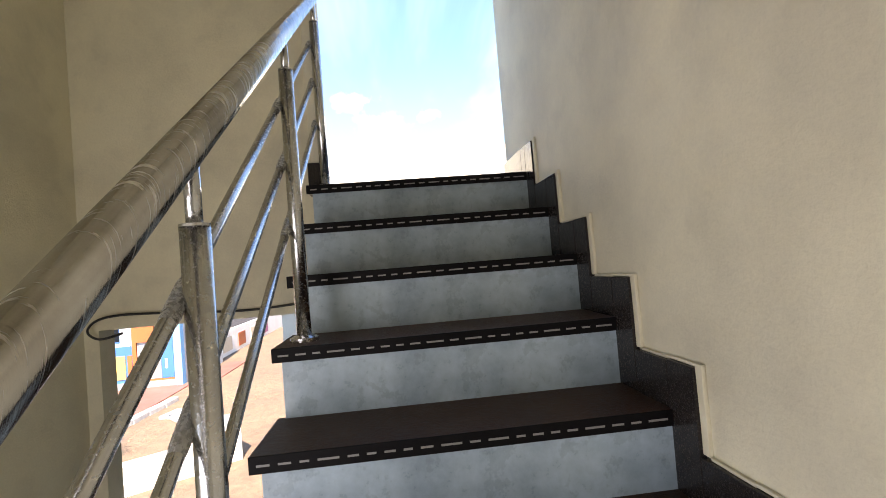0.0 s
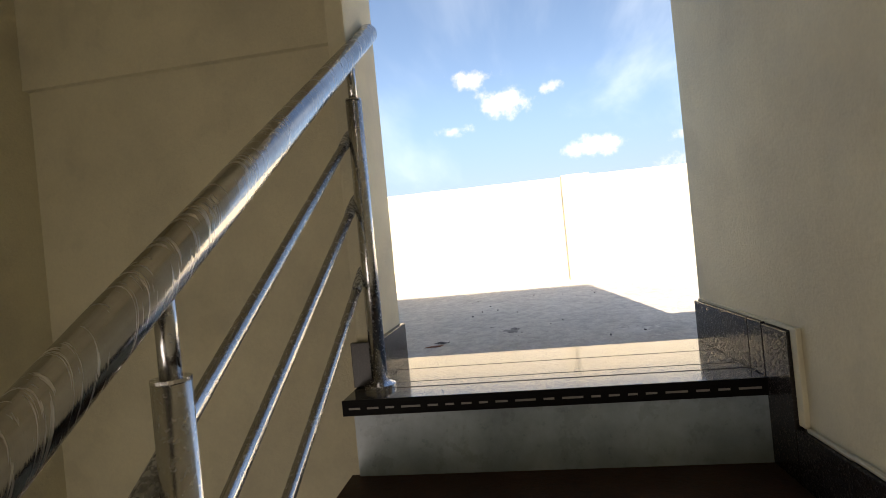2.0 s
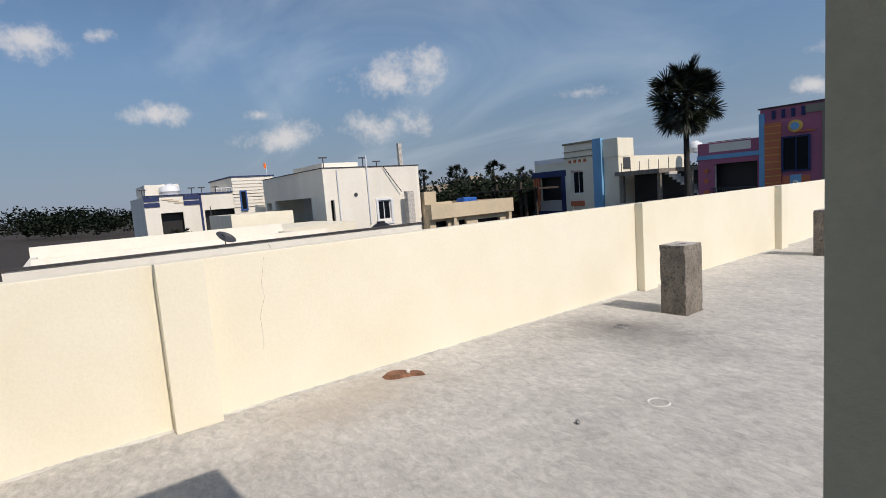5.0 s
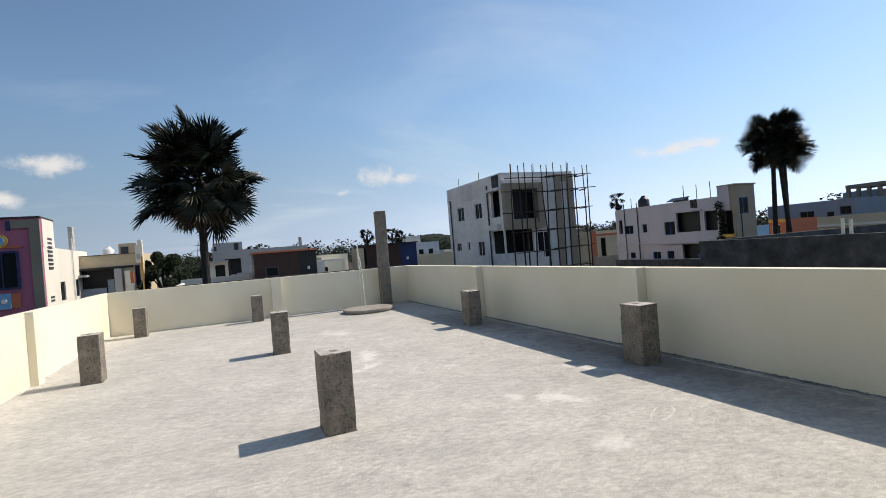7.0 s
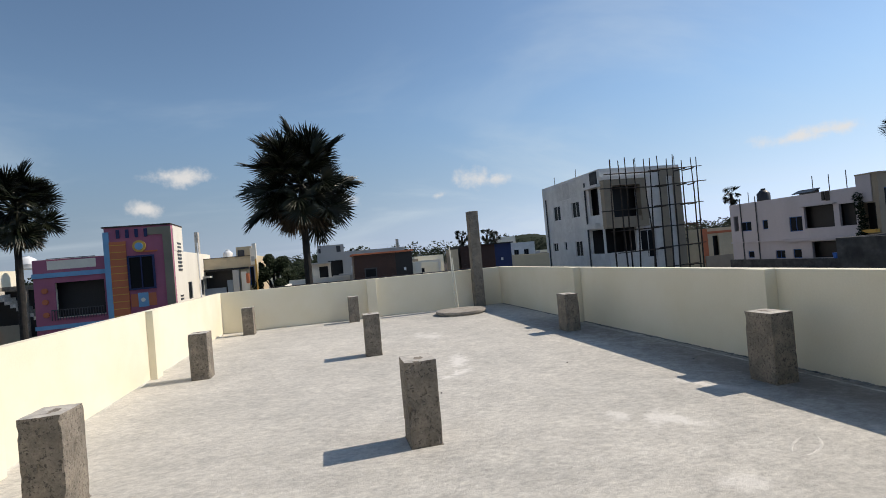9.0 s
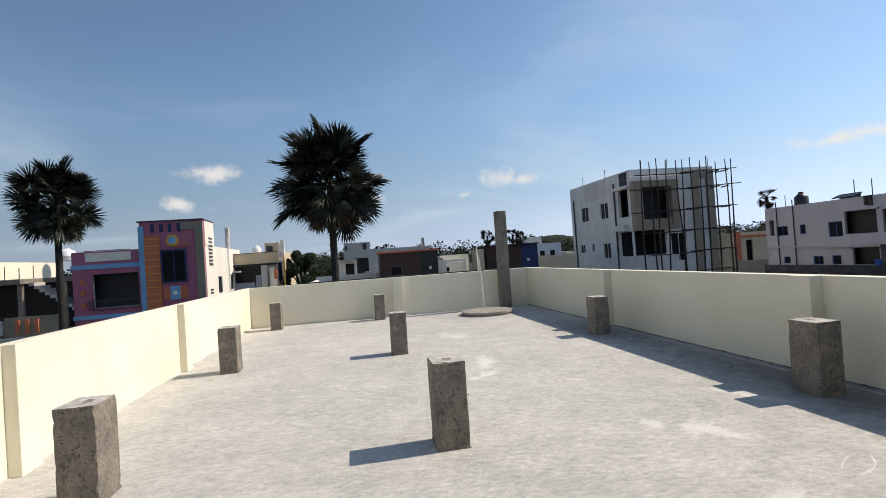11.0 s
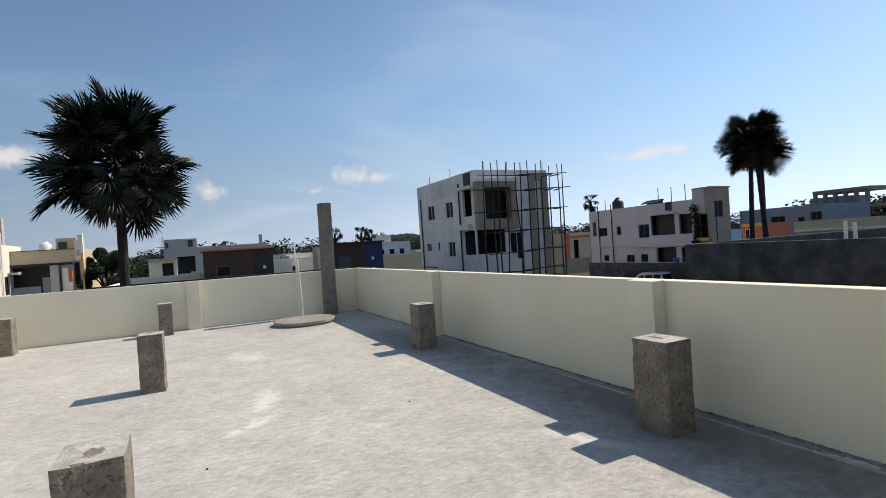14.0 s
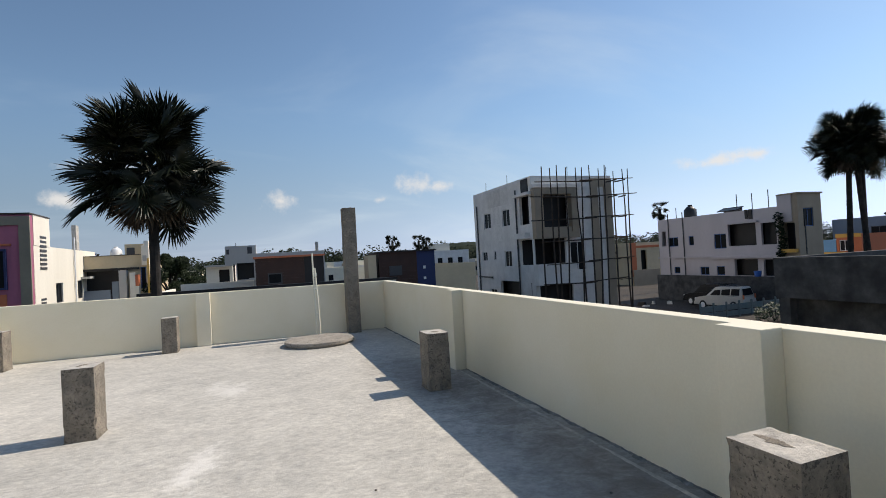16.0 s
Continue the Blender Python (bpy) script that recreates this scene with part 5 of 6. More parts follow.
for i in range(4):
    wpart(bh, "front_tile", ORANGE, (-27.9 + i * 0.5, 36.72, 2.85, -27.68 + i * 0.5, 36.798, 3.08))
tw = part("window", local(bh, (-23.299, 37.6, 2.0, -23.24, 38.5, 2.9)), DARKFRAME, bh)
wpart(bh, "parapet_rail", UPVC, (-31.9, 36.9, 3.0, -28.5, 36.96, 3.4))
tank(-21.9, 46.0, 3.0, 0.55, 1.0, TANKWHITE, "white ribbed water tank on a flat roof")

# half-built slab with an open stair
sl = thing("half_built_house", "half-built concrete slab on columns with an open stair", "house", pose(-23.0, 37.2, GROUND))
wpart(sl, "roof_slab", CONCRETE, (-23.0, 36.0, 1.45, -19.4, 44, 1.75), (-19.4, 38.2, 1.45, -17.2, 44, 1.75))
wpart(sl, "column", CONCRETE, *[(x, y, GROUND, x + 0.25, y + 0.25, 1.45) for x in (-22.8, -19.8, -17.5) for y in (36.4, 40.0)])
wpart(sl, "stair_flight", CONCRETE_TOP, *[(-19.3 + 0.28 * i, 36.6, 1.3 - 0.2 * i, -19.0 + 0.28 * i, 37.7, 1.5 - 0.2 * i) for i in range(9)])
# near-black sheet paints the deep shade; side wall added to block the sun
wpart(sl, "back_wall", DARKSLAT_VOID, (-23.0, 38.6, GROUND, -17.2, 38.8, 1.45), (-17.3, 37.8, GROUND, -17.2, 40.8, 1.45))
wpart(sl, "floor_slab", CONCRETE, (-23.0, 36.0, -1.6, -17.2, 43.8, -1.4))
wpart(sl, "front_wall", PALEGREY, (-22.9, 35.8, -1.4, -20.3, 35.95, -0.6))
wpart(sl, "front_wall", OLIVE, (-20.2, 35.8, -1.6, -17.2, 35.95, -0.45))
wpart(sl, "front_wall", PALEGREY, (-23.0, 35.6, GROUND, -17.2, 35.8, -1.6))
wpart(sl, "front_band", ORANGE, *[(-19.6 + 0.5 * i, 35.7, -1.4, -19.4 + 0.5 * i, 35.79, -0.6) for i in range(3)])
for i in range(6):
    part("rebar", tube([(0.4 + i * 0.75, -0.9, 5.45), (0.42 + i * 0.75, -0.9, 6.1 + 0.1 * (i % 2))], 0.025, 5), DARKFRAME, sl)

# white house with the portico
wh = house("white_house", "plain white house with a deep veranda opening", -40.0, 15.0, -28.8, 22.0, 3.2, WHITE,
           S=((-37.7, -0.1, -30.9, 1.5, "v"), (-39.7, -0.3, -38.5, 1.4, "v")), E=((15.36, -0.35, 15.6, 1.25, "o"), (18.65, -0.25, 19.58, 1.0, "w")), parapet=0.5, floors=(-0.3,))
wpart(wh, "coping", COPING, (-40.05, 14.95, 3.2, -28.75, 15.2, 3.25), (-29.0, 15.2, 3.2, -28.75, 22.05, 3.25))
wpart(wh, "window_surround", UPVC, (-28.799, 18.5, -0.4, -28.72, 18.64, 1.15), (-28.799, 19.6, -0.4, -28.72, 19.75, 1.15), (-28.799, 18.64, 1.02, -28.72, 19.6, 1.15), (-28.799, 18.5, -0.52, -28.72, 19.75, -0.4))
wpart(wh, "concrete_pier", CONCRETE_TOP, (-28.3, 20.4, GROUND, -27.9, 20.9, 1.48))
wpart(wh, "roof_column", CONCRETE_TOP, (-29.1, 20.6, 3.2, -28.85, 20.85, 4.7))
wpart(wh, "roof_room", WHITE, (-36, 16.0, 2.7, -31, 18.6, 3.7))
wpart(wh, "inner_wall", GREYWHITE, (-39.8, 18.0, GROUND, -29.2, 18.2, 2.6))
wpart(wh, "doorway", DARKGLASS, (-34.0, 17.9, -0.3, -33.2, 17.998, 1.0), (-32.4, 17.9, 0.1, -31.6, 17.998, 0.9))
for yy, z0, z1 in ((15.92, -0.3, 3.1), (18.0, -0.4, 3.9)):
    part("drain_pipe", tube([(11.27, yy - 15, z0 - GROUND), (11.27, yy - 15, z1 - GROUND)], 0.05, 6), UPVC, wh)
part("wall_vent", tube([(11.21, 2.1, 1.5 - GROUND), (11.26, 2.1, 1.5 - GROUND)], 0.12, 12), DARKFRAME, wh)
part("roof_cable", tube([(11.3, 4.2, 3.2 - GROUND), (11.35, 4.6, 2.6 - GROUND), (11.4, 5.4, 1.5 - GROUND)], 0.03, 5), RUBBER, wh)
antenna_stub(-29.0, 15.2, 3.25, 0.6, 0.25)
antenna_stub(-29.0, 17.9, 3.25, 0.55, 0.25)
antenna_stub(-29.0, 18.9, 3.25, 0.3, 0.25)

# next-door roof to the west
nb = thing("next_door_house", "next-door house with a white roof parapet and dark coping", "house", pose(-14.0, -14, GROUND))
wpart(nb, "wall", WHITE, (-8.15, 1.2, GROUND, -8.0, 7.7, 0.6), (-16, 7.55, GROUND, -8.15, 7.7, 0.35), (-16.15, 1.2, GROUND, -16, 7.7, 0.6), (-16, 1.2, GROUND, -8.15, 1.35, 0.35))
wpart(nb, "coping", COPING, (-8.17, 1.2, 0.6, -7.98, 7.75, 0.625))
wpart(nb, "roof", WHITE, (-16, 1.35, -0.4, -8.15, 7.55, -0.3))
wpart(nb, "roof_wall", WHITE, (-12.1, 1.35, -0.3, -12.0, 7.5, 0.5))
part("wall_crack", tube([(6.001, 18.6, 0.55 - GROUND), (6.001, 18.72, 0.3 - GROUND), (6.001, 18.74, 0.05 - GROUND), (6.001, 18.95, -0.4 - GROUND)], 0.004, 4), CONCRETE, nb)
dish = thing("satellite_dish", "dark satellite dish on a roof parapet", "satellite dish", pose(-8.3, 4.0, 0.60))
dv, df = tube([(0, 0, 0.0), (0, 0, 0.010), (0, 0, 0.028), (0, 0, 0.055)], 0.165, 20, taper=[0.05, 0.4, 0.75, 1.0], ends=False)
part("reflector", (dv, df), DARKFRAME, dish, at=pose(0, 0, 0.09, -20, 30, 0))
part("arm", tube([(0, 0, 0.0), (0, 0, 0.14), (0.04, -0.04, 0.17), (0.06, -0.06, 0.19)], 0.010, 6), DARKFRAME, dish)
tank(-15.0, 10.8, -0.45, 0.42, 0.82, TANKBLACK, "squat black water tank on a roof")
solid("tank_platform", boxes((-17, 9.4, GROUND, -13, 12.2, -0.45)), CREAM, "white roof block that carries a tank", "roof block", kind="structure")
solid("boundary_block", boxes((-27.5, 8.0, GROUND, -22, 13.5, 0.15)), CREAM, "pale plastered roof block beside the white house", "roof block", kind="structure")
part_s = thing("roof_block_house", "pale plain house block with a flat roof", "house", pose(-34, 9.5, GROUND))
wpart(part_s, "wall", CREAM, (-34.0, 9.5, GROUND, -29.0, 13.0, 0.85))
antenna_stub(-33.9, 9.6, 0.85, 0.6, 0.0)

# blue-white house
bw = house("blue_white_house", "white house with blue stripes and a slatted upper room", -50.0, 7.0, -42.0, 16.6, 2.5, WHITE,
           E=((8.0, -0.6, 9.5, 1.25, "o"), (11.0, -0.8, 13.2, 1.25, "o"),), parapet=0.4, floors=(-0.8,))
wpart(bw, "stripe", NAVY, *[(-41.998, a, z, -41.93, b, z + 0.3) for a, b in ((7.0, 8.0), (9.6, 10.7)) for z in (1.75, 2.15)])
wpart(bw, "stripe", BUFF, *[(-41.998, 8.15 + 0.4 * i, 2.2 - 0.13 * i, -41.95, 8.9 + 0.4 * i, 2.26 - 0.13 * i) for i in range(3)])
wpart(bw, "edge_band", NAVY, (-41.998, 10.7, -1.0, -41.92, 10.85, 2.5), (-42.1, 6.95, 2.5, -41.9, 13.15, 2.58))
wpart(bw, "upper_room", WHITE, (-49, 13.2, 2.0, -42.0, 16.5, 3.65))
wpart(bw, "slat", WHITE, *[(-41.999, 13.2, 1.3 + 0.26 * i, -41.93, 16.5, 1.5 + 0.26 * i) for i in range(9)])
wpart(bw, "edge_band", NAVY, (-49.05, 13.1, 3.65, -41.9, 16.6, 3.75))
bww = part("window", local(bw, (-41.929, 13.7, 1.0, -41.85, 14.25, 1.12), (-41.929, 13.7, 2.5, -41.85, 14.25, 2.6), (-41.929, 13.7, 1.12, -41.85, 13.8, 2.5), (-41.929, 14.15, 1.12, -41.85, 14.25, 2.5)), BLUEFRAME, bw)
part("pane", local(bw, (-41.92, 13.8, 1.12, -41.88, 14.15, 2.5)), DARKGLASS, bww)
wpart(bw, "roof_wall", WHITE, (-48, 7.3, 2.1, -43, 9.6, 3.4))
wpart(bw, "balcony_rail", UPVC, (-42.05, 12.0, 2.85, -42.0, 13.15, 2.9), *[(-42.05, 12.0 + 0.19 * i, 2.5, -42.02, 12.03 + 0.19 * i, 2.85) for i in range(7)])
tank(-41.6 - 1.2, 8.9, 2.5, 0.7, 0.9, TANKWHITE, "round white water tank on a flat roof")
for yy in (7.0, 10.3, 11.0, 12.0):
    antenna_stub(-42.2, yy, 2.5, 0.5, 0.25)
fl = thing("temple_flag", "small orange flag on a thin roof pole", "flag", pose(-42.4, 16.2, 3.75))
part("pole", tube([(0, 0, 0), (0, 0, 1.05)], 0.02, 6), UPVC, fl)
part("cloth", boxes((-0.008, -0.2, 0.55, 0.008, 0.0, 0.98)), FLAG, fl)

# low buff house with terrace
yh = house("buff_house", "low buff house with a slab edge and roof terrace", -35.0, 22.1, -28.0, 29.6, 0.45, BUFF,
           E=((22.6, -2.6, 23.6, -0.75, "o"), (24.6, -1.4, 25.3, -0.8, "o"), (26.4, -2.6, 28.6, -0.9, "o")), parapet=0.25)
wpart(yh, "slab_edge", BUFF, (-27.998, 22.0, -0.55, -27.6, 29.7, 0.46))
wpart(yh, "canopy_column", BUFF, (-27.95, 23.9, GROUND, -27.65, 24.2, -0.55), (-27.95, 29.2, GROUND, -27.65, 29.5, -0.55))
wpart(yh, "roof_room", BUFF, (-34.5, 22.2, 0.2, -28.6, 23.2, 1.35))
solid("blue_tarp", bevelled("blue_tarp", boxes((-29.4, 25.6, 0.2, -28.5, 26.9, 0.72)), TANKBLUE, 0.12, 0.05, 2), TANKBLUE, "blue tarpaulin bundle lying on a roof", "tarpaulin")
shed = thing("dark_shed", "dark shed frame of poles and thatch", "shed", pose(-26, 33, GROUND))
wpart(shed, "post", POLE, *[(-36 + 0.9 * i, 34 + 0.3 * (i % 2), GROUND, -35.8 + 0.9 * i, 34.2 + 0.3 * (i % 2), 0.6 + 0.5 * ((i * 7) % 3)) for i in range(8)])
wpart(shed, "roof", POLE, (-37, 33.5, 0.9, -28.5, 36, 1.05))

# cladded boxes and roofs beyond the far parapet
bx = thing("cladded_room", "rooftop room clad in dark brown boards", "rooftop room", pose(1.29, 35.5, GROUND))
wpart(bx, "wall", BROWNSLAT, (1.33, 35.6, GROUND, 5.0, 39, 1.80))
wpart(bx, "cladding_board", BROWNSLAT, *[(1.29, 35.5, -1.5 + 0.165 * i, 3.95, 35.6, -1.36 + 0.165 * i) for i in range(20)])
wpart(bx, "dark_panel", DARKSLAT_VOID, (3.95, 35.52, -2, 5.04, 35.6, 1.8))
wpart(bx, "roof_edge", ORANGE, (1.2, 35.3, 1.80, 5.1, 39.1, 1.90))
wpart(bx, "window", DARKFRAME, (1.93, 35.44, 0.33, 2.0, 35.5, 0.95), (2.64, 35.44, 0.33, 2.71, 35.5, 0.95), (2.0, 35.44, 0.33, 2.64, 35.5, 0.4), (2.0, 35.44, 0.88, 2.64, 35.5, 0.95))
wpart(bx, "pane", DARKGLASS, (2.0, 35.46, 0.4, 2.64, 35.49, 0.88))
wpart(bx, "switch_plate", UPVC, (4.45, 35.49, 0.62, 4.6, 35.519, 0.80))
b2 = thing("cladded_room", "rooftop room clad in brown boards and blue panels", "rooftop room", pose(8.3, 35.5, GROUND))
wpart(b2, "wall", BROWNSLAT, (8.33, 35.6, GROUND, 11.8, 39, 1.78))
wpart(b2, "cladding_board", BROWNSLAT, *[(8.3, 35.5, -1.5 + 0.165 * i, 10.66, 35.6, -1.36 + 0.165 * i) for i in range(20)])
wpart(b2, "blue_panel", NAVY, (10.66, 35.5, -2.5, 11.82, 35.6, 1.8), label="deep blue panel with two plates")
wpart(b2, "roof_edge", DARKSLAT_VOID, (8.2, 35.3, 1.78, 11.9, 39.1, 1.86))
wpart(b2, "switch_plate", UPVC, (11.05, 35.46, 0.68, 11.2, 35.499, 0.86), (11.05, 35.46, 0.02, 11.2, 35.499, 0.18))
wpart(b2, "window", DARKFRAME, (8.9, 35.44, 0.36, 9.68, 35.49, 0.95))
wpart(b2, "side_wall", BUFF, (7.65, 35.6, GROUND, 8.15, 37, 1.66))
cw = house("cream_wall_house", "low buff house with an open ground floor", 11.85, 35.6, 14.57, 42.0, 0.88, BUFF, S=((12.2, -2.9, 14.3, -0.9, "o"),), parapet=0.4)
rl = thing("lower_roof", "lower roof with a pale parapet and black edge", "roof", pose(-3.0, 26, GROUND))
wpart(rl, "wall", WHITE, (-2.5, 26.0, GROUND, 7.0, 26.15, 0.50), (-2.5, 26.15, GROUND, -2.35, 33, 0.50))
wpart(rl, "edge", DARKSLAT_VOID, (-2.55, 25.95, 0.50, 7.05, 26.2, 0.60))
wpart(rl, "roof", PALEGREY, (-2.35, 26.15, -0.4, 7.0, 33, -0.3))
gy = house("grey_roof_house", "pale grey house with a roof room", -1.3, 50.0, 6.6, 58.0, 2.48, PALEGREY, S=((-0.4, 0.4, 0.9, 1.75, "o"), (2.4, 0.2, 4.0, 1.4, "w")), parapet=0.4)
wpart(gy, "roof_room", PALEGREY, (-1.25, 50.1, 2.4, 1.1, 53, 3.17))
wpart(gy, "roof_window", DARKFRAME, (0.44, 50.04, 2.5, 0.8, 50.099, 3.06), (-1.15, 50.04, 2.5, -0.95, 50.099, 2.9))
wpart(gy, "balcony_rail", UPVC, (1.6, 49.7, 1.05, 4.4, 49.74, 1.09), *[(1.6 + 0.35 * i, 49.7, 0.5, 1.63 + 0.35 * i, 49.73, 1.05) for i in range(9)])
wpart(gy, "balcony_floor", PALEGREY, (0.5, 49.6, 0.3, 5.0, 49.998, 0.5))
wpart(gy, "roof_column", CONCRETE_TOP, (5.9, 50.2, 2.48, 6.15, 50.4, 3.25))
sh = house("small_white_house", "small white house with a dark doorway and shade roof", -1.68, 40.0, -0.15, 44.0, 1.55, WHITE, S=((-0.96, -0.2, -0.34, 1.4, "o"),), parapet=0.1)
wpart(sh, "shade_roof", PALEGREY, (-1.75, 39.6, 1.5, -0.1, 39.998, 1.6))
wpart(sh, "yard_wall", WHITE, (-3.0, 39.0, GROUND, 1.1, 39.15, 0.55))
th = house("tan_house", "tan two-storey house with a roof room and cluttered front", -10.5, 46.0, -5.95, 53.0, 2.68, BUFF, S=((-10.2, -0.9, -7.75, 1.68, "o"), (-6.5, 0.3, -6.15, 1.82, "w")), frame=BLUEFRAME, parapet=0.5)
wpart(th, "beam", DARKSLAT_VOID, (-10.3, 45.8, 1.66, -6.55, 45.998, 1.82))
wpart(th, "roof_edge", COPING, (-10.55, 45.93, 2.68, -6.35, 46.1, 2.72))
wpart(th, "roof_room", BUFF, (-7.45, 46.2, 2.6, -6.3, 49, 3.45))
wpart(th, "doorway", DARKFRAME, (-7.31, 46.15, 2.6, -6.83, 46.199, 3.2))
wpart(th, "front_fin", WHITE, (-6.32, 45.6, 1.95, -5.86, 45.998, 3.3), (-6.15, 45.6, 3.3, -5.86, 45.998, 3.62))
wpart(th, "front_fin", PALEGREY, (-7.72, 45.5, GROUND, -7.27, 45.998, 1.64))
wpart(th, "front_fin", WHITE, (-7.1, 45.6, GROUND, -6.75, 45.998, 1.45), (-6.75, 45.6, GROUND, -6.55, 45.998, 0.5))
wpart(th, "front_strip", YELLOW, (-5.98, 45.55, -0.5, -5.87, 45.599, 2.4))
wpart(th, "front_band", ORANGE, (-6.75, 45.58, 0.5, -6.55, 45.998, 1.3))
wpart(th, "fin_boss", PALEGREY, (-6.25, 45.56, 2.2, -6.0, 45.599, 2.6))
wpart(th, "balcony_wall", STEELBLUE, (-10.2, 45.7, -0.9, -8.3, 45.85, 0.35), (-8.2, 45.75, -0.9, -7.8, 45.9, 0.9))
wpart(th, "shop_awning", PALEGREY, (-10.4, 45.2, 1.2, -9.3, 45.998, 1.35))
tank(-8.4, 48, 2.3, 0.38, 1.1, TANKWHITE, "white ribbed water tank on a flat roof")

# orange house and others beyond the plot
oh = house("orange_house", "small house with an orange and cream banded front", 46.3, 60.0, 51.0, 66.0, 1.8, BUFF, S=((48.0, -1.8, 48.9, 0.8, "o"),), parapet=0.3)
wpart(oh, "front_band", ORANGE, (46.3, 59.9, -2.6, 47.2, 59.998, 1.8), (47.2, 59.9, 1.1, 50.9, 59.998, 1.4))
wpart(oh, "yard_wall", TAN, (46.0, 59.0, GROUND, 50.0, 59.2, -1.7))
sb = house("slate_house", "slate blue two-storey house with dark windows", 55.0, 32.1, 63.0, 40.6, 2.85, STEELBLUE, W=((35.8, 1.0, 37.2, 1.95, "w"), (33.95, 1.1, 34.6, 1.73, "w"), (32.4, 1.35, 33.4, 2.15, "w")), frame=DARKFRAME, parapet=0.4)
ow = house("orange_corner_house", "little house with orange and pale blue front", 46.0, 32.4, 50.0, 34.3, 1.35, ORANGE, W=((33.3, 0.0, 34.1, 0.9, "w"),), parapet=0.2)
wpart(ow, "front_band", YELLOW, (45.9, 33.6, -0.75, 45.998, 35.7, -0.05), (45.9, 32.4, 1.1, 45.998, 34.3, 1.4))
wpart(ow, "side_room", BLUE, (46.0, 34.35, GROUND, 49.0, 35.7, 0.95))
cl = house("long_cream_house", "long low cream house with small dark openings", 34.0, 9.0, 42.0, 22.9, 1.28, BUFF, W=((19.5, 0.2, 20.4, 0.6, "o"), (17.3, 0.1, 18.4, 0.6, "o"), (15.5, 0.2, 16.6, 0.65, "o")), parapet=0.3)
wpart(cl, "ledge", WHITE, (33.8, 17.3, 0.66, 33.998, 22.8, 0.8))
cf = thing("concrete_frame", "bare concrete frame of a building going up", "building", pose(80, 35, GROUND))
for i in range(6):
    wpart(cf, "column", CONCRETE, (80.0, 39.9 + i * 1.25, 2.5, 80.4, 40.3 + i * 1.25, 4.9))
wpart(cf, "slab", CONCRETE, (80, 39.7, 4.85, 86, 46.6, 5.35), (80, 39.0, 2.4, 88, 47.1, 3.0))
wpart(cf, "wall", STEELBLUE, (80.2, 43.0, GROUND, 86, 47.1, 4.4))
wpart(cf, "slab", CONCRETE, (78, 34.5, 2.5, 84, 43.0, 2.8))
for i in range(14):
    wpart(cf, "prop", POLE, (78.2, 34.7 + i * 0.6, GROUND, 78.3, 34.8 + i * 0.6, 2.5))
solid("blue_sheet", bevelled("blue_sheet", boxes((77.3, 40.5, 1.4, 77.6, 43.2, 2.9)), TANKBLUE, 0.1, 0.1, 2), TANKBLUE, "blue tarpaulin sheet hung on a building site", "tarpaulin")
fwh = house("far_white_house", "far white house with a row of dark windows", 120.0, 44.0, 130.0, 51.6, 5.8, WHITE, W=tuple((44.6 + 0.9 * i, 4.6, 45.1 + 0.9 * i, 5.2, "w") for i in range(5)), parapet=0.4)

yl = house("yellow_house", "pale yellow house with a white upper storey", 70.0, 22.0, 76.0, 33.4, 2.45, OCHREPALE, W=((31.45, 1.4, 32.15, 2.25, "w"), (27.5, 1.4, 28.3, 2.25, "w")), frame=DARKFRAME, parapet=0.3)
wpart(yl, "ledge", WHITE, (69.6, 22.0, 1.1, 69.998, 35.4, 1.3))
wpart(yl, "upper_storey", WHITE, (70.5, 22.0, 2.45, 75.5, 30.6, 3.3))
wpart(yl, "baluster", OCHREPALE, *[(69.7, 22.3 + 0.5 * i, 1.3, 69.8, 22.5 + 0.5 * i, 1.75) for i in range(16)])

# street house seen down through the stair window
STREETBLUE = material("street_blue_paint", (0.035, 0.13, 0.36), 0.7, vary=0.08, grain=8, stain=0.9)
STREETGREY = material("street_grey_paint", (0.26, 0.26, 0.25), 0.8, vary=0.08, grain=8, stain=0.9)
STREETORANGE = material("street_orange_paint", (0.42, 0.10, 0.02), 0.7, vary=0.08, grain=8, stain=0.9)
REDPAVE = material("red_oxide_paving", (0.27, 0.085, 0.055), 0.85, vary=0.15, grain=9, stain=1.2, second=(0.27, 0.12, 0.085), bump=0.2)
bl = house("painted_street_house", "small street house painted blue, orange and white", -18.4, -10.5, -14.6, -5.45, -0.6, PALEGREY, E=((-8.5, -2.2, -7.4, -1.1, "w"),), frame=BLUEFRAME, parapet=0.3)
wpart(bl, "plinth", STREETGREY, (-14.598, -10.5, GROUND, -14.48, -5.45, -3.48))
wpart(bl, "front_panel", STREETBLUE, (-14.598, -10.5, -3.48, -14.55, -7.0, -2.3), label="azure painted dado")
wpart(bl, "front_panel", YELLOW, (-14.549, -7.62, -3.36, -14.52, -7.24, -2.6))
wpart(bl, "front_panel", STREETORANGE, (-14.549, -7.17, -3.36, -14.52, -7.03, -2.6), (-14.549, -8.6, -3.48, -14.5, -8.05, -2.3))
wpart(bl, "front_panel", STREETGREY, (-14.598, -6.86, -3.42, -14.55, -6.14, -2.3))
wpart(bl, "front_band", STREETORANGE, (-14.598, -7.0, -3.48, -14.50, -6.87, -2.2), (-14.598, -6.87, -3.48, -14.50, -5.72, -3.43), (-14.598, -7.0, -2.2, -14.50, -6.3, -0.9))
wpart(bl, "door", STREETBLUE, (-14.598, -6.12, -3.42, -14.53, -5.74, -1.5), label="blue street door")
wpart(bl, "door_mark", WHITE, (-14.529, -6.0, -3.1, -14.52, -5.93, -2.8))
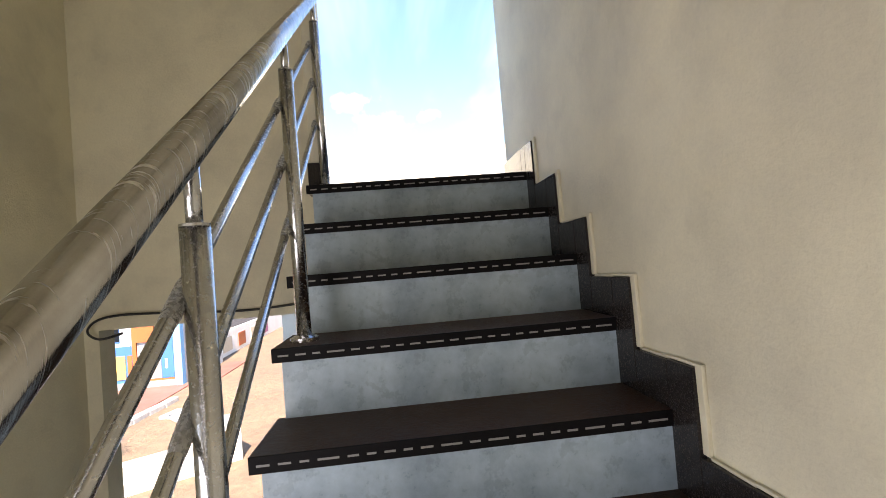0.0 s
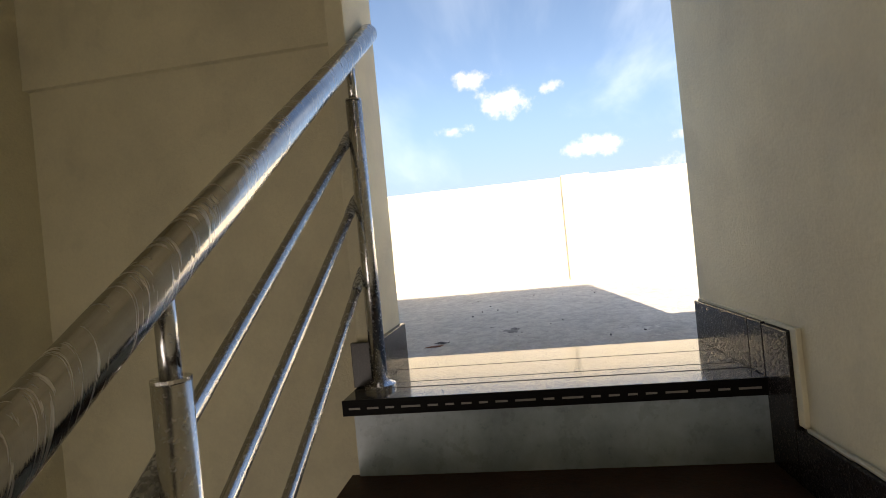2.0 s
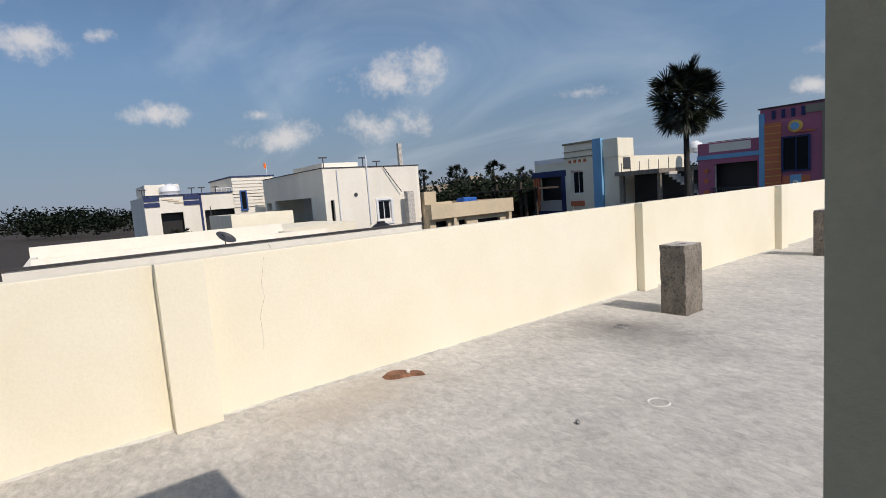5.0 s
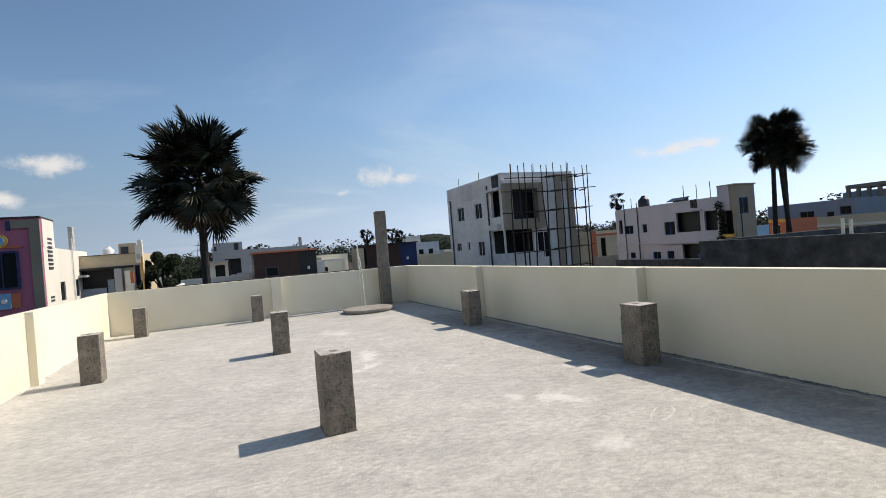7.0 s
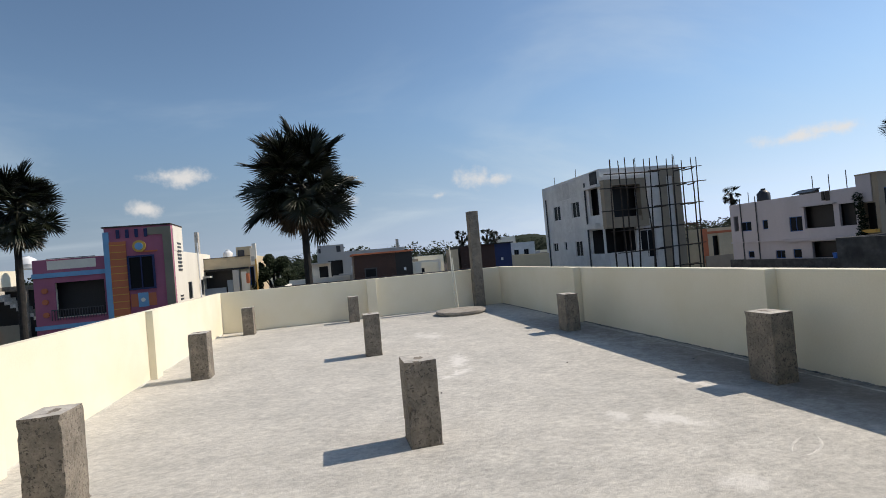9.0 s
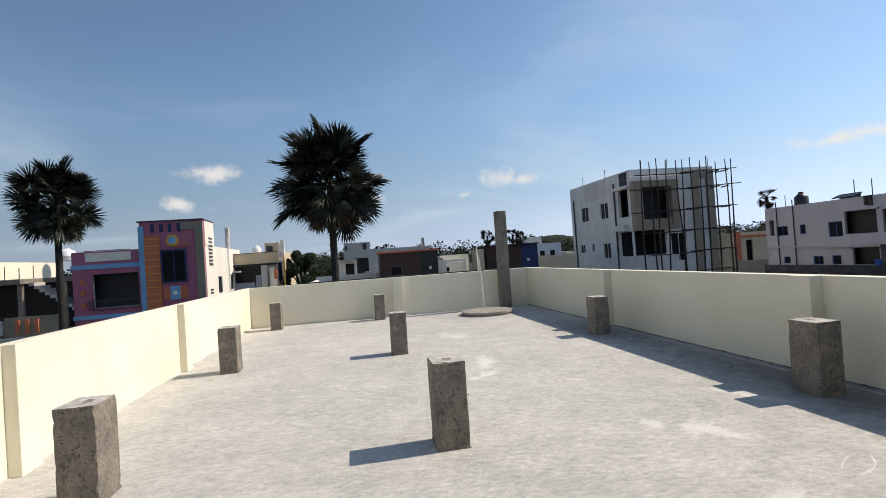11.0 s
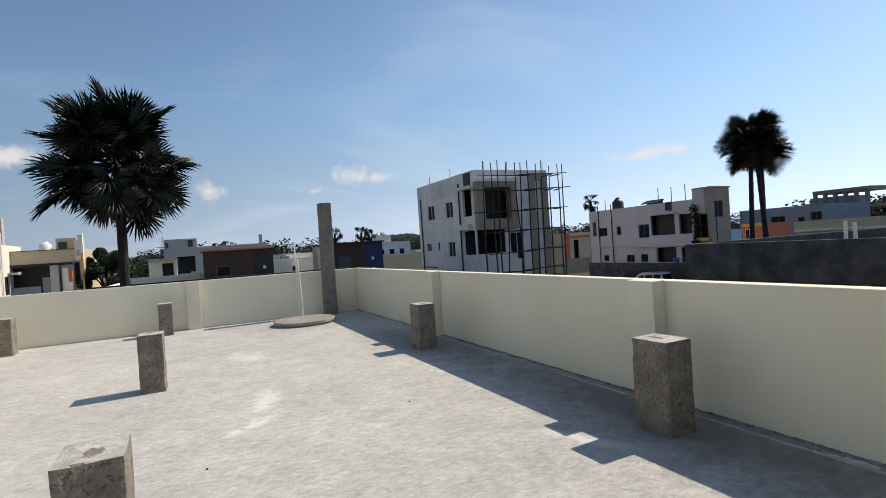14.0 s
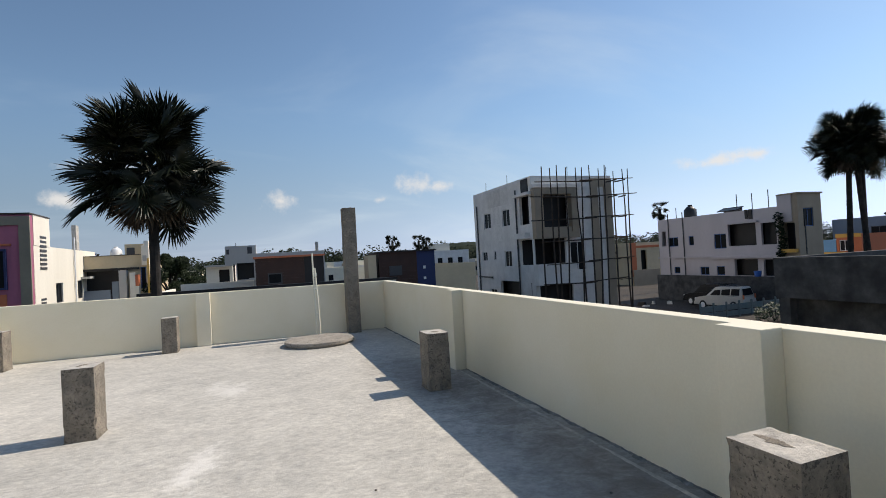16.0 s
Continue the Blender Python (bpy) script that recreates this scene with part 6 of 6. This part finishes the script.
wpart(bl, "corner_pillar", BLUE, (-14.7, -5.68, GROUND, -14.42, -5.44, -0.8))
sw = thing("street_wall", "low white street wall with painted panels", "wall", pose(-25, -5.9, GROUND))
wpart(sw, "wall", WHITE, (-33.0, -6.0, GROUND, -18.5, -5.8, -2.62))
wpart(sw, "painted_panel", STREETORANGE, (-22.9, -5.798, -3.5, -21.8, -5.77, -2.9))
wpart(sw, "painted_panel", BUFF, (-25.0, -5.798, -3.5, -23.9, -5.77, -2.9), (-20.8, -5.798, -3.5, -19.6, -5.77, -2.9))
wpart(sw, "painted_panel", PINK, (-27.4, -5.798, -3.5, -26.2, -5.77, -2.9))
solid("pavement_red", bevelled("pavement_red", boxes((-14.3, -8.4, GROUND + 0.0, -9.5, -5.15, GROUND + 0.05)), REDPAVE, 0.015), REDPAVE, "red oxide paving before the street house", "pavement", kind="structure")
solid("pavement_step", bevelled("pavement_step", boxes((-18.0, -5.2, GROUND, -15.0, -4.4, GROUND + 0.06)), REDPAVE, 0.015), REDPAVE, "red oxide paving step beside the street", "pavement", kind="structure")
for i in range(3):
    solid("brick_block", bevelled("brick_block", boxes((-0.28, -0.12, 0, 0.28, 0.12, 0.13)), REDPAVE, 0.012), REDPAVE, "red painted block lying on the paving", "block", "paving blocks", at=pose(-11.9 + 0.4 * i, -6.7 + 0.52 * i, GROUND + 0.05, 0, 0, 25))
for i in range(4):
    solid("kerb_stone", bevelled("kerb_stone", boxes((-0.36, -0.11, 0, 0.36, 0.11, 0.14)), MORTAR, 0.02), MORTAR, "pale kerb stone laid along the paving", "kerb stone", "kerb stones", at=pose(-9.55 - 0.72 * i, -4.98 + 0.07 * i, GROUND, 0, 0, -6 + 3 * (i % 2)))
for x, y, l, t in ((-9.9, -3.75, 0.9, 40), (-10.4, -4.1, 0.7, -15), (-9.0, -3.2, 0.5, 70)):
    solid("loose_slab", bevelled("loose_slab", boxes((-l / 2, -0.16, 0, l / 2, 0.16, 0.08)), MORTAR, 0.02), MORTAR, "loose pale stone slab lying on the sand", "stone slab", "loose slabs", at=pose(x, y, GROUND + 0.02, 0, 0, t))
grv = random.Random(41)
gv, gf = [], []
for _ in range(700):
    x, y, r = grv.gauss(-11.0, 1.3), grv.gauss(-3.4, 0.7), grv.uniform(0.012, 0.035)
    k = len(gv)
    gv += [(x - r, y - r * 0.7, GROUND + 0.02), (x + r, y - r * 0.5, GROUND + 0.02), (x + r * 0.4, y + r, GROUND + 0.02), (x + grv.uniform(-0.3, 0.3) * r, y, GROUND + 0.02 + r * 0.8)]
    gf += [(k, k + 1, k + 3), (k + 1, k + 2, k + 3), (k + 2, k, k + 3)]
solid("gravel", (gv, gf), SOIL, "spread of pale gravel on the sandy ground", "gravel", kind="stuff")
ow2 = thing("stepped_wall", "low white stepped wall and gate pier beside the street", "wall", pose(-6.0, -2.65, GROUND, 0, 0, 125.5))
part("wall", bevelled("wall", boxes((-2.2, -0.14, 0, 0.85, 0.14, 0.42)), WHITE, 0.01), WHITE, ow2)
part("ledge", bevelled("ledge", boxes((-2.2, -0.40, 0, 0.85, -0.142, 0.22)), WHITE, 0.01), WHITE, ow2)
part("pier", bevelled("pier", boxes((0.852, -0.3, 0, 1.4, 0.25, 0.75)), WHITE, 0.012), WHITE, ow2)
part("pier_plate", boxes((0.98, -0.312, 0.35, 1.12, -0.3, 0.62)), TANKWHITE, ow2)
sb2 = thing("street_bush", "bright green leafy bush beside the paving", "bush", pose(-6.95, -4.62, GROUND + 0.02))
part("stems", merged(*[tube([(0, 0, 0), (0.25 * math.cos(i * 1.1), 0.25 * math.sin(i * 1.1), 0.8)], 0.018, 4) for i in range(6)]), POLE, sb2)
bush_rnd = random.Random(91)
bv, bf = [], []
for _ in range(1500):
    c = Vector((bush_rnd.gauss(0, 0.26), bush_rnd.gauss(0, 0.26), 0.7 + bush_rnd.gauss(0, 0.3)))
    a = Vector((bush_rnd.gauss(0, 1), bush_rnd.gauss(0, 1), bush_rnd.gauss(0, 0.7))).normalized()
    b = a.orthogonal().normalized()
    k = len(bv)
    bv += [tuple(c - a * 0.06), tuple(c + b * 0.028), tuple(c + a * 0.06), tuple(c - b * 0.028)]
    bf.append((k, k + 1, k + 2, k + 3))
part("leaves", (bv, bf), material("fresh_leaf", (0.085, 0.17, 0.02), 0.55, vary=0.3, grain=9), sb2)
solid("yard_wall", boxes((-4.2, -0.3, GROUND, -4.0, 6, -2.6)), WHITE, "white low yard wall beside the house", "wall", kind="structure")

rub = random.Random(31)
for i in range(40):
    x, y, r = rub.uniform(24.5, 34.0), rub.uniform(37.0, 52.0), rub.uniform(0.1, 0.5)
    solid("rubble_heap", blob_at(x, y, r, rub.uniform(0.06, 0.3), 400 + i), (EARTH, MORTAR, CONCRETE_TOP, SOIL)[i % 4], "low heap of rubble and earth on the bare plot", "rubble", "rubble heaps")
for i in range(14):
    x, y, a, l = rub.uniform(24.5, 32.0), rub.uniform(38.0, 50.0), rub.uniform(0, 180), rub.uniform(1.0, 2.6)
    solid("loose_pole", moved(tube([(-l / 2, 0, 0.06), (0, 0, 0.09), (l / 2, 0, 0.06)], 0.05, 6), pose(x, y, GROUND, 0, 0, a)), POLE, "loose scaffold pole lying on the plot", "pole", "loose poles")

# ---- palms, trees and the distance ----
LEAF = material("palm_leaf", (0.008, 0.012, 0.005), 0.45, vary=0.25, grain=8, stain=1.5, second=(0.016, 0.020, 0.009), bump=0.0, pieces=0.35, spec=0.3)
DRYLEAF = material("dry_palm_leaf", (0.085, 0.056, 0.030), 0.8, vary=0.25, grain=8, stain=2, bump=0.0)
BARK = material("palm_bark", (0.032, 0.027, 0.023), 0.95, vary=0.3, grain=14, stain=5, bump=0.8, bump_size=0.03)
FOLIAGE = material("tree_foliage", (0.010, 0.019, 0.006), 0.7, vary=0.3, grain=3, stain=0.5, second=(0.015, 0.026, 0.008), bump=0.0, spec=0.2)
FARGREEN = material("far_foliage", (0.015, 0.022, 0.012), 0.9, vary=0.25, grain=0.6, stain=0.06, second=(0.024, 0.031, 0.020), bump=0.0, spec=0.1)


def fan_leaf(seed, petiole=0.85, size=0.92, spread=112):
    """A palmyra fan leaf along +x: a stalk and some thirty stiff folded blades, joined for less than half their length."""
    rnd = random.Random(seed)
    v, f = tube([(0, 0, 0), (petiole * 0.5, 0, 0.05), (petiole, 0, 0.0)], 0.026, 5, taper=[1.4, 0.9, 0.6])
    n = 27
    fold = rnd.uniform(0.16, 0.42)
    for i in range(n):
        a = math.radians(-spread + 2 * spread * i / (n - 1)) + rnd.uniform(-0.035, 0.035)
        r = size * (1 - 0.16 * (abs(a) / 2.0) ** 2) * rnd.uniform(0.86, 1.05)
        half = math.radians(spread) / n
        droop = (0.04 + rnd.uniform(0, 0.14)) * r * (2.2 if rnd.random() < 0.07 else 1.0)
        cup = fold * abs(math.sin(a))
        m0, m1 = 0.40 * r, 0.72 * r
        k = len(v)
        v.append((petiole + 0.02 * math.cos(a), 0.02 * math.sin(a), 0))
        for d, wide, sink in ((m0, 1.0, 0.0), (m1, 0.58, 0.35 * droop)):
            for sgn, lift in ((-1, 0.0), (0, 0.035), (1, 0.0)):
                b = a + sgn * half * wide
                v.append((petiole + d * math.cos(b), d * math.sin(b), cup * d + lift * wide - sink))
        v.append((petiole + r * math.cos(a), r * math.sin(a), cup * r - droop))
        f += [(k, k + 1, k + 2), (k, k + 2, k + 3), (k + 1, k + 4, k + 5, k + 2), (k + 2, k + 5, k + 6, k + 3), (k + 4, k + 7, k + 5), (k + 5, k + 7, k + 6)]
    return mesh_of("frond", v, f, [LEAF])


FANS = [fan_leaf(k, 0.60 + 0.19 * k, 0.70 + 0.05 * (k % 3)) for k in range(4)]
DRYFAN = fan_leaf(9, 0.5, 0.78, 80)
DRYFAN.materials.clear()
DRYFAN.materials.append(DRYLEAF)


def palm(label, x, y, heart, radius, fronds, girth, seed, lean=(0.0, 0.0), dry=7, gaps=(), narrow=0.0):
    """A palmyra palm: ringed trunk and a round head of fan leaves, the lowest ones dry and hanging. gaps: bearings in the x, z plane left open, and their half widths."""
    rnd = random.Random(seed)
    p = thing("palm_tree", label, "palm tree", pose(x, y, GROUND), "palm trees")
    hgt = heart - GROUND
    n = 26
    pts = [(lean[0] * (1 - i / n), lean[1] * (1 - i / n), hgt * i / n) for i in range(n + 1)]
    part("trunk", tube(pts, girth, 12, taper=[(1.25 if i < 2 else 1.0 - 0.25 * i / n) * (1.03 if i % 2 else 0.97) for i in range(n + 1)]), BARK, p)
    s = radius / 1.75
    gaps = gaps or [(rnd.uniform(-180, 180), 12) for _ in range(2)]
    lobes = max(8, fronds // 4)
    for i in range(fronds):
        j = i % lobes
        q = (j + 0.5) / lobes
        lobe = random.Random(seed * 100 + j)
        el = math.asin(max(-0.93, 1.0 - 1.93 * q)) + lobe.uniform(-0.12, 0.12) + rnd.uniform(-0.17, 0.17)
        az = j * 2.39996 + lobe.uniform(-0.3, 0.3) + rnd.uniform(-0.22, 0.22)
        reach = lobe.uniform(0.84, 1.08)
        d = Vector((math.cos(az) * math.cos(el), math.sin(az) * math.cos(el), math.sin(el)))
        if math.hypot(d.x, d.z) > 0.55 and any(abs((math.degrees(math.atan2(d.z, d.x)) - g + 180) % 360 - 180) < w for g, w in gaps):
            continue
        up_v = Vector((0, 0, 1)) - d * d.z
        up_v = up_v.normalized() if up_v.length > 0.1 else Vector((1, 0, 0))
        side = up_v.cross(d)
        turn = Matrix((d, side, up_v)).transposed().to_4x4() @ Matrix.Rotation(rnd.uniform(-1.2, 1.2), 4, "X")
        k = s * reach * rnd.uniform(0.9, 1.04) * (1.0 - narrow * (1 - abs(d.z)))
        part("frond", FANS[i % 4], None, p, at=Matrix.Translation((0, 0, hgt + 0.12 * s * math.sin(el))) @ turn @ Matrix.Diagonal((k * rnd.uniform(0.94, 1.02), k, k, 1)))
    for i in range(dry):
        az = i * 6.283 / dry + rnd.uniform(-0.3, 0.3)
        el = -1.15 + rnd.uniform(-0.15, 0.25)
        d = Vector((math.cos(az) * math.cos(el), math.sin(az) * math.cos(el), math.sin(el)))
        up_v = (Vector((0, 0, 1)) - d * d.z).normalized()
        turn = Matrix((d, up_v.cross(d), up_v)).transposed().to_4x4() @ Matrix.Rotation(rnd.uniform(-0.6, 0.6), 4, "X")
        part("dry_frond", DRYFAN, None, p, "dry brown hanging leaf", at=Matrix.Translation((0, 0, hgt - 0.25 * s)) @ turn @ Matrix.Diagonal((s, s, s * 0.7, 1)))
    return p


palm("tall palmyra palm with dark fan leaves close to the terrace", -0.80, 19.9, 4.02, 2.15, 120, 0.145, 1, dry=13, gaps=((30, 9), (-118, 15), (165, 7), (-56, 9)), narrow=0.02)
palm("tall palmyra palm with dark fan leaves before the houses", -11.5, 24.8, 4.45, 2.0, 88, 0.15, 2, dry=9, gaps=((150, 12), (-20, 10)))
palm("tall palmyra palm in a close group behind roofs", 33.45, 24.95, 6.6, 2.35, 70, 0.17, 3, (0.3, 0.6), dry=5)
palm("tall palmyra palm in a close group behind roofs", 33.85, 24.9, 6.45, 2.3, 64, 0.17, 4, (0.5, -0.3), dry=5)
palm("tall palmyra palm in a close group behind roofs", 34.15, 24.75, 6.3, 2.1, 56, 0.16, 5, (0.2, 0.2), dry=4)
for i, (x, y, z, r) in enumerate(((42.0, 49.5, 5.2, 1.35), (18.1, 73.0, 3.8, 1.5), (21.5, 72.0, 3.7, 1.5), (23.2, 74.0, 3.5, 1.3), (-56.7, 42.0, 3.9, 1.2), (-54.0, 45.5, 3.6, 2.0), (-50.5, 49.0, 3.7, 1.9), (-46.0, 50.0, 2.9, 1.5), (-59.0, 41.5, 2.8, 1.2))):
    palm("small far palmyra palm above the roofs", x, y, z, r, 26, 0.2, 20 + i, dry=3)


def leaves(count, clumps, size, seed):
    """Small leaf blades scattered through clumps (x, y, z, r)."""
    rnd = random.Random(seed)
    v, f = [], []
    for _ in range(count):
        cx, cy, cz, r = rnd.choice(clumps)
        while True:
            o = Vector((rnd.uniform(-1, 1), rnd.uniform(-1, 1), rnd.uniform(-1, 1)))
            if 0.25 < o.length < 1:
                break
        c = Vector((cx, cy, cz)) + o * r
        a = Vector((rnd.gauss(0, 1), rnd.gauss(0, 1), rnd.gauss(0, 0.7))).normalized()
        b = a.orthogonal().normalized()
        s = size * rnd.uniform(0.6, 1.3)
        k = len(v)
        v += [tuple(c - a * s), tuple(c + b * s * 0.45), tuple(c + a * s), tuple(c - b * s * 0.45)]
        f.append((k, k + 1, k + 2, k + 3))
    return v, f


def tree(label, x, y, top, spread, seed, count=7000, size=0.13):
    rnd = random.Random(seed)
    t = thing("tree", label, "tree", pose(x, y, GROUND), "leafy trees")
    H = top - GROUND
    limbs = [tube([(0, 0, 0), (0.1, 0.05, H * 0.3), (0.05, 0.1, H * 0.55)], 0.22, 8, taper=[1.2, 0.9, 0.6])]
    clumps = []
    for i in range(13):
        az, rr = i * 2.4, spread * math.sqrt((i + 0.5) / 13)
        c = (rr * math.cos(az), rr * math.sin(az), H * rnd.uniform(0.5, 0.72) + (1 - (rr / spread) ** 2) * H * 0.18)
        clumps.append((*c, spread * rnd.uniform(0.28, 0.42)))
        limbs.append(tube([(0.05, 0.1, H * 0.4), (c[0] * 0.5, c[1] * 0.5, c[2] * 0.85), c], 0.09, 5, taper=[1, 0.7, 0.3]))
    part("trunk", merged(*limbs), BARK, t)
    part("crown", leaves(count, clumps, size, seed), FOLIAGE, t)
    return t


tree("broad leafy dark green tree behind the parapet", -4.75, 47.0, 3.5, 1.5, 1, 11000, 0.10)
tree("broad leafy dark green tree beside the houses", -1.8, 60.0, 2.4, 3.4, 2)
tree("bushy dark tree between the houses", -34.5, 40.0, 1.6, 3.0, 3)
tree("bushy dark tree behind the buff house", -44.0, 46.0, 1.8, 3.6, 4)
tree("bushy dark tree behind the buff house", -49.0, 43.0, 2.0, 3.6, 5)
tree("leafy tree behind the pale house", 47.5, 66.0, 3.2, 3.6, 6)
tree("leafy tree behind the pale house", 52.0, 70.0, 3.0, 4.0, 7)
tree("far leafy tree on the rise", 128.0, 40.0, 6.6, 4.5, 8, 1800, 0.35)
tree("far leafy tree on the rise", 126.0, 57.0, 6.6, 3.0, 9, 1200, 0.35)
tree("leafy tree beside the slate house", 52.0, 42.0, 2.6, 2.2, 10, 4500)
shrub = thing("shrub", "bright green shrub at the edge of the plot", "shrub", pose(31.0, 28.2, GROUND))
part("stems", merged(*[tube([(0, 0, 0), (0.4 * math.cos(i), 0.4 * math.sin(i), 0.7)], 0.02, 4) for i in range(6)]), BARK, shrub)
part("leaves", leaves(900, [(0, 0, 0.6, 0.6), (0.7, -0.3, 0.5, 0.5), (-0.6, 0.3, 0.45, 0.5)], 0.10, 77), material("plot_leaf", (0.03, 0.06, 0.014), 0.6, vary=0.25, grain=6), shrub)
planter = thing("roof_plants", "potted green plants on a neighbouring terrace", "potted plants", pose(-40.9, 8.6, -1.2))
part("leaves", leaves(500, [(0, 0, 0.8, 0.5), (0, 0.8, 0.7, 0.5), (0.2, -0.6, 0.6, 0.4)], 0.12, 78), FOLIAGE, planter)
part("trough", boxes((-0.3, -1.0, 0, 0.3, 1.2, 0.4)), CONCRETE_TOP, planter)
climber = thing("climbing_plant", "green creeper climbing up the stair tower", "climbing plant", pose(37.75, 32.7, GROUND))
part("leaves", leaves(900, [(0, 0.1 * math.sin(k), 2.2 + 0.55 * k, 0.35) for k in range(9)], 0.12, 79), FOLIAGE, climber)
part("stem", tube([(0.1, 0, 0), (0.12, 0.05, 3), (0.12, 0, 6.5)], 0.03, 5), BARK, climber)


def belt(name, seed, r0, r1, a0, a1, count, hgt, fine=1.0):
    """A far belt of tree crowns, each a heap of leafy lumps."""
    rnd = random.Random(seed)
    v, f = [], []
    for _ in range(count):
        az, r = math.radians(rnd.uniform(a0, a1)), rnd.uniform(r0, r1)
        h, w = hgt * rnd.uniform(0.6, 1.15), hgt * rnd.uniform(0.4, 0.8)
        cx, cy = r * math.sin(az), r * math.cos(az)
        for _ in range(int(34 * fine)):
            o = Vector((rnd.gauss(0, 0.5), rnd.gauss(0, 0.5), rnd.uniform(-1, 1)))
            c = Vector((cx + o.x * w, cy + o.y * w, GROUND + h * (0.55 + 0.45 * o.z * (1 - min(1, o.x * o.x + o.y * o.y) * 0.6))))
            a = Vector((rnd.gauss(0, 1), rnd.gauss(0, 1), rnd.gauss(0, 0.6))).normalized()
            b = a.orthogonal().normalized()
            s = hgt * 0.15 / math.sqrt(fine) * rnd.uniform(0.6, 1.3)
            k = len(v)
            v += [tuple(c - a * s), tuple(c + b * s * 0.7 - a * s * 0.2), tuple(c + a * s), tuple(c - b * s * 0.6 + a * s * 0.3)]
            f.append((k, k + 1, k + 2, k + 3))
    return solid(name, (v, f), FARGREEN, "far belt of dark green trees along the horizon", "woods", kind="stuff")


belt("far_woods", 1, 150, 330, -105, 100, 620, 9.5, 9)
belt("near_woods", 2, 52, 95, -62, -38, 110, 6.0, 20)
belt("near_woods", 3, 85, 130, -14, 4, 50, 6.0, 20)
belt("near_woods", 4, 100, 145, 36, 46, 40, 6.5, 20)
belt("near_woods", 5, 140, 180, 62, 100, 90, 9.5, 12)

# low wooded hill
hv, hf = [], []
HN = 40
for i in range(HN + 1):
    for j in range(13):
        u, w = i / HN * 2 - 1, j / 12 * 2 - 1
        z = 24 * max(0.0, 1 - u * u) ** 1.6 * max(0.0, 1 - w * w) + 2.5 * noise.noise(Vector((u * 9, w * 9, 0))) * (1 - abs(u)) + 0.5
        hv.append((270 + 110 * u + 20 * w, 690 + 80 * w, GROUND + z))
for i in range(HN):
    for j in range(12):
        k = i * 13 + j
        hf.append((k, k + 13, k + 14, k + 1))
solid("far_hill", (hv, hf), FARGREEN, "low dark wooded hill on the horizon", "hill", kind="structure")

# far town
trnd = random.Random(11)
TOWN = [WHITE, PALEGREY, BUFF, CREAM, TAN, WHITE, GREYWHITE]
for i in range(44):
    az = math.radians(trnd.choice((trnd.uniform(3, 20), trnd.uniform(3, 24), trnd.uniform(-14, 3), trnd.uniform(60, 98), trnd.uniform(-60, -40))))
    r = trnd.uniform(75, 150)
    w, d, top = trnd.uniform(5, 10), trnd.uniform(5, 9), GROUND + trnd.choice((3.6, 3.8, 4.2, 5.4, 6.2))
    x, y = r * math.sin(az), r * math.cos(az)
    if top > 1.8 and trnd.random() < 0.5:
        top = 0.6
    ops = tuple((x + 0.8 + 1.9 * k, top - 2.4, x + 1.7 + 1.9 * k, top - 1.3, "w") for k in range(int((w - 1) / 1.9)))
    wops = tuple((y + 0.9 + 2.0 * k, top - 2.4, y + 1.9 + 2.0 * k, top - 1.3, "w") for k in range(int((d - 1.4) / 2.0)))
    th2 = house("far_house", "far flat-roofed house among trees", x, y, x + w, y + d, top, trnd.choice(TOWN), S=ops, W=wops, frame=DARKFRAME, parapet=0.4)
    if trnd.random() < 0.5:
        rw = trnd.uniform(1.5, 3)
        wpart(th2, "roof_room", trnd.choice(TOWN), (x + 0.5, y + 0.4, top - 0.4, x + 0.5 + rw, y + 3, top + trnd.uniform(0.6, 1.3)))
for x, y in ((150, 430), (-15, 330), (60, 560)):
    py = thing("pylon", "far lattice power pylon on the horizon", "pylon", pose(x, y, GROUND))
    part("leg", merged(*[tube([(sx * 2, sy * 2, 0), (0, 0, 20)], 0.12, 4) for sx in (-1, 1) for sy in (-1, 1)]), DARKFRAME, py)
    part("arm", boxes((-3, -0.1, 14, 3, 0.1, 14.25), (-2.2, -0.1, 17, 2.2, 0.1, 17.25)), DARKFRAME, py)

# area lamp added for sky light, in an assumed landing window out of view
sky_in = new("added_stair_fill", bpy.data.lights.new("added_stair_fill", "AREA"))
sky_in.data.shape, sky_in.data.size, sky_in.data.size_y = "RECTANGLE", 1.35, 1.85
sky_in.data.energy = 12.5
sky_in.data.color = (0.95, 0.96, 1.0)
sky_in.matrix_world = look((DOOR_X + 3.48, IN_L - 0.02, -1.25), (DOOR_X + 1.7, 1.9, -0.7))
